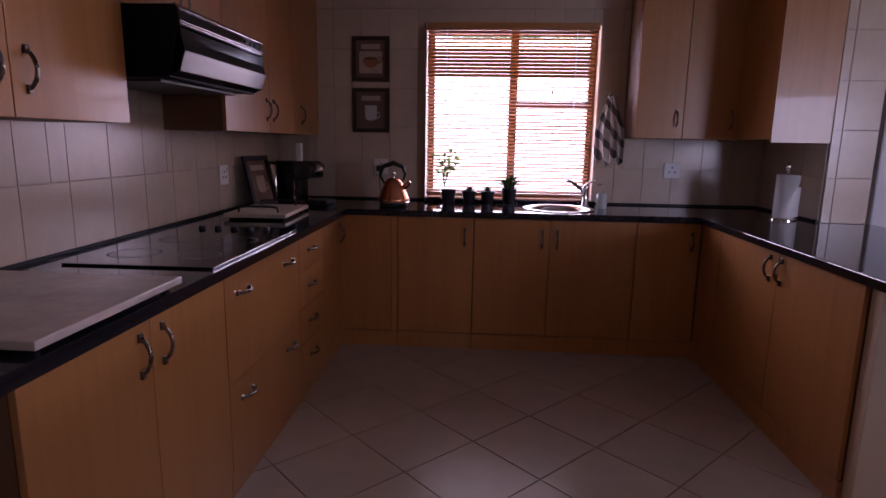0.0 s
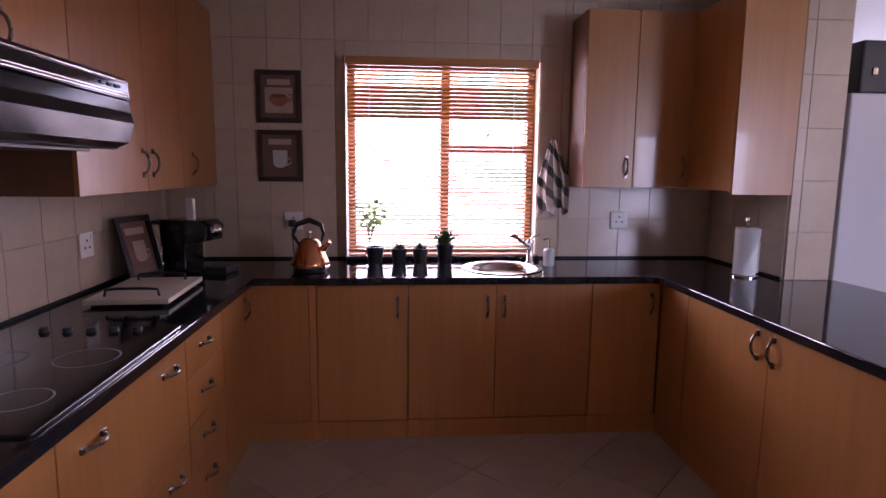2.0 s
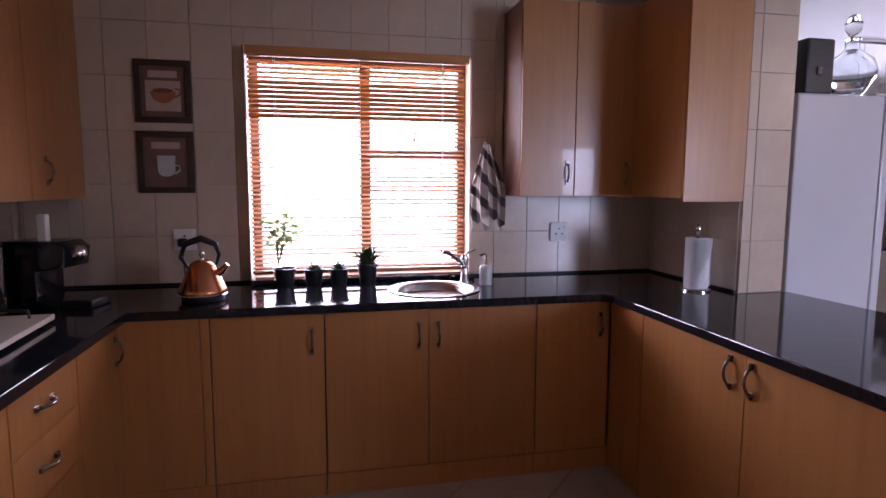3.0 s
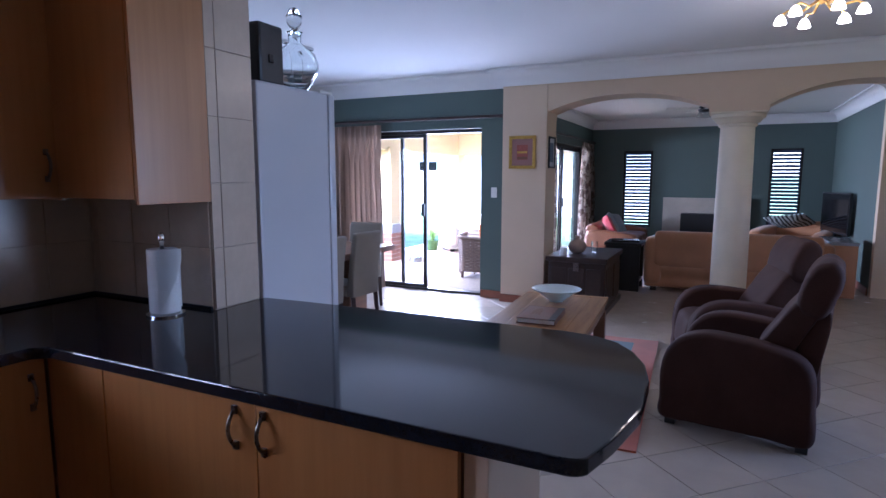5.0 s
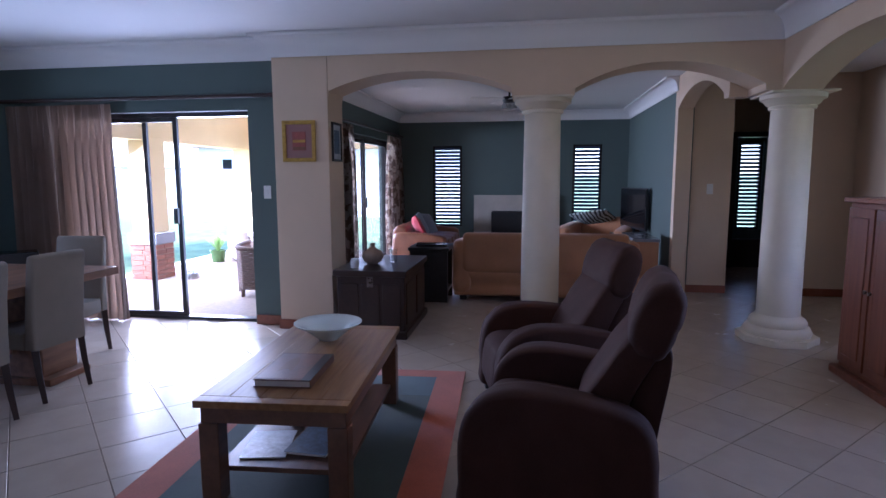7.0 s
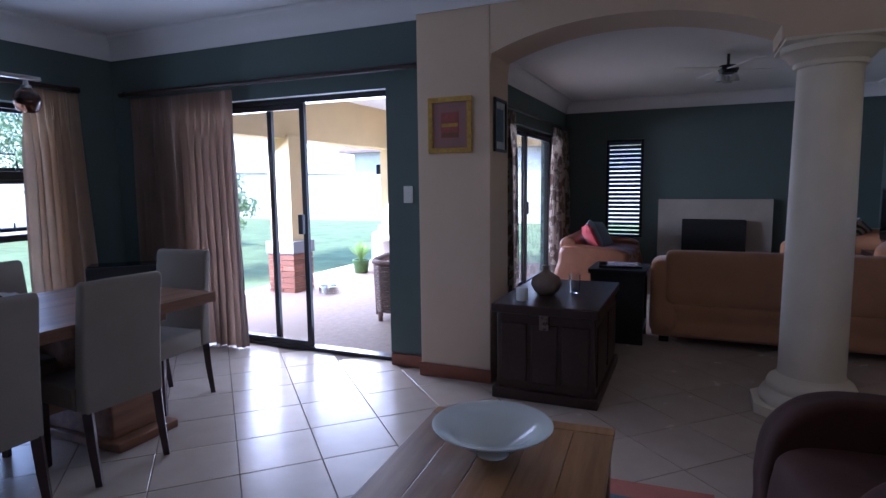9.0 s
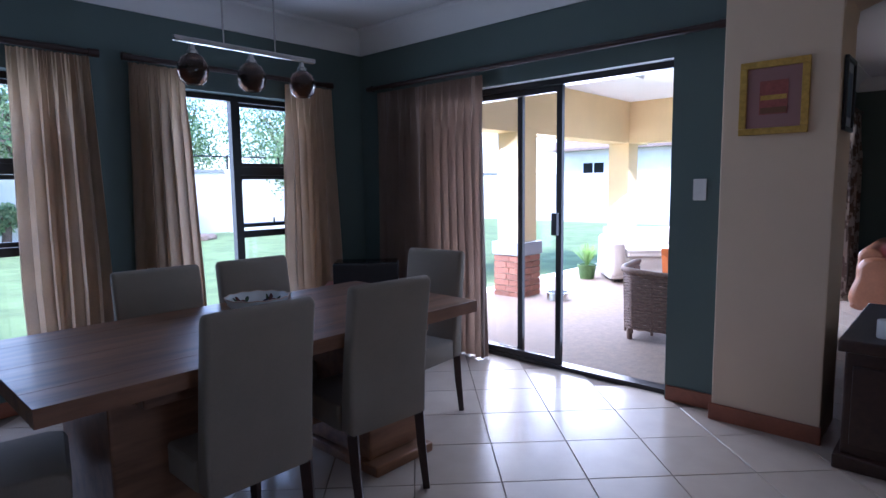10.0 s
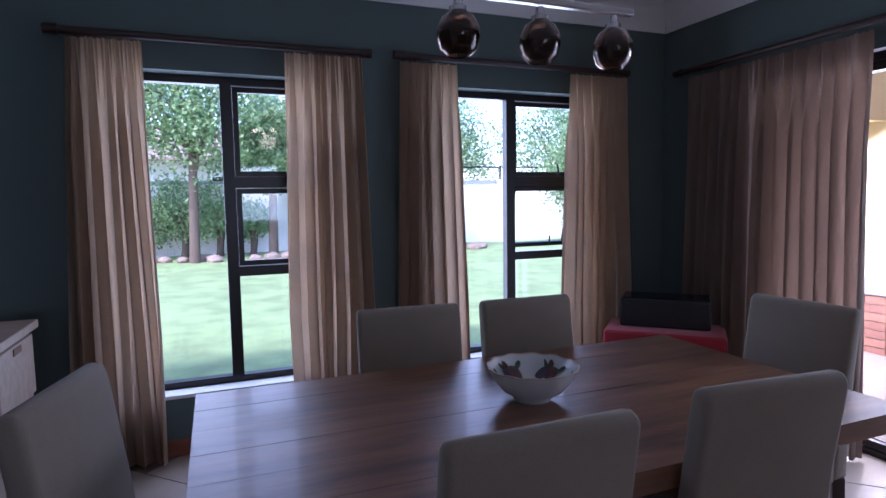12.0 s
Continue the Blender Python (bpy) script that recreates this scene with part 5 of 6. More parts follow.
box_red = thing("red_ottoman", "red fabric box in the corner under a radio", "ottoman", (6.60, 6.60, 0), -45)
part("cushion", cube(-0.36, -0.22, 0.0, 0.36, 0.22, 0.54, 0.03, 3), REDFAB, box_red)
radio = thing("speaker", "black speaker box standing on the red ottoman", "speaker", (6.64, 6.64, 0.541), -45)
part("cabinet", cube(-0.27, -0.13, 0, 0.27, 0.13, 0.18, 0.012), BLACK, radio)
part("top_plate", cube(-0.26, -0.12, 0.181, 0.26, 0.12, 0.188, 0.003), BLACK_GLOSS, radio)
side = thing("sideboard", "pale oak sideboard with drawers against the wall", "sideboard", (2.80, 5.93, 0))
part("body", cube(-0.33, -0.30, 0.04, 0.40, 0.60, 0.875, 0.006), PALEWOOD, side)
part("top", cube(-0.33, -0.32, 0.876, 0.43, 0.62, 0.91, 0.005), PALEWOOD, side)
for z in (0.10, 0.36, 0.62):
    for y in (-0.27, 0.16):
        d = part("drawer", cube(0.401, y, z, 0.418, y + 0.41, z + 0.24, 0.004), PALEWOOD, side)
        part("grip", cube(0.4185, y + 0.16, z + 0.205, 0.422, y + 0.25, z + 0.23), CARCASS, d, "dark finger slot")
for x in (-0.28, 0.34):
    for y in (-0.25, 0.55):
        part("foot", cube(x - 0.03, y - 0.03, 0, x + 0.03, y + 0.03, 0.041), PALEWOOD, side)

# ---- lounge ----
RUG_A = fabric("orange_rug_wool", (0.40, 0.10, 0.045), 0, 120, 0.2)
RUG_B = fabric("dark_green_rug_wool", (0.035, 0.06, 0.05), 0, 120, 0.25)
RUG_C = fabric("teal_rug_wool", (0.045, 0.09, 0.10), 0, 120, 0.25)
rug = thing("rug", "striped wool rug in orange and dark green under the coffee table", "rug", (4.62, 2.68, 0), 2.7)
part("border", boxes([(-1.10, -0.74, 0, 1.22, -0.54, 0.012), (-1.10, 0.54, 0, 1.22, 0.74, 0.012), (1.08, -0.54, 0, 1.22, 0.54, 0.012), (-1.10, -0.54, 0, -0.96, 0.54, 0.012)]), RUG_A, rug, "orange border")
part("middle", cube(-0.70, -0.539, 0, 0.72, 0.539, 0.0122), RUG_B, rug, "dark green field")
part("end_stripe", cube(0.721, -0.539, 0, 1.079, 0.539, 0.0121), RUG_C, rug, "dark teal stripe")
part("end_stripe", cube(-0.959, -0.539, 0, -0.701, 0.539, 0.0121), RUG_C, rug, "dark teal stripe")

ct = thing("coffee_table", "honey wood coffee table with a low shelf", "coffee table", (4.622, 2.668, 0.012), 3.4)
for i in range(5):
    y0 = -0.345 + 0.69 * i / 5
    part("plank", cube(-0.588, y0 + 0.0005, 0.452, 0.588, y0 + 0.138 - 0.0005, 0.485, 0.0025), COFFEEWOOD, ct)
for x in (-0.622, 0.622):
    part("end_board", cube(x - 0.032, -0.345, 0.452, x + 0.032, 0.345, 0.4855, 0.003), COFFEEWOOD, ct)
part("apron", boxes([(-0.625, -0.325, 0.375, 0.625, -0.30, 0.451), (-0.625, 0.30, 0.375, 0.625, 0.325, 0.451), (-0.625, -0.30, 0.375, -0.60, 0.30, 0.451), (0.60, -0.30, 0.375, 0.625, 0.30, 0.451)]), COFFEEDARK, ct)
for x in (-0.59, 0.59):
    for y in (-0.29, 0.29):
        part("leg", cube(x - 0.045, y - 0.045, 0, x + 0.045, y + 0.045, 0.374, 0.005), COFFEEDARK, ct)
part("shelf", cube(-0.545, -0.30, 0.11, 0.545, 0.30, 0.135, 0.003), COFFEEDARK, ct)
gb = thing("glass_bowl", "wide pale glass bowl on the coffee table", "bowl", (4.945, 2.715, 0.4985))
part("dish", lathe([(0, 0), (0.055, 0), (0.06, 0.008), (0.09, 0.03), (0.15, 0.075), (0.195, 0.098), (0.20, 0.105), (0.19, 0.107), (0.14, 0.085), (0.08, 0.04), (0.04, 0.02), (0, 0.016)], 48), FROSTED, gb)
bk = thing("book", "thick book with a brown picture cover on the coffee table", "book", (4.345, 2.665, 0.4985), 4)
bk.matrix_basis = bk.matrix_basis @ Matrix.Diagonal((1.42, 0.75, 1, 1))
part("page_block", cube(-0.135, -0.175, 0.005, 0.135, 0.172, 0.033), PAPER, bk)
part("cover", boxes([(-0.14, -0.18, 0, 0.14, 0.18, 0.005), (-0.14, -0.18, 0.0331, 0.14, 0.18, 0.038), (-0.14, -0.18, 0.005, 0.14, -0.1755, 0.0331)]), BROWNPAPER, bk)
part("spine_band", cube(-0.14, -0.18, 0.0332, 0.14, -0.12, 0.0386), BLACK, bk, "black spine band")
part("cover_print", cube(-0.13, -0.118, 0.0382, 0.13, 0.17, 0.0388), plain("brown_cover_print", (0.15, 0.065, 0.042), 0.4, var=0.3, scale=14), bk)
part("cover_shape", slab([(0.06 * math.cos(radians(a)) * (1 + 0.5 * math.cos(radians(3 * a))), 0.04 + 0.06 * math.sin(radians(a)) * (1 + 0.3 * math.cos(radians(2 * a)))) for a in range(0, 360, 15)], 0.0389, 0.0393), CARCASS, bk)
BLUEPRINT = plain("blue_cover", (0.06, 0.10, 0.17), 0.35, var=0.5, scale=14)
PALEPRINT = plain("pale_cover", (0.50, 0.52, 0.55), 0.35, var=0.35, scale=14)
for i, (x, y, a, m) in enumerate(((-0.33, 0.10, 8, PALEPRINT), (-0.27, -0.12, -6, BLUEPRINT), (0.05, 0.02, 12, BLUEPRINT), (0.33, -0.05, -9, PALEPRINT))):
    mg = thing("magazine", "glossy magazine lying on the coffee table shelf", "magazine", (4.615 + x, 2.69 + y, 0.1475), 3.5 + a)
    part("page_block", cube(-0.14, -0.105, 0, 0.14, 0.105, 0.006 + 0.004 * i), PAPER, mg)
    part("cover", cube(-0.142, -0.107, 0.0062 + 0.004 * i, 0.142, 0.107, 0.0075 + 0.004 * i), m, mg)


def rounded(points, n=6):
    """A closed smooth line through a few points."""
    out, m = [], len(points)
    for i in range(m):
        p0, p1, p2, p3 = (Vector(points[(i + d) % m]) for d in (-1, 0, 1, 2))
        for k in range(n):
            t = k / n
            q = 0.5 * (2 * p1 + (p2 - p0) * t + (2 * p0 - 5 * p1 + 4 * p2 - p3) * t * t + (3 * p1 - p0 - 3 * p2 + p3) * t ** 3)
            out.append((q.x, q.y))
    return out


def padded(points, x0, x1, soft=0.05, crease=0.0035, seed=0, n=6):
    """A stuffed piece: a smooth (y, z) outline from x0 to x1 with soft round ends and slight creases."""
    bm = bmesh.new()
    ROUND.add(id(bm))
    line = rounded(points, n)
    cy, cz = sum(p[0] for p in line) / len(line), sum(p[1] for p in line) / len(line)
    size = sum(math.hypot(p[0] - cy, p[1] - cz) for p in line) / len(line)
    ends = [soft * (1 - math.cos(radians(a))) for a in (0, 18, 36, 54, 72, 90)]
    xs = [x0 + e for e in ends] + [x0 + soft + (x1 - x0 - 2 * soft) * k / 8 for k in range(1, 8)] + [x1 - e for e in ends[::-1]]
    rows = []
    for x in xs:
        e = min(x - x0, x1 - x) / soft
        inset = soft * (1 - math.sqrt(max(0.0, 1 - (1 - min(1.0, e)) ** 2)))
        row = []
        for y, z in line:
            k = 1 - inset / max(size, 0.02) * 0.8
            w = crease * (noise.noise(Vector((x * 9, y * 9, z * 16 + seed))) + 0.6 * noise.noise(Vector((x * 24, y * 20, z * 30 + seed))))
            row.append(bm.verts.new((x, cy + (y - cy) * (k + w / size), cz + (z - cz) * (k + w / size))))
        rows.append(row)
    m = len(line)
    for a, b in zip(rows, rows[1:]):
        for i in range(m):
            bm.faces.new((a[i], a[(i + 1) % m], b[(i + 1) % m], b[i]))
    bm.faces.new(rows[0])
    bm.faces.new(rows[-1])
    bmesh.ops.recalc_face_normals(bm, faces=bm.faces[:])
    return bm


def recliner(label):
    """Armchair facing +y with rounded arms down to the floor and a high padded back."""
    c = thing("armchair", label, "armchair", (0, 0, 0), 0, "brown recliner armchairs")
    arm = [(-0.40, 0.05), (-0.41, 0.24), (-0.395, 0.44), (-0.32, 0.535), (-0.16, 0.58), (0.02, 0.60), (0.16, 0.60), (0.28, 0.562), (0.365, 0.47), (0.395, 0.34), (0.395, 0.18), (0.385, 0.05), (0.2, 0.045), (0.0, 0.045), (-0.2, 0.045)]
    for k, (x0, x1) in enumerate(((-0.395, -0.232), (0.232, 0.395))):
        part("arm", padded(arm, x0, x1, 0.045, 0.002, k), SUEDE, c)
    part("seat", padded([(-0.25, 0.12), (-0.25, 0.38), (0.0, 0.425), (0.22, 0.44), (0.34, 0.42), (0.385, 0.34), (0.375, 0.12), (0.1, 0.12)], -0.231, 0.231, 0.03, 0.004, 3), SUEDE, c)
    part("backrest", padded([(-0.20, 0.32), (-0.31, 0.58), (-0.40, 0.77), (-0.38, 0.85), (-0.29, 0.83), (-0.16, 0.64), (-0.07, 0.47), (-0.09, 0.34)], -0.255, 0.255, 0.05, 0.006, 5), SUEDE, c)
    part("headrest", padded([(-0.42, 0.75), (-0.48, 0.90), (-0.485, 0.99), (-0.44, 1.045), (-0.37, 1.035), (-0.32, 0.97), (-0.285, 0.87), (-0.28, 0.78), (-0.34, 0.735)], -0.275, 0.275, 0.055, 0.006, 7), SUEDE, c)
    part("back_panel", padded([(-0.36, 0.12), (-0.41, 0.45), (-0.45, 0.74), (-0.40, 0.77), (-0.33, 0.68), (-0.27, 0.40), (-0.26, 0.12)], -0.231, 0.231, 0.025, 0.003, 9), SUEDE, c)
    for x in (-0.32, 0.32):
        for y in (-0.36, 0.33):
            part("foot", cube(x - 0.03, y - 0.03, 0, x + 0.03, y + 0.03, 0.06, 0.004), BLACK, c)
    return c


rec = recliner("dark brown suede recliner armchair with rounded arms")
rec.matrix_basis = pose(4.345, 1.38, 0, 0, 0, -9)
copy_thing(rec, pose(5.37, 1.41, 0, 0, 0, 13))

chest = thing("storage_chest", "dark carved wooden chest beside the pillar", "chest", (7.17, 2.955, 0))
chest.matrix_basis = chest.matrix_basis @ Matrix.Diagonal((1.17, 0.98, 1, 1))
part("body", cube(-0.41, -0.32, 0.03, 0.41, 0.32, 0.565, 0.01), DARKWOOD, chest)
part("lid", cube(-0.45, -0.345, 0.567, 0.45, 0.345, 0.625, 0.008), DARKWOOD, chest)
part("base", cube(-0.44, -0.345, 0, 0.44, 0.345, 0.07, 0.008), DARKWOOD, chest)
for y in (-0.2, 0.0, 0.2):
    part("front_panel", cube(-0.422, y - 0.085, 0.12, -0.4105, y + 0.085, 0.50, 0.006), DARKWOOD, chest)
for x in (-0.2, 0.2):
    part("side_panel", cube(x - 0.17, -0.332, 0.12, x + 0.17, -0.3205, 0.50, 0.006), DARKWOOD, chest)
part("clasp", cube(-0.43, -0.03, 0.47, -0.4225, 0.03, 0.60, 0.003), PEWTER, chest, "metal clasp")
vase = thing("vase", "squat brown pottery vase on the chest", "vase", (7.05, 3.03, 0.6255))
part("pot", lathe([(0, 0), (0.05, 0), (0.085, 0.03), (0.105, 0.075), (0.09, 0.12), (0.04, 0.15), (0.025, 0.165), (0.022, 0.19), (0.03, 0.20), (0.02, 0.20), (0.015, 0.165), (0, 0.16)], 32), plain("brown_pottery", (0.24, 0.17, 0.12), 0.5, var=0.2, scale=12), vase)
candle = thing("candle", "white candle in a glass on the chest", "candle", (6.80, 3.13, 0.6255))
part("wax", lathe([(0, 0), (0.036, 0), (0.038, 0.004), (0.038, 0.08), (0.034, 0.084), (0, 0.08)], 24), PAPER, candle)
gl = thing("drinking_glass", "clear drinking glass on the chest", "glass", (7.18, 2.86, 0.6255))
part("glass", lathe([(0, 0), (0.032, 0), (0.04, 0.13), (0.037, 0.13), (0.03, 0.008), (0, 0.008)], 24), GLASSWARE, gl)
REDPRINT = plain("red_landscape_print", (0.30, 0.08, 0.06), 0.6, var=0.3, scale=14)
BLUEGREY = plain("blue_mount", (0.30, 0.16, 0.15), 0.8, var=0.08)
picture((6.887, 3.662, 1.782), -90, 0.32, 0.375, GOLD, BLUEGREY, [("print", cube(-0.065, -0.009, -0.085, 0.065, -0.0065, 0.085), REDPRINT), ("horizon_band", cube(-0.06, -0.0105, -0.012, 0.06, -0.0095, 0.012), GOLD), ("dark_band", cube(-0.06, -0.0105, -0.08, 0.06, -0.0095, -0.05), CARCASS)], "gilt-framed red landscape on a cream pillar", 0, 0.035)
picture((7.08, 3.376, 1.78), 0, 0.26, 0.36, BLACK, PALEPRINT, [("print", cube(-0.07, -0.009, -0.11, 0.07, -0.0065, 0.11), BLUEPRINT)], "black-framed print on the side of the cream pillar", 0, 0.02)

# ceiling light with lit glass shades
chan = thing("ceiling_light", "brass ceiling light with lit frosted glass shades", "ceiling light", (4.78, 1.06, CEILING))
chan.matrix_basis = chan.matrix_basis @ Matrix.Diagonal((0.95, 0.95, 0.8, 1))
part("rose", lathe([(0, -0.001), (0.09, -0.001), (0.08, -0.03), (0.03, -0.05), (0.025, -0.16), (0.04, -0.19), (0.0, -0.21)], 24), GOLD, chan)
for i in range(6):
    a = 2 * math.pi * i / 6 + 0.3
    ca, sa = math.cos(a), math.sin(a)
    part("arm", tube([(0.02 * ca, 0.02 * sa, -0.17), (0.10 * ca, 0.10 * sa, -0.24), (0.19 * ca, 0.19 * sa, -0.22), (0.23 * ca, 0.23 * sa, -0.25)], 0.008, 8), GOLD, chan)
    part("shade", lathe([(0.015, 0), (0.028, -0.02), (0.04, -0.065), (0.038, -0.065), (0.024, -0.02), (0, -0.006)], 18, at=(0.23 * ca, 0.23 * sa, -0.25)), BULB, chan, "lit frosted glass shade")
bulb = new("bulb_light", bpy.data.lights.new("bulb_light", "POINT"))
bulb.data.energy, bulb.data.color, bulb.data.shadow_soft_size = 0.6, (1.0, 0.78, 0.52), 0.12
bulb.location = (4.78, 1.06, CEILING - 0.40)

# cabinet and wine rack by the passage
cab = thing("wooden_cabinet", "tall reddish wooden cabinet with a moulded top", "cabinet", (5.93, -0.93, 0))
cab.matrix_basis = cab.matrix_basis @ Matrix.Diagonal((0.94, 1, 1.08, 1))
part("body", cube(-0.36, -0.20, 0.06, 0.36, 0.20, 1.17, 0.006), REDWOOD, cab)
part("top", cube(-0.40, -0.235, 1.171, 0.40, 0.235, 1.205, 0.008), REDWOOD, cab)
part("base", cube(-0.41, -0.245, 0, 0.41, 0.245, 0.06, 0.012), REDWOOD, cab)
for x in (-0.175, 0.175):
    d = part("door", cube(x - 0.165, 0.201, 0.10, x + 0.165, 0.22, 1.14, 0.004), REDWOOD, cab)
    part("panel", cube(x - 0.11, 0.2205, 0.16, x + 0.11, 0.228, 1.08, 0.006), REDWOOD, d)
    part("knob", lathe([(0, 0), (0.012, 0.002), (0.014, 0.016), (0, 0.022)], 12), PEWTER, d).matrix_basis = pose(x - 0.145 * (1 if x > 0 else -1), 0.22, 0.62, -90)
rack = thing("wine_rack", "wall wine rack of bent wire with dark bottles", "wine rack", (5.46, -0.78, 0))
part("wire", tube([(0.02 * math.sin(k * 0.8), 0.03, 0.95 + 0.06 * k) for k in range(20)], 0.006, 6), BLACK, rack)
part("back_bar", cube(-0.015, -0.002, 0.9, 0.015, 0.012, 2.12), BLACK, rack)
LABELP = plain("bottle_label", (0.66, 0.64, 0.58), 0.7, var=0.06)
BOTTLE = plain("dark_bottle_glass", (0.012, 0.016, 0.01), 0.08, var=0.2, bump=0.0)
for k in range(8):
    m = pose(0.02 * (-1) ** k, 0.05, 1.15 + 0.125 * k, 0, 62 * (1 if k % 2 else -1), 30)
    b = part("bottle", lathe([(0, -0.15), (0.033, -0.15), (0.036, -0.14), (0.036, 0.03), (0.03, 0.055), (0.014, 0.08), (0.013, 0.145), (0, 0.147)], 18), BOTTLE, rack)
    b.matrix_basis = m
    part("label", lathe([(0.0365, -0.11), (0.037, -0.11), (0.037, -0.005), (0.0365, -0.005)], 18), LABELP, b, "pale paper label")

# ---- living room ----
def sofa(at, turn, w, d, h, mat, label, cushions):
    s = thing("sofa", label, "sofa", at, turn)
    b = -d / 2
    part("base", padded([(b + 0.02, 0.06), (b + 0.01, 0.2), (b + 0.02, 0.36), (0, 0.37), (d / 2 - 0.03, 0.36), (d / 2 - 0.01, 0.2), (d / 2 - 0.03, 0.06)], -w / 2 + 0.02, w / 2 - 0.02, 0.03, 0.002), mat, s)
    part("backrest", padded([(b, 0.34), (b - 0.01, 0.55), (b, h - 0.05), (b + 0.07, h), (b + 0.18, h - 0.03), (b + 0.25, h - 0.16), (b + 0.26, 0.45), (b + 0.24, 0.34)], -w / 2 + 0.12, w / 2 - 0.12, 0.05, 0.004, 2), mat, s)
    for k, x in enumerate((-1, 1)):
        part("arm", padded([(b, 0.08), (b - 0.005, 0.4), (b + 0.02, h - 0.14), (b + 0.15, h - 0.09), (0.1, h - 0.11), (d / 2 - 0.04, h - 0.15), (d / 2 + 0.01, h - 0.26), (d / 2, 0.08)], min(x * w / 2, x * (w / 2 - 0.22)), max(x * w / 2, x * (w / 2 - 0.22)), 0.08, 0.003, k), mat, s)
    for i in range(cushions):
        c = (w - 0.46) / cushions
        x0 = -w / 2 + 0.23 + c * i
        part("seat_cushion", padded([(b + 0.2, 0.36), (b + 0.2, 0.46), (0, 0.49), (d / 2 - 0.03, 0.475), (d / 2 + 0.01, 0.42), (d / 2 - 0.01, 0.36), (0, 0.35)], x0 + 0.004, x0 + c - 0.004, 0.04, 0.004, i), mat, s)
    for x in (-w / 2 + 0.12, w / 2 - 0.12):
        for y in (-d / 2 + 0.1, d / 2 - 0.1):
            part("foot", cube(x - 0.04, y - 0.04, 0, x + 0.04, y + 0.04, 0.09), BLACK, s)
    return s


sofa((8.80, 1.38, 0), -90, 2.12, 0.85, 0.80, TANFAB, "tan fabric sofa seen from behind", 3)
sofa((11.25, 3.25, 0), 180, 1.65, 0.85, 0.68, ORANGELEATHER, "tan leather sofa with cushions beside the window", 3)
sofa((11.3, 0.45, 0), 65, 1.15, 0.85, 0.78, TANFAB, "tan armchair with a striped throw", 1)


def cushion(at, rot, mat, label, s=0.42):
    c = thing("cushion", label, "cushion", at)
    bm = cube(-s / 2, -0.07, -s / 2, s / 2, 0.07, s / 2)
    bmesh.ops.subdivide_edges(bm, edges=bm.edges[:], cuts=5, use_grid_fill=True)
    for v in bm.verts:
        e = max(abs(v.co.x), abs(v.co.z)) / (s / 2)
        v.co.y *= 1 - 0.85 * e ** 3
    c.matrix_basis = pose(*at, *rot)
    part("cover", bm, mat, c)


cushion((10.85, 3.32, 0.62), (-25, 10, 20), REDFAB, "red cushion on the leather sofa")
cushion((11.2, 3.35, 0.63), (-25, -8, 0), BLUEFAB, "grey-blue cushion on the leather sofa")
cushion((11.6, 3.30, 0.62), (-30, 5, -15), BLUEFAB, "grey-blue cushion on the leather sofa")
ZEBRA = plain("zebra_throw", (0.55, 0.55, 0.53), 0.95, var=0.05)
nt = ZEBRA.node_tree
wv = nt.nodes.new("ShaderNodeTexWave")
wv.inputs["Scale"].default_value, wv.inputs["Distortion"].default_value = 5.0, 5.0
nt.links.new(coords(nt), wv.inputs[0])
nt.links.new(ramp(nt, wv.outputs["Fac"], [(0.45, (0.05, 0.06, 0.06)), (0.55, (0.45, 0.52, 0.52))]), nt.nodes["Principled BSDF"].inputs["Base Color"])
cushion((11.42, 0.52, 0.78), (-70, 10, 65), ZEBRA, "striped black and white throw on the armchair", 0.6)

st = thing("side_table", "low black side table behind the sofa", "side table", (8.45, 2.70, 0))
part("top", cube(-0.24, -0.24, 0.60, 0.24, 0.24, 0.64, 0.005), BLACK, st)
for x in (-0.2, 0.2):
    part("side", cube(x - 0.02, -0.22, 0, x + 0.02, 0.22, 0.599), BLACK, st)
part("shelf", cube(-0.179, -0.22, 0.12, 0.179, 0.22, 0.15), BLACK, st)
tb = thing("laptop", "closed dark laptop on the side table", "laptop", (8.45, 2.70, 0.6405), 8)
part("shell", cube(-0.13, -0.18, 0, 0.13, 0.18, 0.022, 0.005), BLACK_GLOSS, tb)
fp = thing("fireplace", "pale stone fireplace surround with a black firebox", "fireplace", (12.62, 1.84, 0))
SURROUND = plain("pale_stone", (0.42, 0.38, 0.32), 0.7, var=0.08, scale=4)
part("surround", boxes([(-0.12, 0.42, 0, 0, 0.76, 0.81), (-0.12, -0.76, 0, 0, -0.42, 0.81), (-0.12, -0.76, 0.81, 0, 0.76, 1.10)], 0.0), SURROUND, fp)
part("firebox", boxes([(-0.30, -0.42, 0.30, -0.001, 0.42, 0.80)]), FIREBLACK, fp)
part("hearth", cube(-0.45, -0.85, 0, -0.121, 0.85, 0.08, 0.005), SURROUND, fp)
tvs = thing("tv_stand", "low tan unit with a glossy pale top beside the sofa", "tv stand", (9.35, 0.16, 0), 0)
part("body", cube(-0.42, -0.15, 0.0, 0.42, 0.15, 0.66, 0.01), TANFAB, tvs)
part("top", cube(-0.43, -0.16, 0.661, 0.43, 0.16, 0.70, 0.006), plain("blue_white_top", (0.26, 0.27, 0.29), 0.12, var=0.03), tvs)
rm = thing("remote_control", "black remote control on the glossy top", "remote", (9.3, 0.18, 0.7005), 20)
part("shell", cube(-0.09, -0.022, 0, 0.09, 0.022, 0.02, 0.005), BLACK, rm)
tv = thing("television", "black flat television on the wall side", "television", (10.9, 0.0, 0.55), 12)
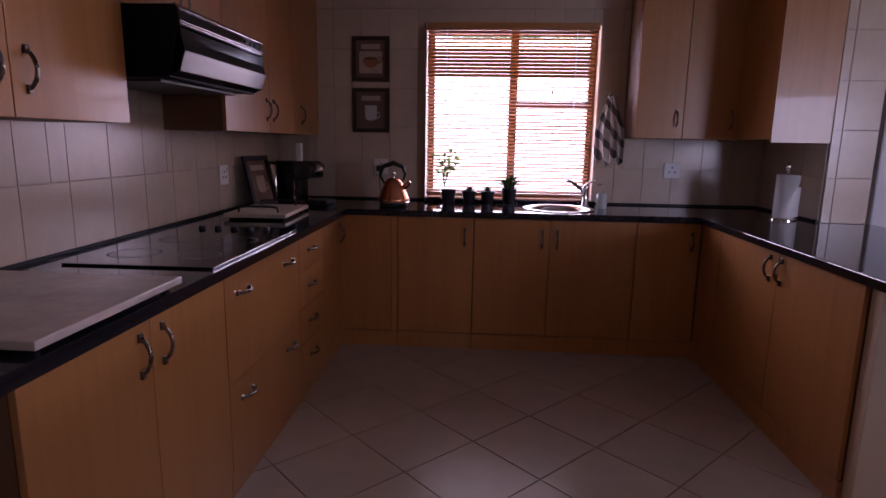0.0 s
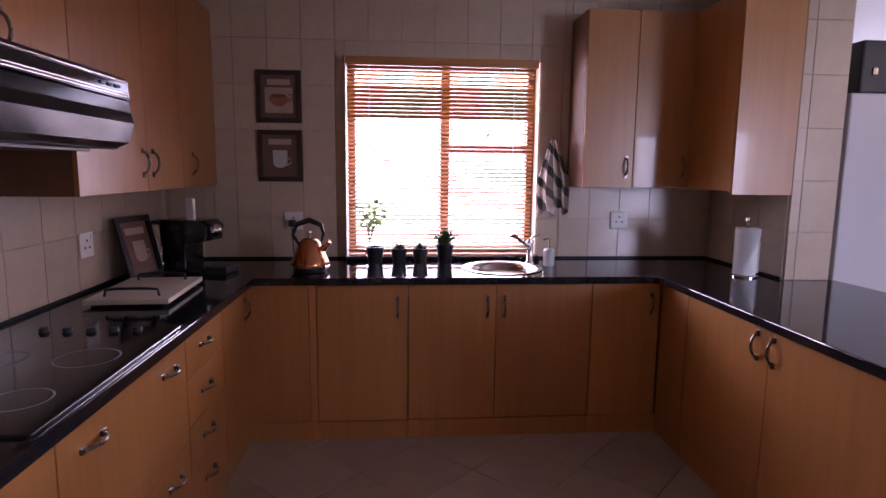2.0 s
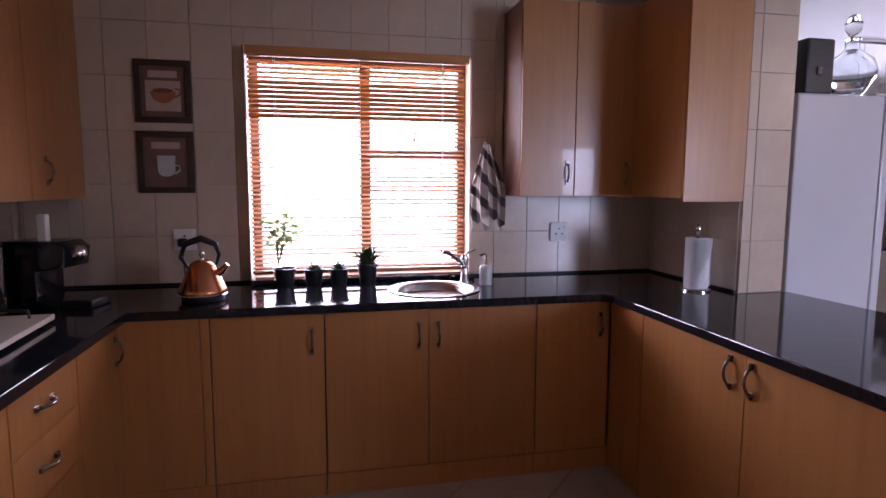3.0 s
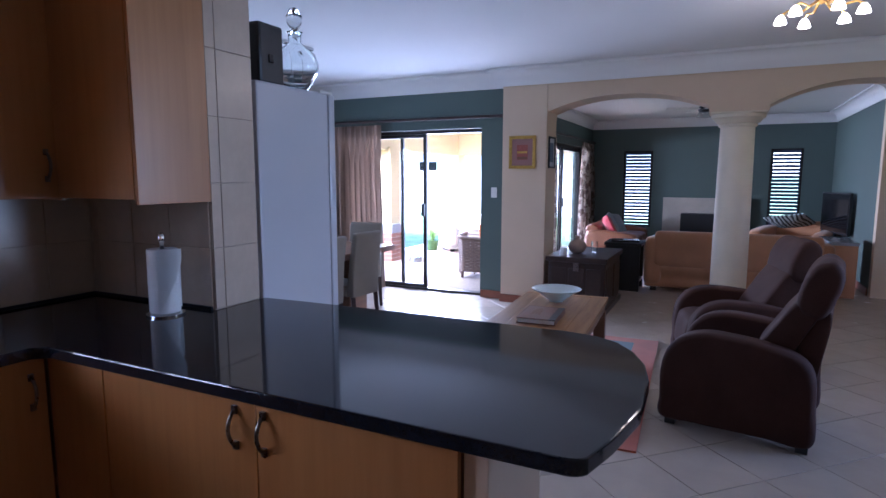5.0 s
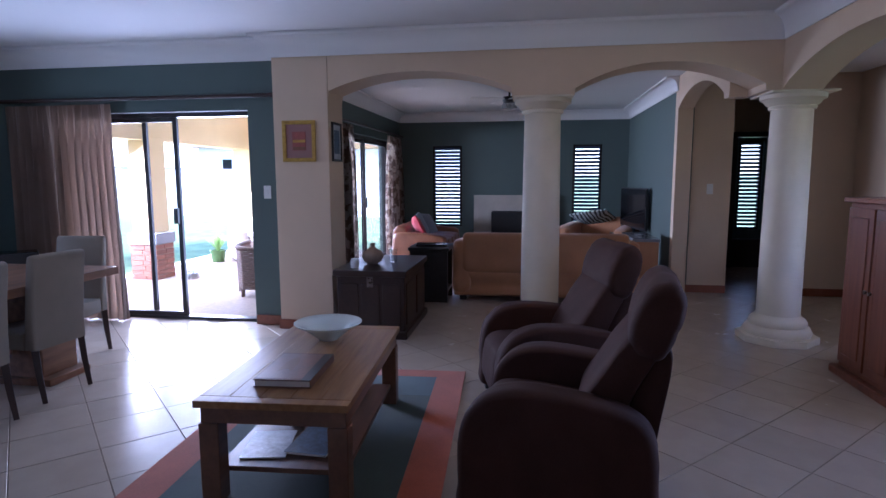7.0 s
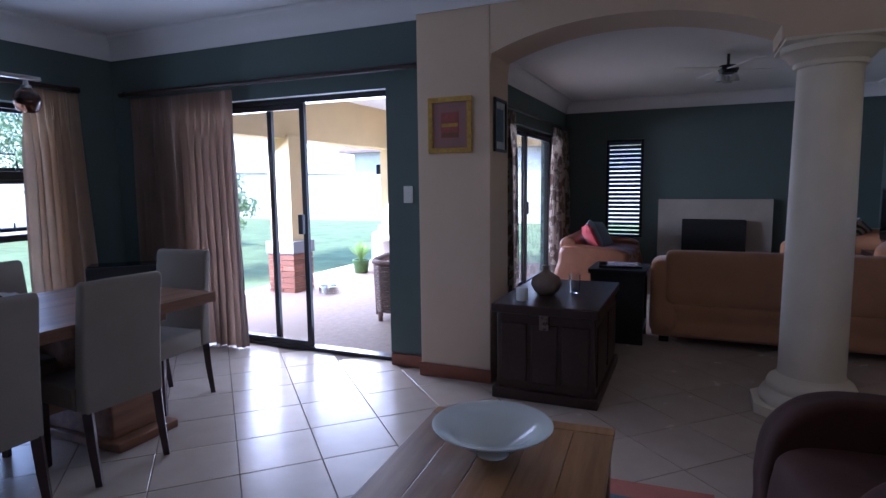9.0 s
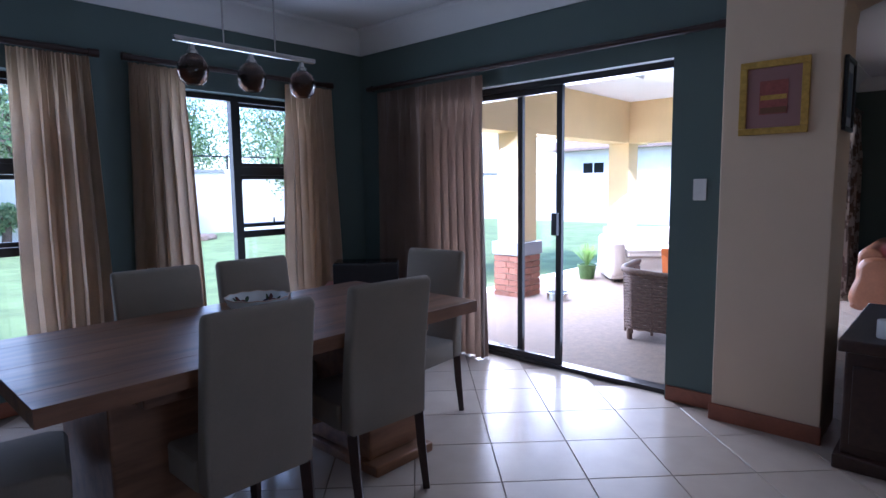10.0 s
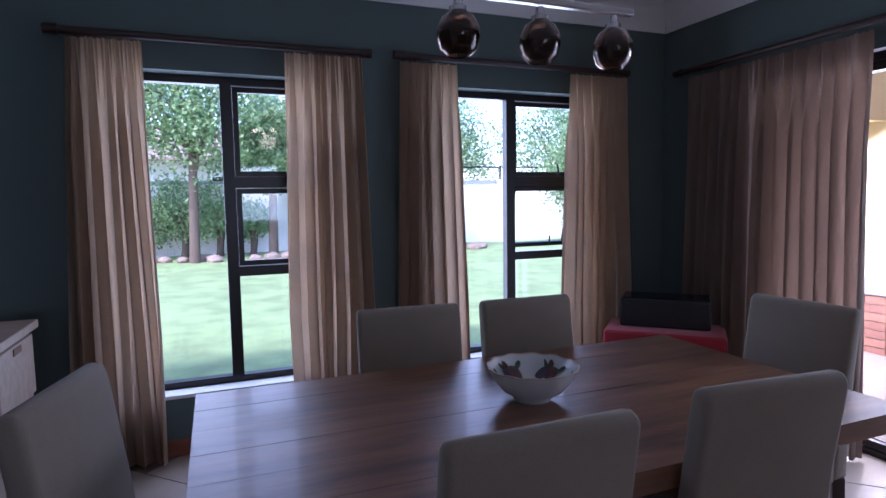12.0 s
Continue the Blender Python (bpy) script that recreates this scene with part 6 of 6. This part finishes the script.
part("screen", cube(-0.48, -0.02, 0.12, 0.48, 0.012, 0.70, 0.006), BLACK_GLOSS, tv)
part("bezel", boxes([(-0.50, -0.03, 0.10, 0.50, 0.006, 0.119), (-0.50, -0.03, 0.701, 0.50, 0.006, 0.72), (-0.50, -0.03, 0.119, -0.481, 0.006, 0.701), (0.481, -0.03, 0.119, 0.50, 0.006, 0.701)]), BLACK, tv)
part("stand", boxes([(-0.2, -0.1, 0.0, 0.2, 0.1, 0.02), (-0.04, -0.03, 0.02, 0.04, -0.0, 0.12)]), BLACK, tv)
tvc = thing("tv_cabinet", "dark low cabinet below the television", "cabinet", (10.9, 0.05, 0))
part("body", cube(-0.6, -0.2, 0, 0.6, 0.22, 0.549, 0.006), DARKWOOD, tvc)
fan = thing("ceiling_fan", "ceiling fan with a dark hub and four white blades at rest", "fan", (9.75, 1.85, LIVING_CEILING))
part("stem", tube([(0, 0, -0.001), (0, 0, -0.13)], 0.014, 10), BLACK, fan)
part("motor", lathe([(0, -0.11), (0.08, -0.115), (0.10, -0.15), (0.08, -0.19), (0, -0.2)], 24), BLACK, fan)
for k in range(4):
    part("blade", cube(0.09, -0.06, -0.004, 0.55, 0.06, 0.004, 0.003), WHITE_PLASTIC, fan, "white fan blade").matrix_basis = pose(0, 0, -0.15, 8, 0, 90 * k + 25)
for k in range(3):
    a = 2 * math.pi * k / 3
    part("light_shade", lathe([(0.015, 0), (0.035, -0.03), (0.045, -0.07), (0.0, -0.06)], 14, at=(0.07 * math.cos(a), 0.07 * math.sin(a), -0.2)), CERAMIC, fan)

# dark bar chair beside the lounge
bar = thing("bar_chair", "tall dark wooden bar chair with a slatted back", "chair", (3.0, 0.31, 0), 25)
for x in (-0.19, 0.19):
    part("back_post", cube(x - 0.022, 0.17, 0, x + 0.022, 0.215, 1.05, 0.004), ESPRESSO, bar)
    part("leg", cube(x - 0.022, -0.20, 0, x + 0.022, -0.156, 0.72, 0.004), ESPRESSO, bar)
    part("side_rail", cube(x - 0.014, -0.155, 0.30, x + 0.014, 0.169, 0.34, 0.003), ESPRESSO, bar)
    part("side_rail", cube(x - 0.014, -0.155, 0.66, x + 0.014, 0.169, 0.72, 0.003), ESPRESSO, bar)
part("top_rail", cube(-0.225, 0.16, 1.051, 0.225, 0.225, 1.11, 0.006), ESPRESSO, bar)
for z in (0.30, 0.50, 0.82, 0.93):
    part("slat", cube(-0.167, 0.182, z, 0.167, 0.205, z + 0.055, 0.003), ESPRESSO, bar)
part("front_rail", cube(-0.167, -0.19, 0.22, 0.167, -0.165, 0.26, 0.003), ESPRESSO, bar)
part("seat", cube(-0.22, -0.22, 0.721, 0.22, 0.168, 0.76, 0.008), ESPRESSO, bar)

# ---- outside ----
def ground_sheet():
    bm = bmesh.new()
    R = 900
    v = [bm.verts.new(p) for p in ((-R, -R, -0.16), (R, -R, -0.16), (R, R, -0.16), (-R, R, -0.16))]
    bm.faces.new(v)
    return bm


structure("ground", ground_sheet(), LAWN, "green lawn")
structure("patio_slab", cube(7.261, 4.262, -0.15, 12.9, 7.6, -0.02), PATIO, "pale tiled patio floor")
structure("patio_ceiling", cube(7.262, 4.262, 2.60, 12.9, 7.6, 2.72), CEIL, "white patio ceiling")
structure("patio_beam_north", cube(7.264, 6.88, 1.97, 12.9, 7.23, 2.599), YELLOW, "yellow plastered patio beam")
structure("patio_beam_east", cube(12.2, 4.264, 1.97, 12.55, 6.879, 2.598), YELLOW, "yellow plastered patio beam")
# Unseen eaves: the south one blocks sun at window_7, the kitchen one sky.
structure("roof", boxes([(-1.9, -3.9, 2.87, 13.2, 8.0, 2.95), (-1.9, 4.525, 2.52, 2.16, 5.2, 2.56)]), YELLOW, "house roof, its unseen eaves added to block sun and sky")


def patio_pier(at):
    p = thing("patio_pier", "yellow plastered pier on a red brick base with a grey cap", "pier", at, 0, "patio piers")
    part("core", cube(-0.19, -0.19, -0.02, 0.19, 0.19, 0.50), GROUT, p)
    me = {}
    for k in range(7):
        z = -0.018 + 0.074 * k
        for side in range(4):
            for j in range(2):
                o = (0.02 if k % 2 else -0.02) if side % 2 == 0 else (-0.02 if k % 2 else 0.02)
                bmat = pose(0, 0, 0, 0, 0, 90 * side)
                x0 = -0.205 + 0.205 * j + (o if j else 0)
                x1 = (0.0 + o) if j == 0 else 0.205
                b = part("brick", cube(x0 + 0.004, -0.205, z, x1 - 0.004, -0.191, z + 0.064), BRICK, p)
                b.matrix_basis = bmat
    part("cap", cube(-0.225, -0.225, 0.50, 0.225, 0.225, 0.66, 0.01), GREYCAP, p)
    part("shaft", cube(-0.17, -0.17, 0.66, 0.17, 0.17, 2.019, 0.008), YELLOW, p)
    return p


pp = patio_pier((9.33, 7.0, 0))
pp.matrix_basis = pose(9.36, 7.0, 0)
copy_thing(pp, pose(12.37, 7.05, 0))


def wicker_chair(at, turn):
    """A low square-backed woven chair; its open front looks towards +y."""
    c = thing("wicker_chair", "brown woven wicker armchair with a low back on the patio", "chair", at, turn)
    pts = [(0.36, 0.34), (0.37, 0.1), (0.37, -0.2), (0.34, -0.32), (0.27, -0.37), (0.1, -0.385), (-0.1, -0.385), (-0.27, -0.37), (-0.34, -0.32), (-0.37, -0.2), (-0.37, 0.1), (-0.36, 0.34)]
    line = [(a[0] + (b[0] - a[0]) * k / 3, a[1] + (b[1] - a[1]) * k / 3) for a, b in zip(pts, pts[1:]) for k in range(3)]
    bm = bmesh.new()
    for k in range(20):
        tube([(x * (1 + 0.002 * k), y * (1 + 0.002 * k), 0.10 + 0.025 * k + 0.006 * ((i + k) % 2)) for i, (x, y) in enumerate(line)], 0.0145, 5, bm)
    part("weave", bm, WICKER, c)
    for x, y in pts[1:-1]:
        part("stake", tube([(x * 1.0, y * 1.0, 0.06), (x * 1.04, y * 1.04, 0.60)], 0.012, 6), WICKER, c)
    part("rim", tube([(x * 1.05, y * 1.05, 0.61 - 0.03 * (1 - abs(x) / 0.37)) for x, y in line], 0.026, 8), WICKER, c)
    part("seat_cushion", cube(-0.32, -0.33, 0.30, 0.32, 0.34, 0.42, 0.04, 3), TANFAB, c)
    for x, y in ((0.34, 0.31), (-0.34, 0.31), (0.30, -0.33), (-0.30, -0.33)):
        part("leg", tube([(x, y, -0.02), (x, y, 0.31)], 0.024, 8), WICKER, c)
    return c


wicker_chair((8.62, 4.78, 0), -80)
cushion((8.66, 4.72, 0.60), (-20, 0, 100), plain("orange_cushion_cloth", (0.70, 0.18, 0.03), 0.9, var=0.1), "orange cushion on the wicker chair", 0.36)
s = sofa((11.71, 5.99, -0.02), 128, 1.9, 0.85, 0.72, fabric("pale_patio_cloth", (0.66, 0.58, 0.52)), "pale cushioned patio sofa", 2)
for x, y, r, h, seed, lab in ((10.95, 6.90, 0.13, 0.22, 21, "potted plant in a green pot on the patio"), (11.25, 6.55, 0.11, 0.2, 22, "potted plant in a white pot on the patio")):
    p = pot((x, y, -0.02), r, h, lab, LEAF if seed == 21 else CERAMIC)
    p["group"] = "patio plants"
    part("leaves", blades(90, 0.38, 0.26, 0.014, seed, h * 0.8), LEAF_PALE, p)
dish = thing("dog_bowl", "steel bowl on the patio floor", "bowl", (9.36, 6.42, -0.02))
part("dish", lathe([(0, 0), (0.13, 0), (0.12, 0.10), (0.13, 0.105), (0.11, 0.105), (0.10, 0.03), (0, 0.025)], 28), STEEL, dish)
pl = thing("patio_light", "white spotlight bar on the patio ceiling", "lamp", (9.6, 5.6, 2.599))
part("bar", cube(-0.2, -0.025, -0.03, 0.2, 0.025, -0.001), WHITE_PLASTIC, pl)
for x in (-0.14, 0, 0.14):
    part("spot", lathe([(0, 0), (0.03, 0), (0.038, -0.08), (0, -0.075)], 14), WHITE_PLASTIC, pl).matrix_basis = pose(x, 0, -0.035, 25)


# garden walls and the house over them
structure("garden_wall_north", cube(-14, 22.0, -0.16, 34, 22.22, 1.90), WHITEWALL, "white plastered garden wall")
structure("garden_wall_coping", cube(-14, 21.95, 1.902, 34, 22.27, 1.99), GREYCAP, "grey wall coping")
structure("garden_wall_east", cube(24, 2.0, -0.16, 24.2, 21.95, 1.75), WHITEWALL, "white plastered garden wall")

fence = thing("fence_rail", "dark metal rail on posts along the garden wall", "fence", (11.2, 22.1, 1.99))
part("rail", tube([(0, 0, 0.46), (4.4, 0, 0.46)], 0.03, 8), BLACK, fence)
for x in (0.0, 2.2, 4.4):
    part("post", tube([(x, 0, 0), (x, 0, 0.52)], 0.035, 8), BLACK, fence)
structure("garden_wall_pier", cube(13.2, 21.75, -0.16, 13.6, 21.945, 2.0), WHITEWALL, "white plastered pier of the garden wall")

# Self-lit panel added behind the kitchen blind in place of overexposed daylight.
WINDOW_GLOW = glow("white_window_glow", (1.0, 0.97, 0.94), 0.6)
structure("backdrop", cube(-2.6, 6.6, 0.2, 2.1, 6.62, 2.5), WINDOW_GLOW, "glowing white panel standing in for blown-out daylight outside the kitchen window")


def house(at, turn, w, label):
    h = thing("neighbour_house", label, "house", at, turn)
    part("wall", cube(-w / 2, 0, -0.16, w / 2, 6, 2.9), WHITEWALL, h)
    part("roof", slab([(-0.6, 2.9), (3, 4.3), (6.6, 2.9), (6.6, 2.8), (-0.6, 2.8)], -w / 2 - 0.5, w / 2 + 0.5, 0, "x"), plain("roof_tiles", (0.33, 0.24, 0.19), 0.8, var=0.2, scale=6), h)
    for x in (-1.6 + 4.2 * i for i in range(-1, 3) if abs(-1.6 + 4.2 * i) < w / 2 - 0.8):
        f = part("window", boxes([(x - 0.55, -0.04, 1.75, x + 0.55, -0.001, 1.80), (x - 0.55, -0.04, 2.25, x + 0.55, -0.001, 2.30), (x - 0.55, -0.04, 1.80, x - 0.50, -0.001, 2.25), (x + 0.50, -0.04, 1.80, x + 0.55, -0.001, 2.25), (x - 0.025, -0.04, 1.80, x + 0.025, -0.001, 2.25)]), CEIL, h)
        part("pane", cube(x - 0.50, -0.02, 1.80, x + 0.50, -0.002, 2.25), BLACK_GLOSS, f)
    return h


house((27.0, 9.5, 0), -90, 15, "white neighbouring house with small windows over the wall")
house((6.0, 25.5, 0), 0, 12, "neighbouring house with a brown tiled roof over the wall")


def leaf_mesh(n, spread, size, seed):
    rng = np.random.default_rng(seed)
    clumps = rng.normal(size=(max(6, n // 120), 3))
    clumps /= np.linalg.norm(clumps, axis=1)[:, None] + 1e-6
    clumps *= rng.uniform(0.35, 1.0, (len(clumps), 1)) * np.array(spread)
    centre = clumps[rng.integers(0, len(clumps), n)] + rng.normal(size=(n, 3)) * np.array(spread) * 0.17
    d = rng.normal(size=(n, 3))
    d /= np.linalg.norm(d, axis=1)[:, None]
    e = np.cross(d, rng.normal(size=(n, 3)))
    e /= np.linalg.norm(e, axis=1)[:, None] + 1e-6
    L = size * rng.uniform(0.7, 1.3, (n, 1))
    verts = np.stack([centre, centre + d * L * 0.5 + e * L * 0.28, centre + d * L, centre + d * L * 0.5 - e * L * 0.28], 1).reshape(-1, 3)
    faces = np.arange(4 * n).reshape(-1, 4)
    me = bpy.data.meshes.new("crown")
    me.from_pydata(verts.tolist(), [], faces.tolist())
    return me


TREELEAF = bpy.data.materials.new("tree_leaves")
TREELEAF.use_nodes = True
nt = TREELEAF.node_tree
b = nt.nodes["Principled BSDF"]
geo = nt.nodes.new("ShaderNodeNewGeometry")
c = ramp(nt, geo.outputs["Random Per Island"], [(0.0, (0.10, 0.19, 0.09)), (0.5, (0.25, 0.38, 0.17)), (1.0, (0.44, 0.54, 0.27))])
nt.links.new(c, b.inputs["Base Color"])
b.inputs["Roughness"].default_value = 0.55
tr = nt.nodes.new("ShaderNodeBsdfTranslucent")
nt.links.new(c, tr.inputs[0])
mx = nt.nodes.new("ShaderNodeMixShader")
mx.inputs[0].default_value = 0.5
nt.links.new(b.outputs[0], mx.inputs[1])
nt.links.new(tr.outputs[0], mx.inputs[2])
nt.links.new(mx.outputs[0], nt.nodes["Material Output"].inputs[0])


def tree(at, height, spread, seed, label, name="tree", leaves=11000, size=0.12):
    t = thing(name, label, name, at)
    rng = random.Random(seed)
    mid = height - spread[2]
    bm = tube([(0, 0, -0.15), (0.05, 0.02, mid * 0.5), (0.1, -0.05, mid)], [0.14, 0.11, 0.07], 10)
    for i in range(7):
        a = i * 0.9 + rng.random()
        s = rng.uniform(0.4, 0.8)
        tube([(0.05, 0, mid * rng.uniform(0.5, 0.95)), (spread[0] * 0.35 * math.cos(a), spread[1] * 0.35 * math.sin(a), mid + spread[2] * 0.1), (spread[0] * s * math.cos(a), spread[1] * s * math.sin(a), mid + spread[2] * rng.uniform(0.1, 0.6))], [0.055, 0.035, 0.012], 7, bm)
    part("trunk", bm, BARK, t)
    me = leaf_mesh(leaves, spread, size, seed)
    me.materials.append(TREELEAF)
    cr = new("crown", me)
    cr.parent = t
    cr.matrix_basis = pose(0, 0, mid + 0.1)
    return t


tree((3.4, 19.6, -0.16), 5.8, (2.2, 1.6, 1.8), 1, "leafy garden tree in front of the wall")
tree((5.4, 20.4, -0.16), 4.5, (1.3, 1.1, 1.4), 2, "leafy garden tree in front of the wall", leaves=8000)
tree((0.6, 20.2, -0.16), 6.5, (2.2, 1.6, 2.0), 3, "leafy garden tree in front of the wall")
tree((9.2, 18.8, -0.16), 5.2, (1.1, 0.9, 1.6), 4, "slender garden tree near the wall", leaves=8000)
tree((12.5, 24.5, -0.16), 5.6, (2.2, 1.5, 2.0), 5, "tree standing behind the garden wall")
tree((17.0, 24.0, -0.16), 6.0, (2.4, 1.5, 2.4), 6, "tree standing behind the garden wall")
tree((8.0, 25.0, -0.16), 6.7, (2.6, 1.5, 2.6), 7, "tall tree standing behind the garden wall")
tree((15.0, 19.5, -0.16), 4.0, (1.4, 1.2, 1.6), 8, "leafy garden tree near the patio", leaves=8000)
for x, y, s, sd in ((9.9, 20.6, 0.8, 11), (4.9, 21.2, 0.7, 12), (2.2, 21.0, 0.8, 13), (8.3, 21.0, 0.7, 14), (6.8, 21.3, 0.5, 15), (14.0, 12.6, 0.9, 16), (3.1, 21.0, 1.35, 17), (4.0, 21.1, 1.1, 18), (1.3, 21.1, 1.3, 19)):
    tree((x, y, -0.16), 1.3 * s + 0.5, (0.8 * s, 0.6 * s, 0.75 * s), sd, "round green shrub at the foot of the wall", "shrub", 2600, 0.11)
rng = random.Random(5)
ROCK = plain("garden_rock", (0.30, 0.22, 0.17), 0.9, var=0.2, scale=6, rand=0.2)
for i in range(26):
    x = 1.0 + 0.42 * i + rng.uniform(-0.1, 0.1)
    bm = bmesh.new()
    bmesh.ops.create_icosphere(bm, subdivisions=2, radius=0.16 + 0.08 * rng.random())
    for v in bm.verts:
        v.co *= 1 + 0.25 * noise.noise(v.co * 6 + Vector((i, 0, 0)))
        v.co.z *= 0.6
    r = link("rock", bm, ROCK)
    r.matrix_basis = pose(x, 19.9 + 0.35 * math.sin(x) + rng.uniform(-0.15, 0.15), -0.10, 0, 0, 40 * i)
    tagged(r, "brown garden rock edging the flower bed", "rock", "rocks along the flower bed")

# ---- tiles: floor and kitchen walls ----
PITCH = 0.40
DIAG = math.sqrt(0.5)
U0, V0 = 1.807, 1.597


def floor_cells():
    """Centres of the diagonal tiles that lie on open floor."""
    out = []
    for i in range(-12, 40):
        for k in range(-40, 22):
            u, v = U0 + PITCH * (i + 0.5), V0 + PITCH * (k + 0.5)
            x, y = (u - v) * DIAG, (u + v) * DIAG
            r = PITCH * DIAG
            if not (-1.40 + r * 0.2 < x < 12.63 - r * 0.2 and -2.2 + r * 0.2 < y < 7.1 - r * 0.2):
                continue
            if x < 2.45 and y > 4.2:
                continue
            if x > 7.06 and y > 4.0:
                continue
            out.append((x, y))
    return out


def in_stretch(x, y):
    return (-0.75 < x < 1.65 and 1.6 < y < 3.7) or (3.2 < x < 7.0 and -0.3 < y < 1.9) or (3.2 < x < 7.0 and 3.2 < y < 4.9) or (5.5 < x < 6.95 and 4.9 <= y < 6.9)


H = PITCH / 2 - 0.0025
tile_bm = cube(-H, -H, -0.012, H, H, 0.0, 0.0015, 1)
floor_ob = bpy.data.objects["floor"]
tile_me, n_tiles, rest = None, 0, []
for x, y in floor_cells():
    if in_stretch(x, y) and n_tiles < 300:
        if tile_me is None:
            t = part("tile", tile_bm, FLOOR_TILE, floor_ob)
            tile_me = t.data
        else:
            t = new("tile", tile_me)
            t.parent = floor_ob
        t.matrix_basis = pose(x, y, 0.0008 * math.sin(x * 7 + y * 5) * 0.3, 0, 0, 45 + 90 * (n_tiles % 4))
        n_tiles += 1
    else:
        rest.append((x, y))
verts, faces = [], []
for x, y in rest:
    o = len(verts)
    r = H / DIAG
    for z in (-0.012, 0.0):
        verts += [(x + r, y, z), (x, y + r, z), (x - r, y, z), (x, y - r, z)]
    faces += [(o + 4, o + 5, o + 6, o + 7)] + [(o + a, o + (a + 1) % 4, o + 4 + (a + 1) % 4, o + 4 + a) for a in range(4)]
me = bpy.data.meshes.new("far_tiles")
me.from_pydata(verts, [], faces)
me.materials.append(FLOOR_TILE)
ft = new("far_tiles", me)
ft.parent = floor_ob
tagged(ft, "cream floor tiles laid diagonally", "", "", "stuff")

TW, TH = 0.245, 0.277


def wall_tiles(owner, axis, face, s0, s1, z0, z1, start, skip, sign, tw=TW):
    """Square-edged tiles on one wall face; skip: rectangles (s0, s1, z0, z1) left free."""
    ob = bpy.data.objects[owner]
    shared = {}
    s = start
    while s < s1:
        z = 0.919
        while z < z1 - 0.02:
            a0, a1, b0, b1 = max(s, s0), min(s + tw, s1), max(z, z0), min(z + TH, z1)
            pieces = [(a0, a1, b0, b1)]
            for q in skip:
                nxt = []
                for a0_, a1_, b0_, b1_ in pieces:
                    if a1_ <= q[0] or a0_ >= q[1] or b1_ <= q[2] or b0_ >= q[3]:
                        nxt.append((a0_, a1_, b0_, b1_))
                        continue
                    nxt += [(a0_, min(a1_, q[0]), b0_, b1_), (max(a0_, q[1]), a1_, b0_, b1_)]
                    m0, m1 = max(a0_, q[0]), min(a1_, q[1])
                    nxt += [(m0, m1, b0_, min(b1_, q[2])), (m0, m1, max(b0_, q[3]), b1_)]
                pieces = nxt
            for a0, a1, b0, b1 in pieces:
                w, h = a1 - a0 - 0.003, b1 - b0 - 0.003
                if w < 0.01 or h < 0.01:
                    continue
                key = (round(w, 3), round(h, 3))
                if key not in shared:
                    bm = cube(-w / 2, -0.004, -h / 2, w / 2, 0.004, h / 2, 0.0012, 1)
                    t = part("tile", bm, WALL_TILE, ob)
                    shared[key] = t.data
                else:
                    t = new("tile", shared[key])
                    t.parent = ob
                c = ((a0 + a1) / 2, (b0 + b1) / 2)
                t.matrix_basis = pose(c[0], face, c[1]) if axis == "y" else pose(face, c[0], c[1], 0, 0, 90)
            z += TH
        s += tw


wall_tiles("wall_kitchen_north", "y", 4.286, -1.39, 2.16, 0.932, 2.66, -1.583, [(-0.275, 0.975, 0.0, 2.205), (-1.39, -1.10, 1.41, 2.5), (1.17, 2.16, 1.42, 2.5)], 1, 0.208)
wall_tiles("wall_kitchen_west", "x", -1.396, 0.2, 4.27, 0.932, 2.66, 0.044, [(0.88, 1.91, 1.42, 2.5), (2.69, 4.27, 1.41, 2.5), (1.91, 2.69, 1.60, 2.5)], 1)
wall_tiles("wall_pier", "x", 2.166, 3.49, 4.27, 0.932, 2.66, 3.49, [(3.49, 4.27, 1.42, 2.5)], 1)
wall_tiles("wall_pier", "y", 3.481, 2.17, 2.43, 0.932, 2.66, 2.225, [], 1, 0.208)
wall_tiles("wall_pier", "y", 3.481, 2.17, 2.225, 0.932, 2.66, 2.17, [], 1, 0.055)
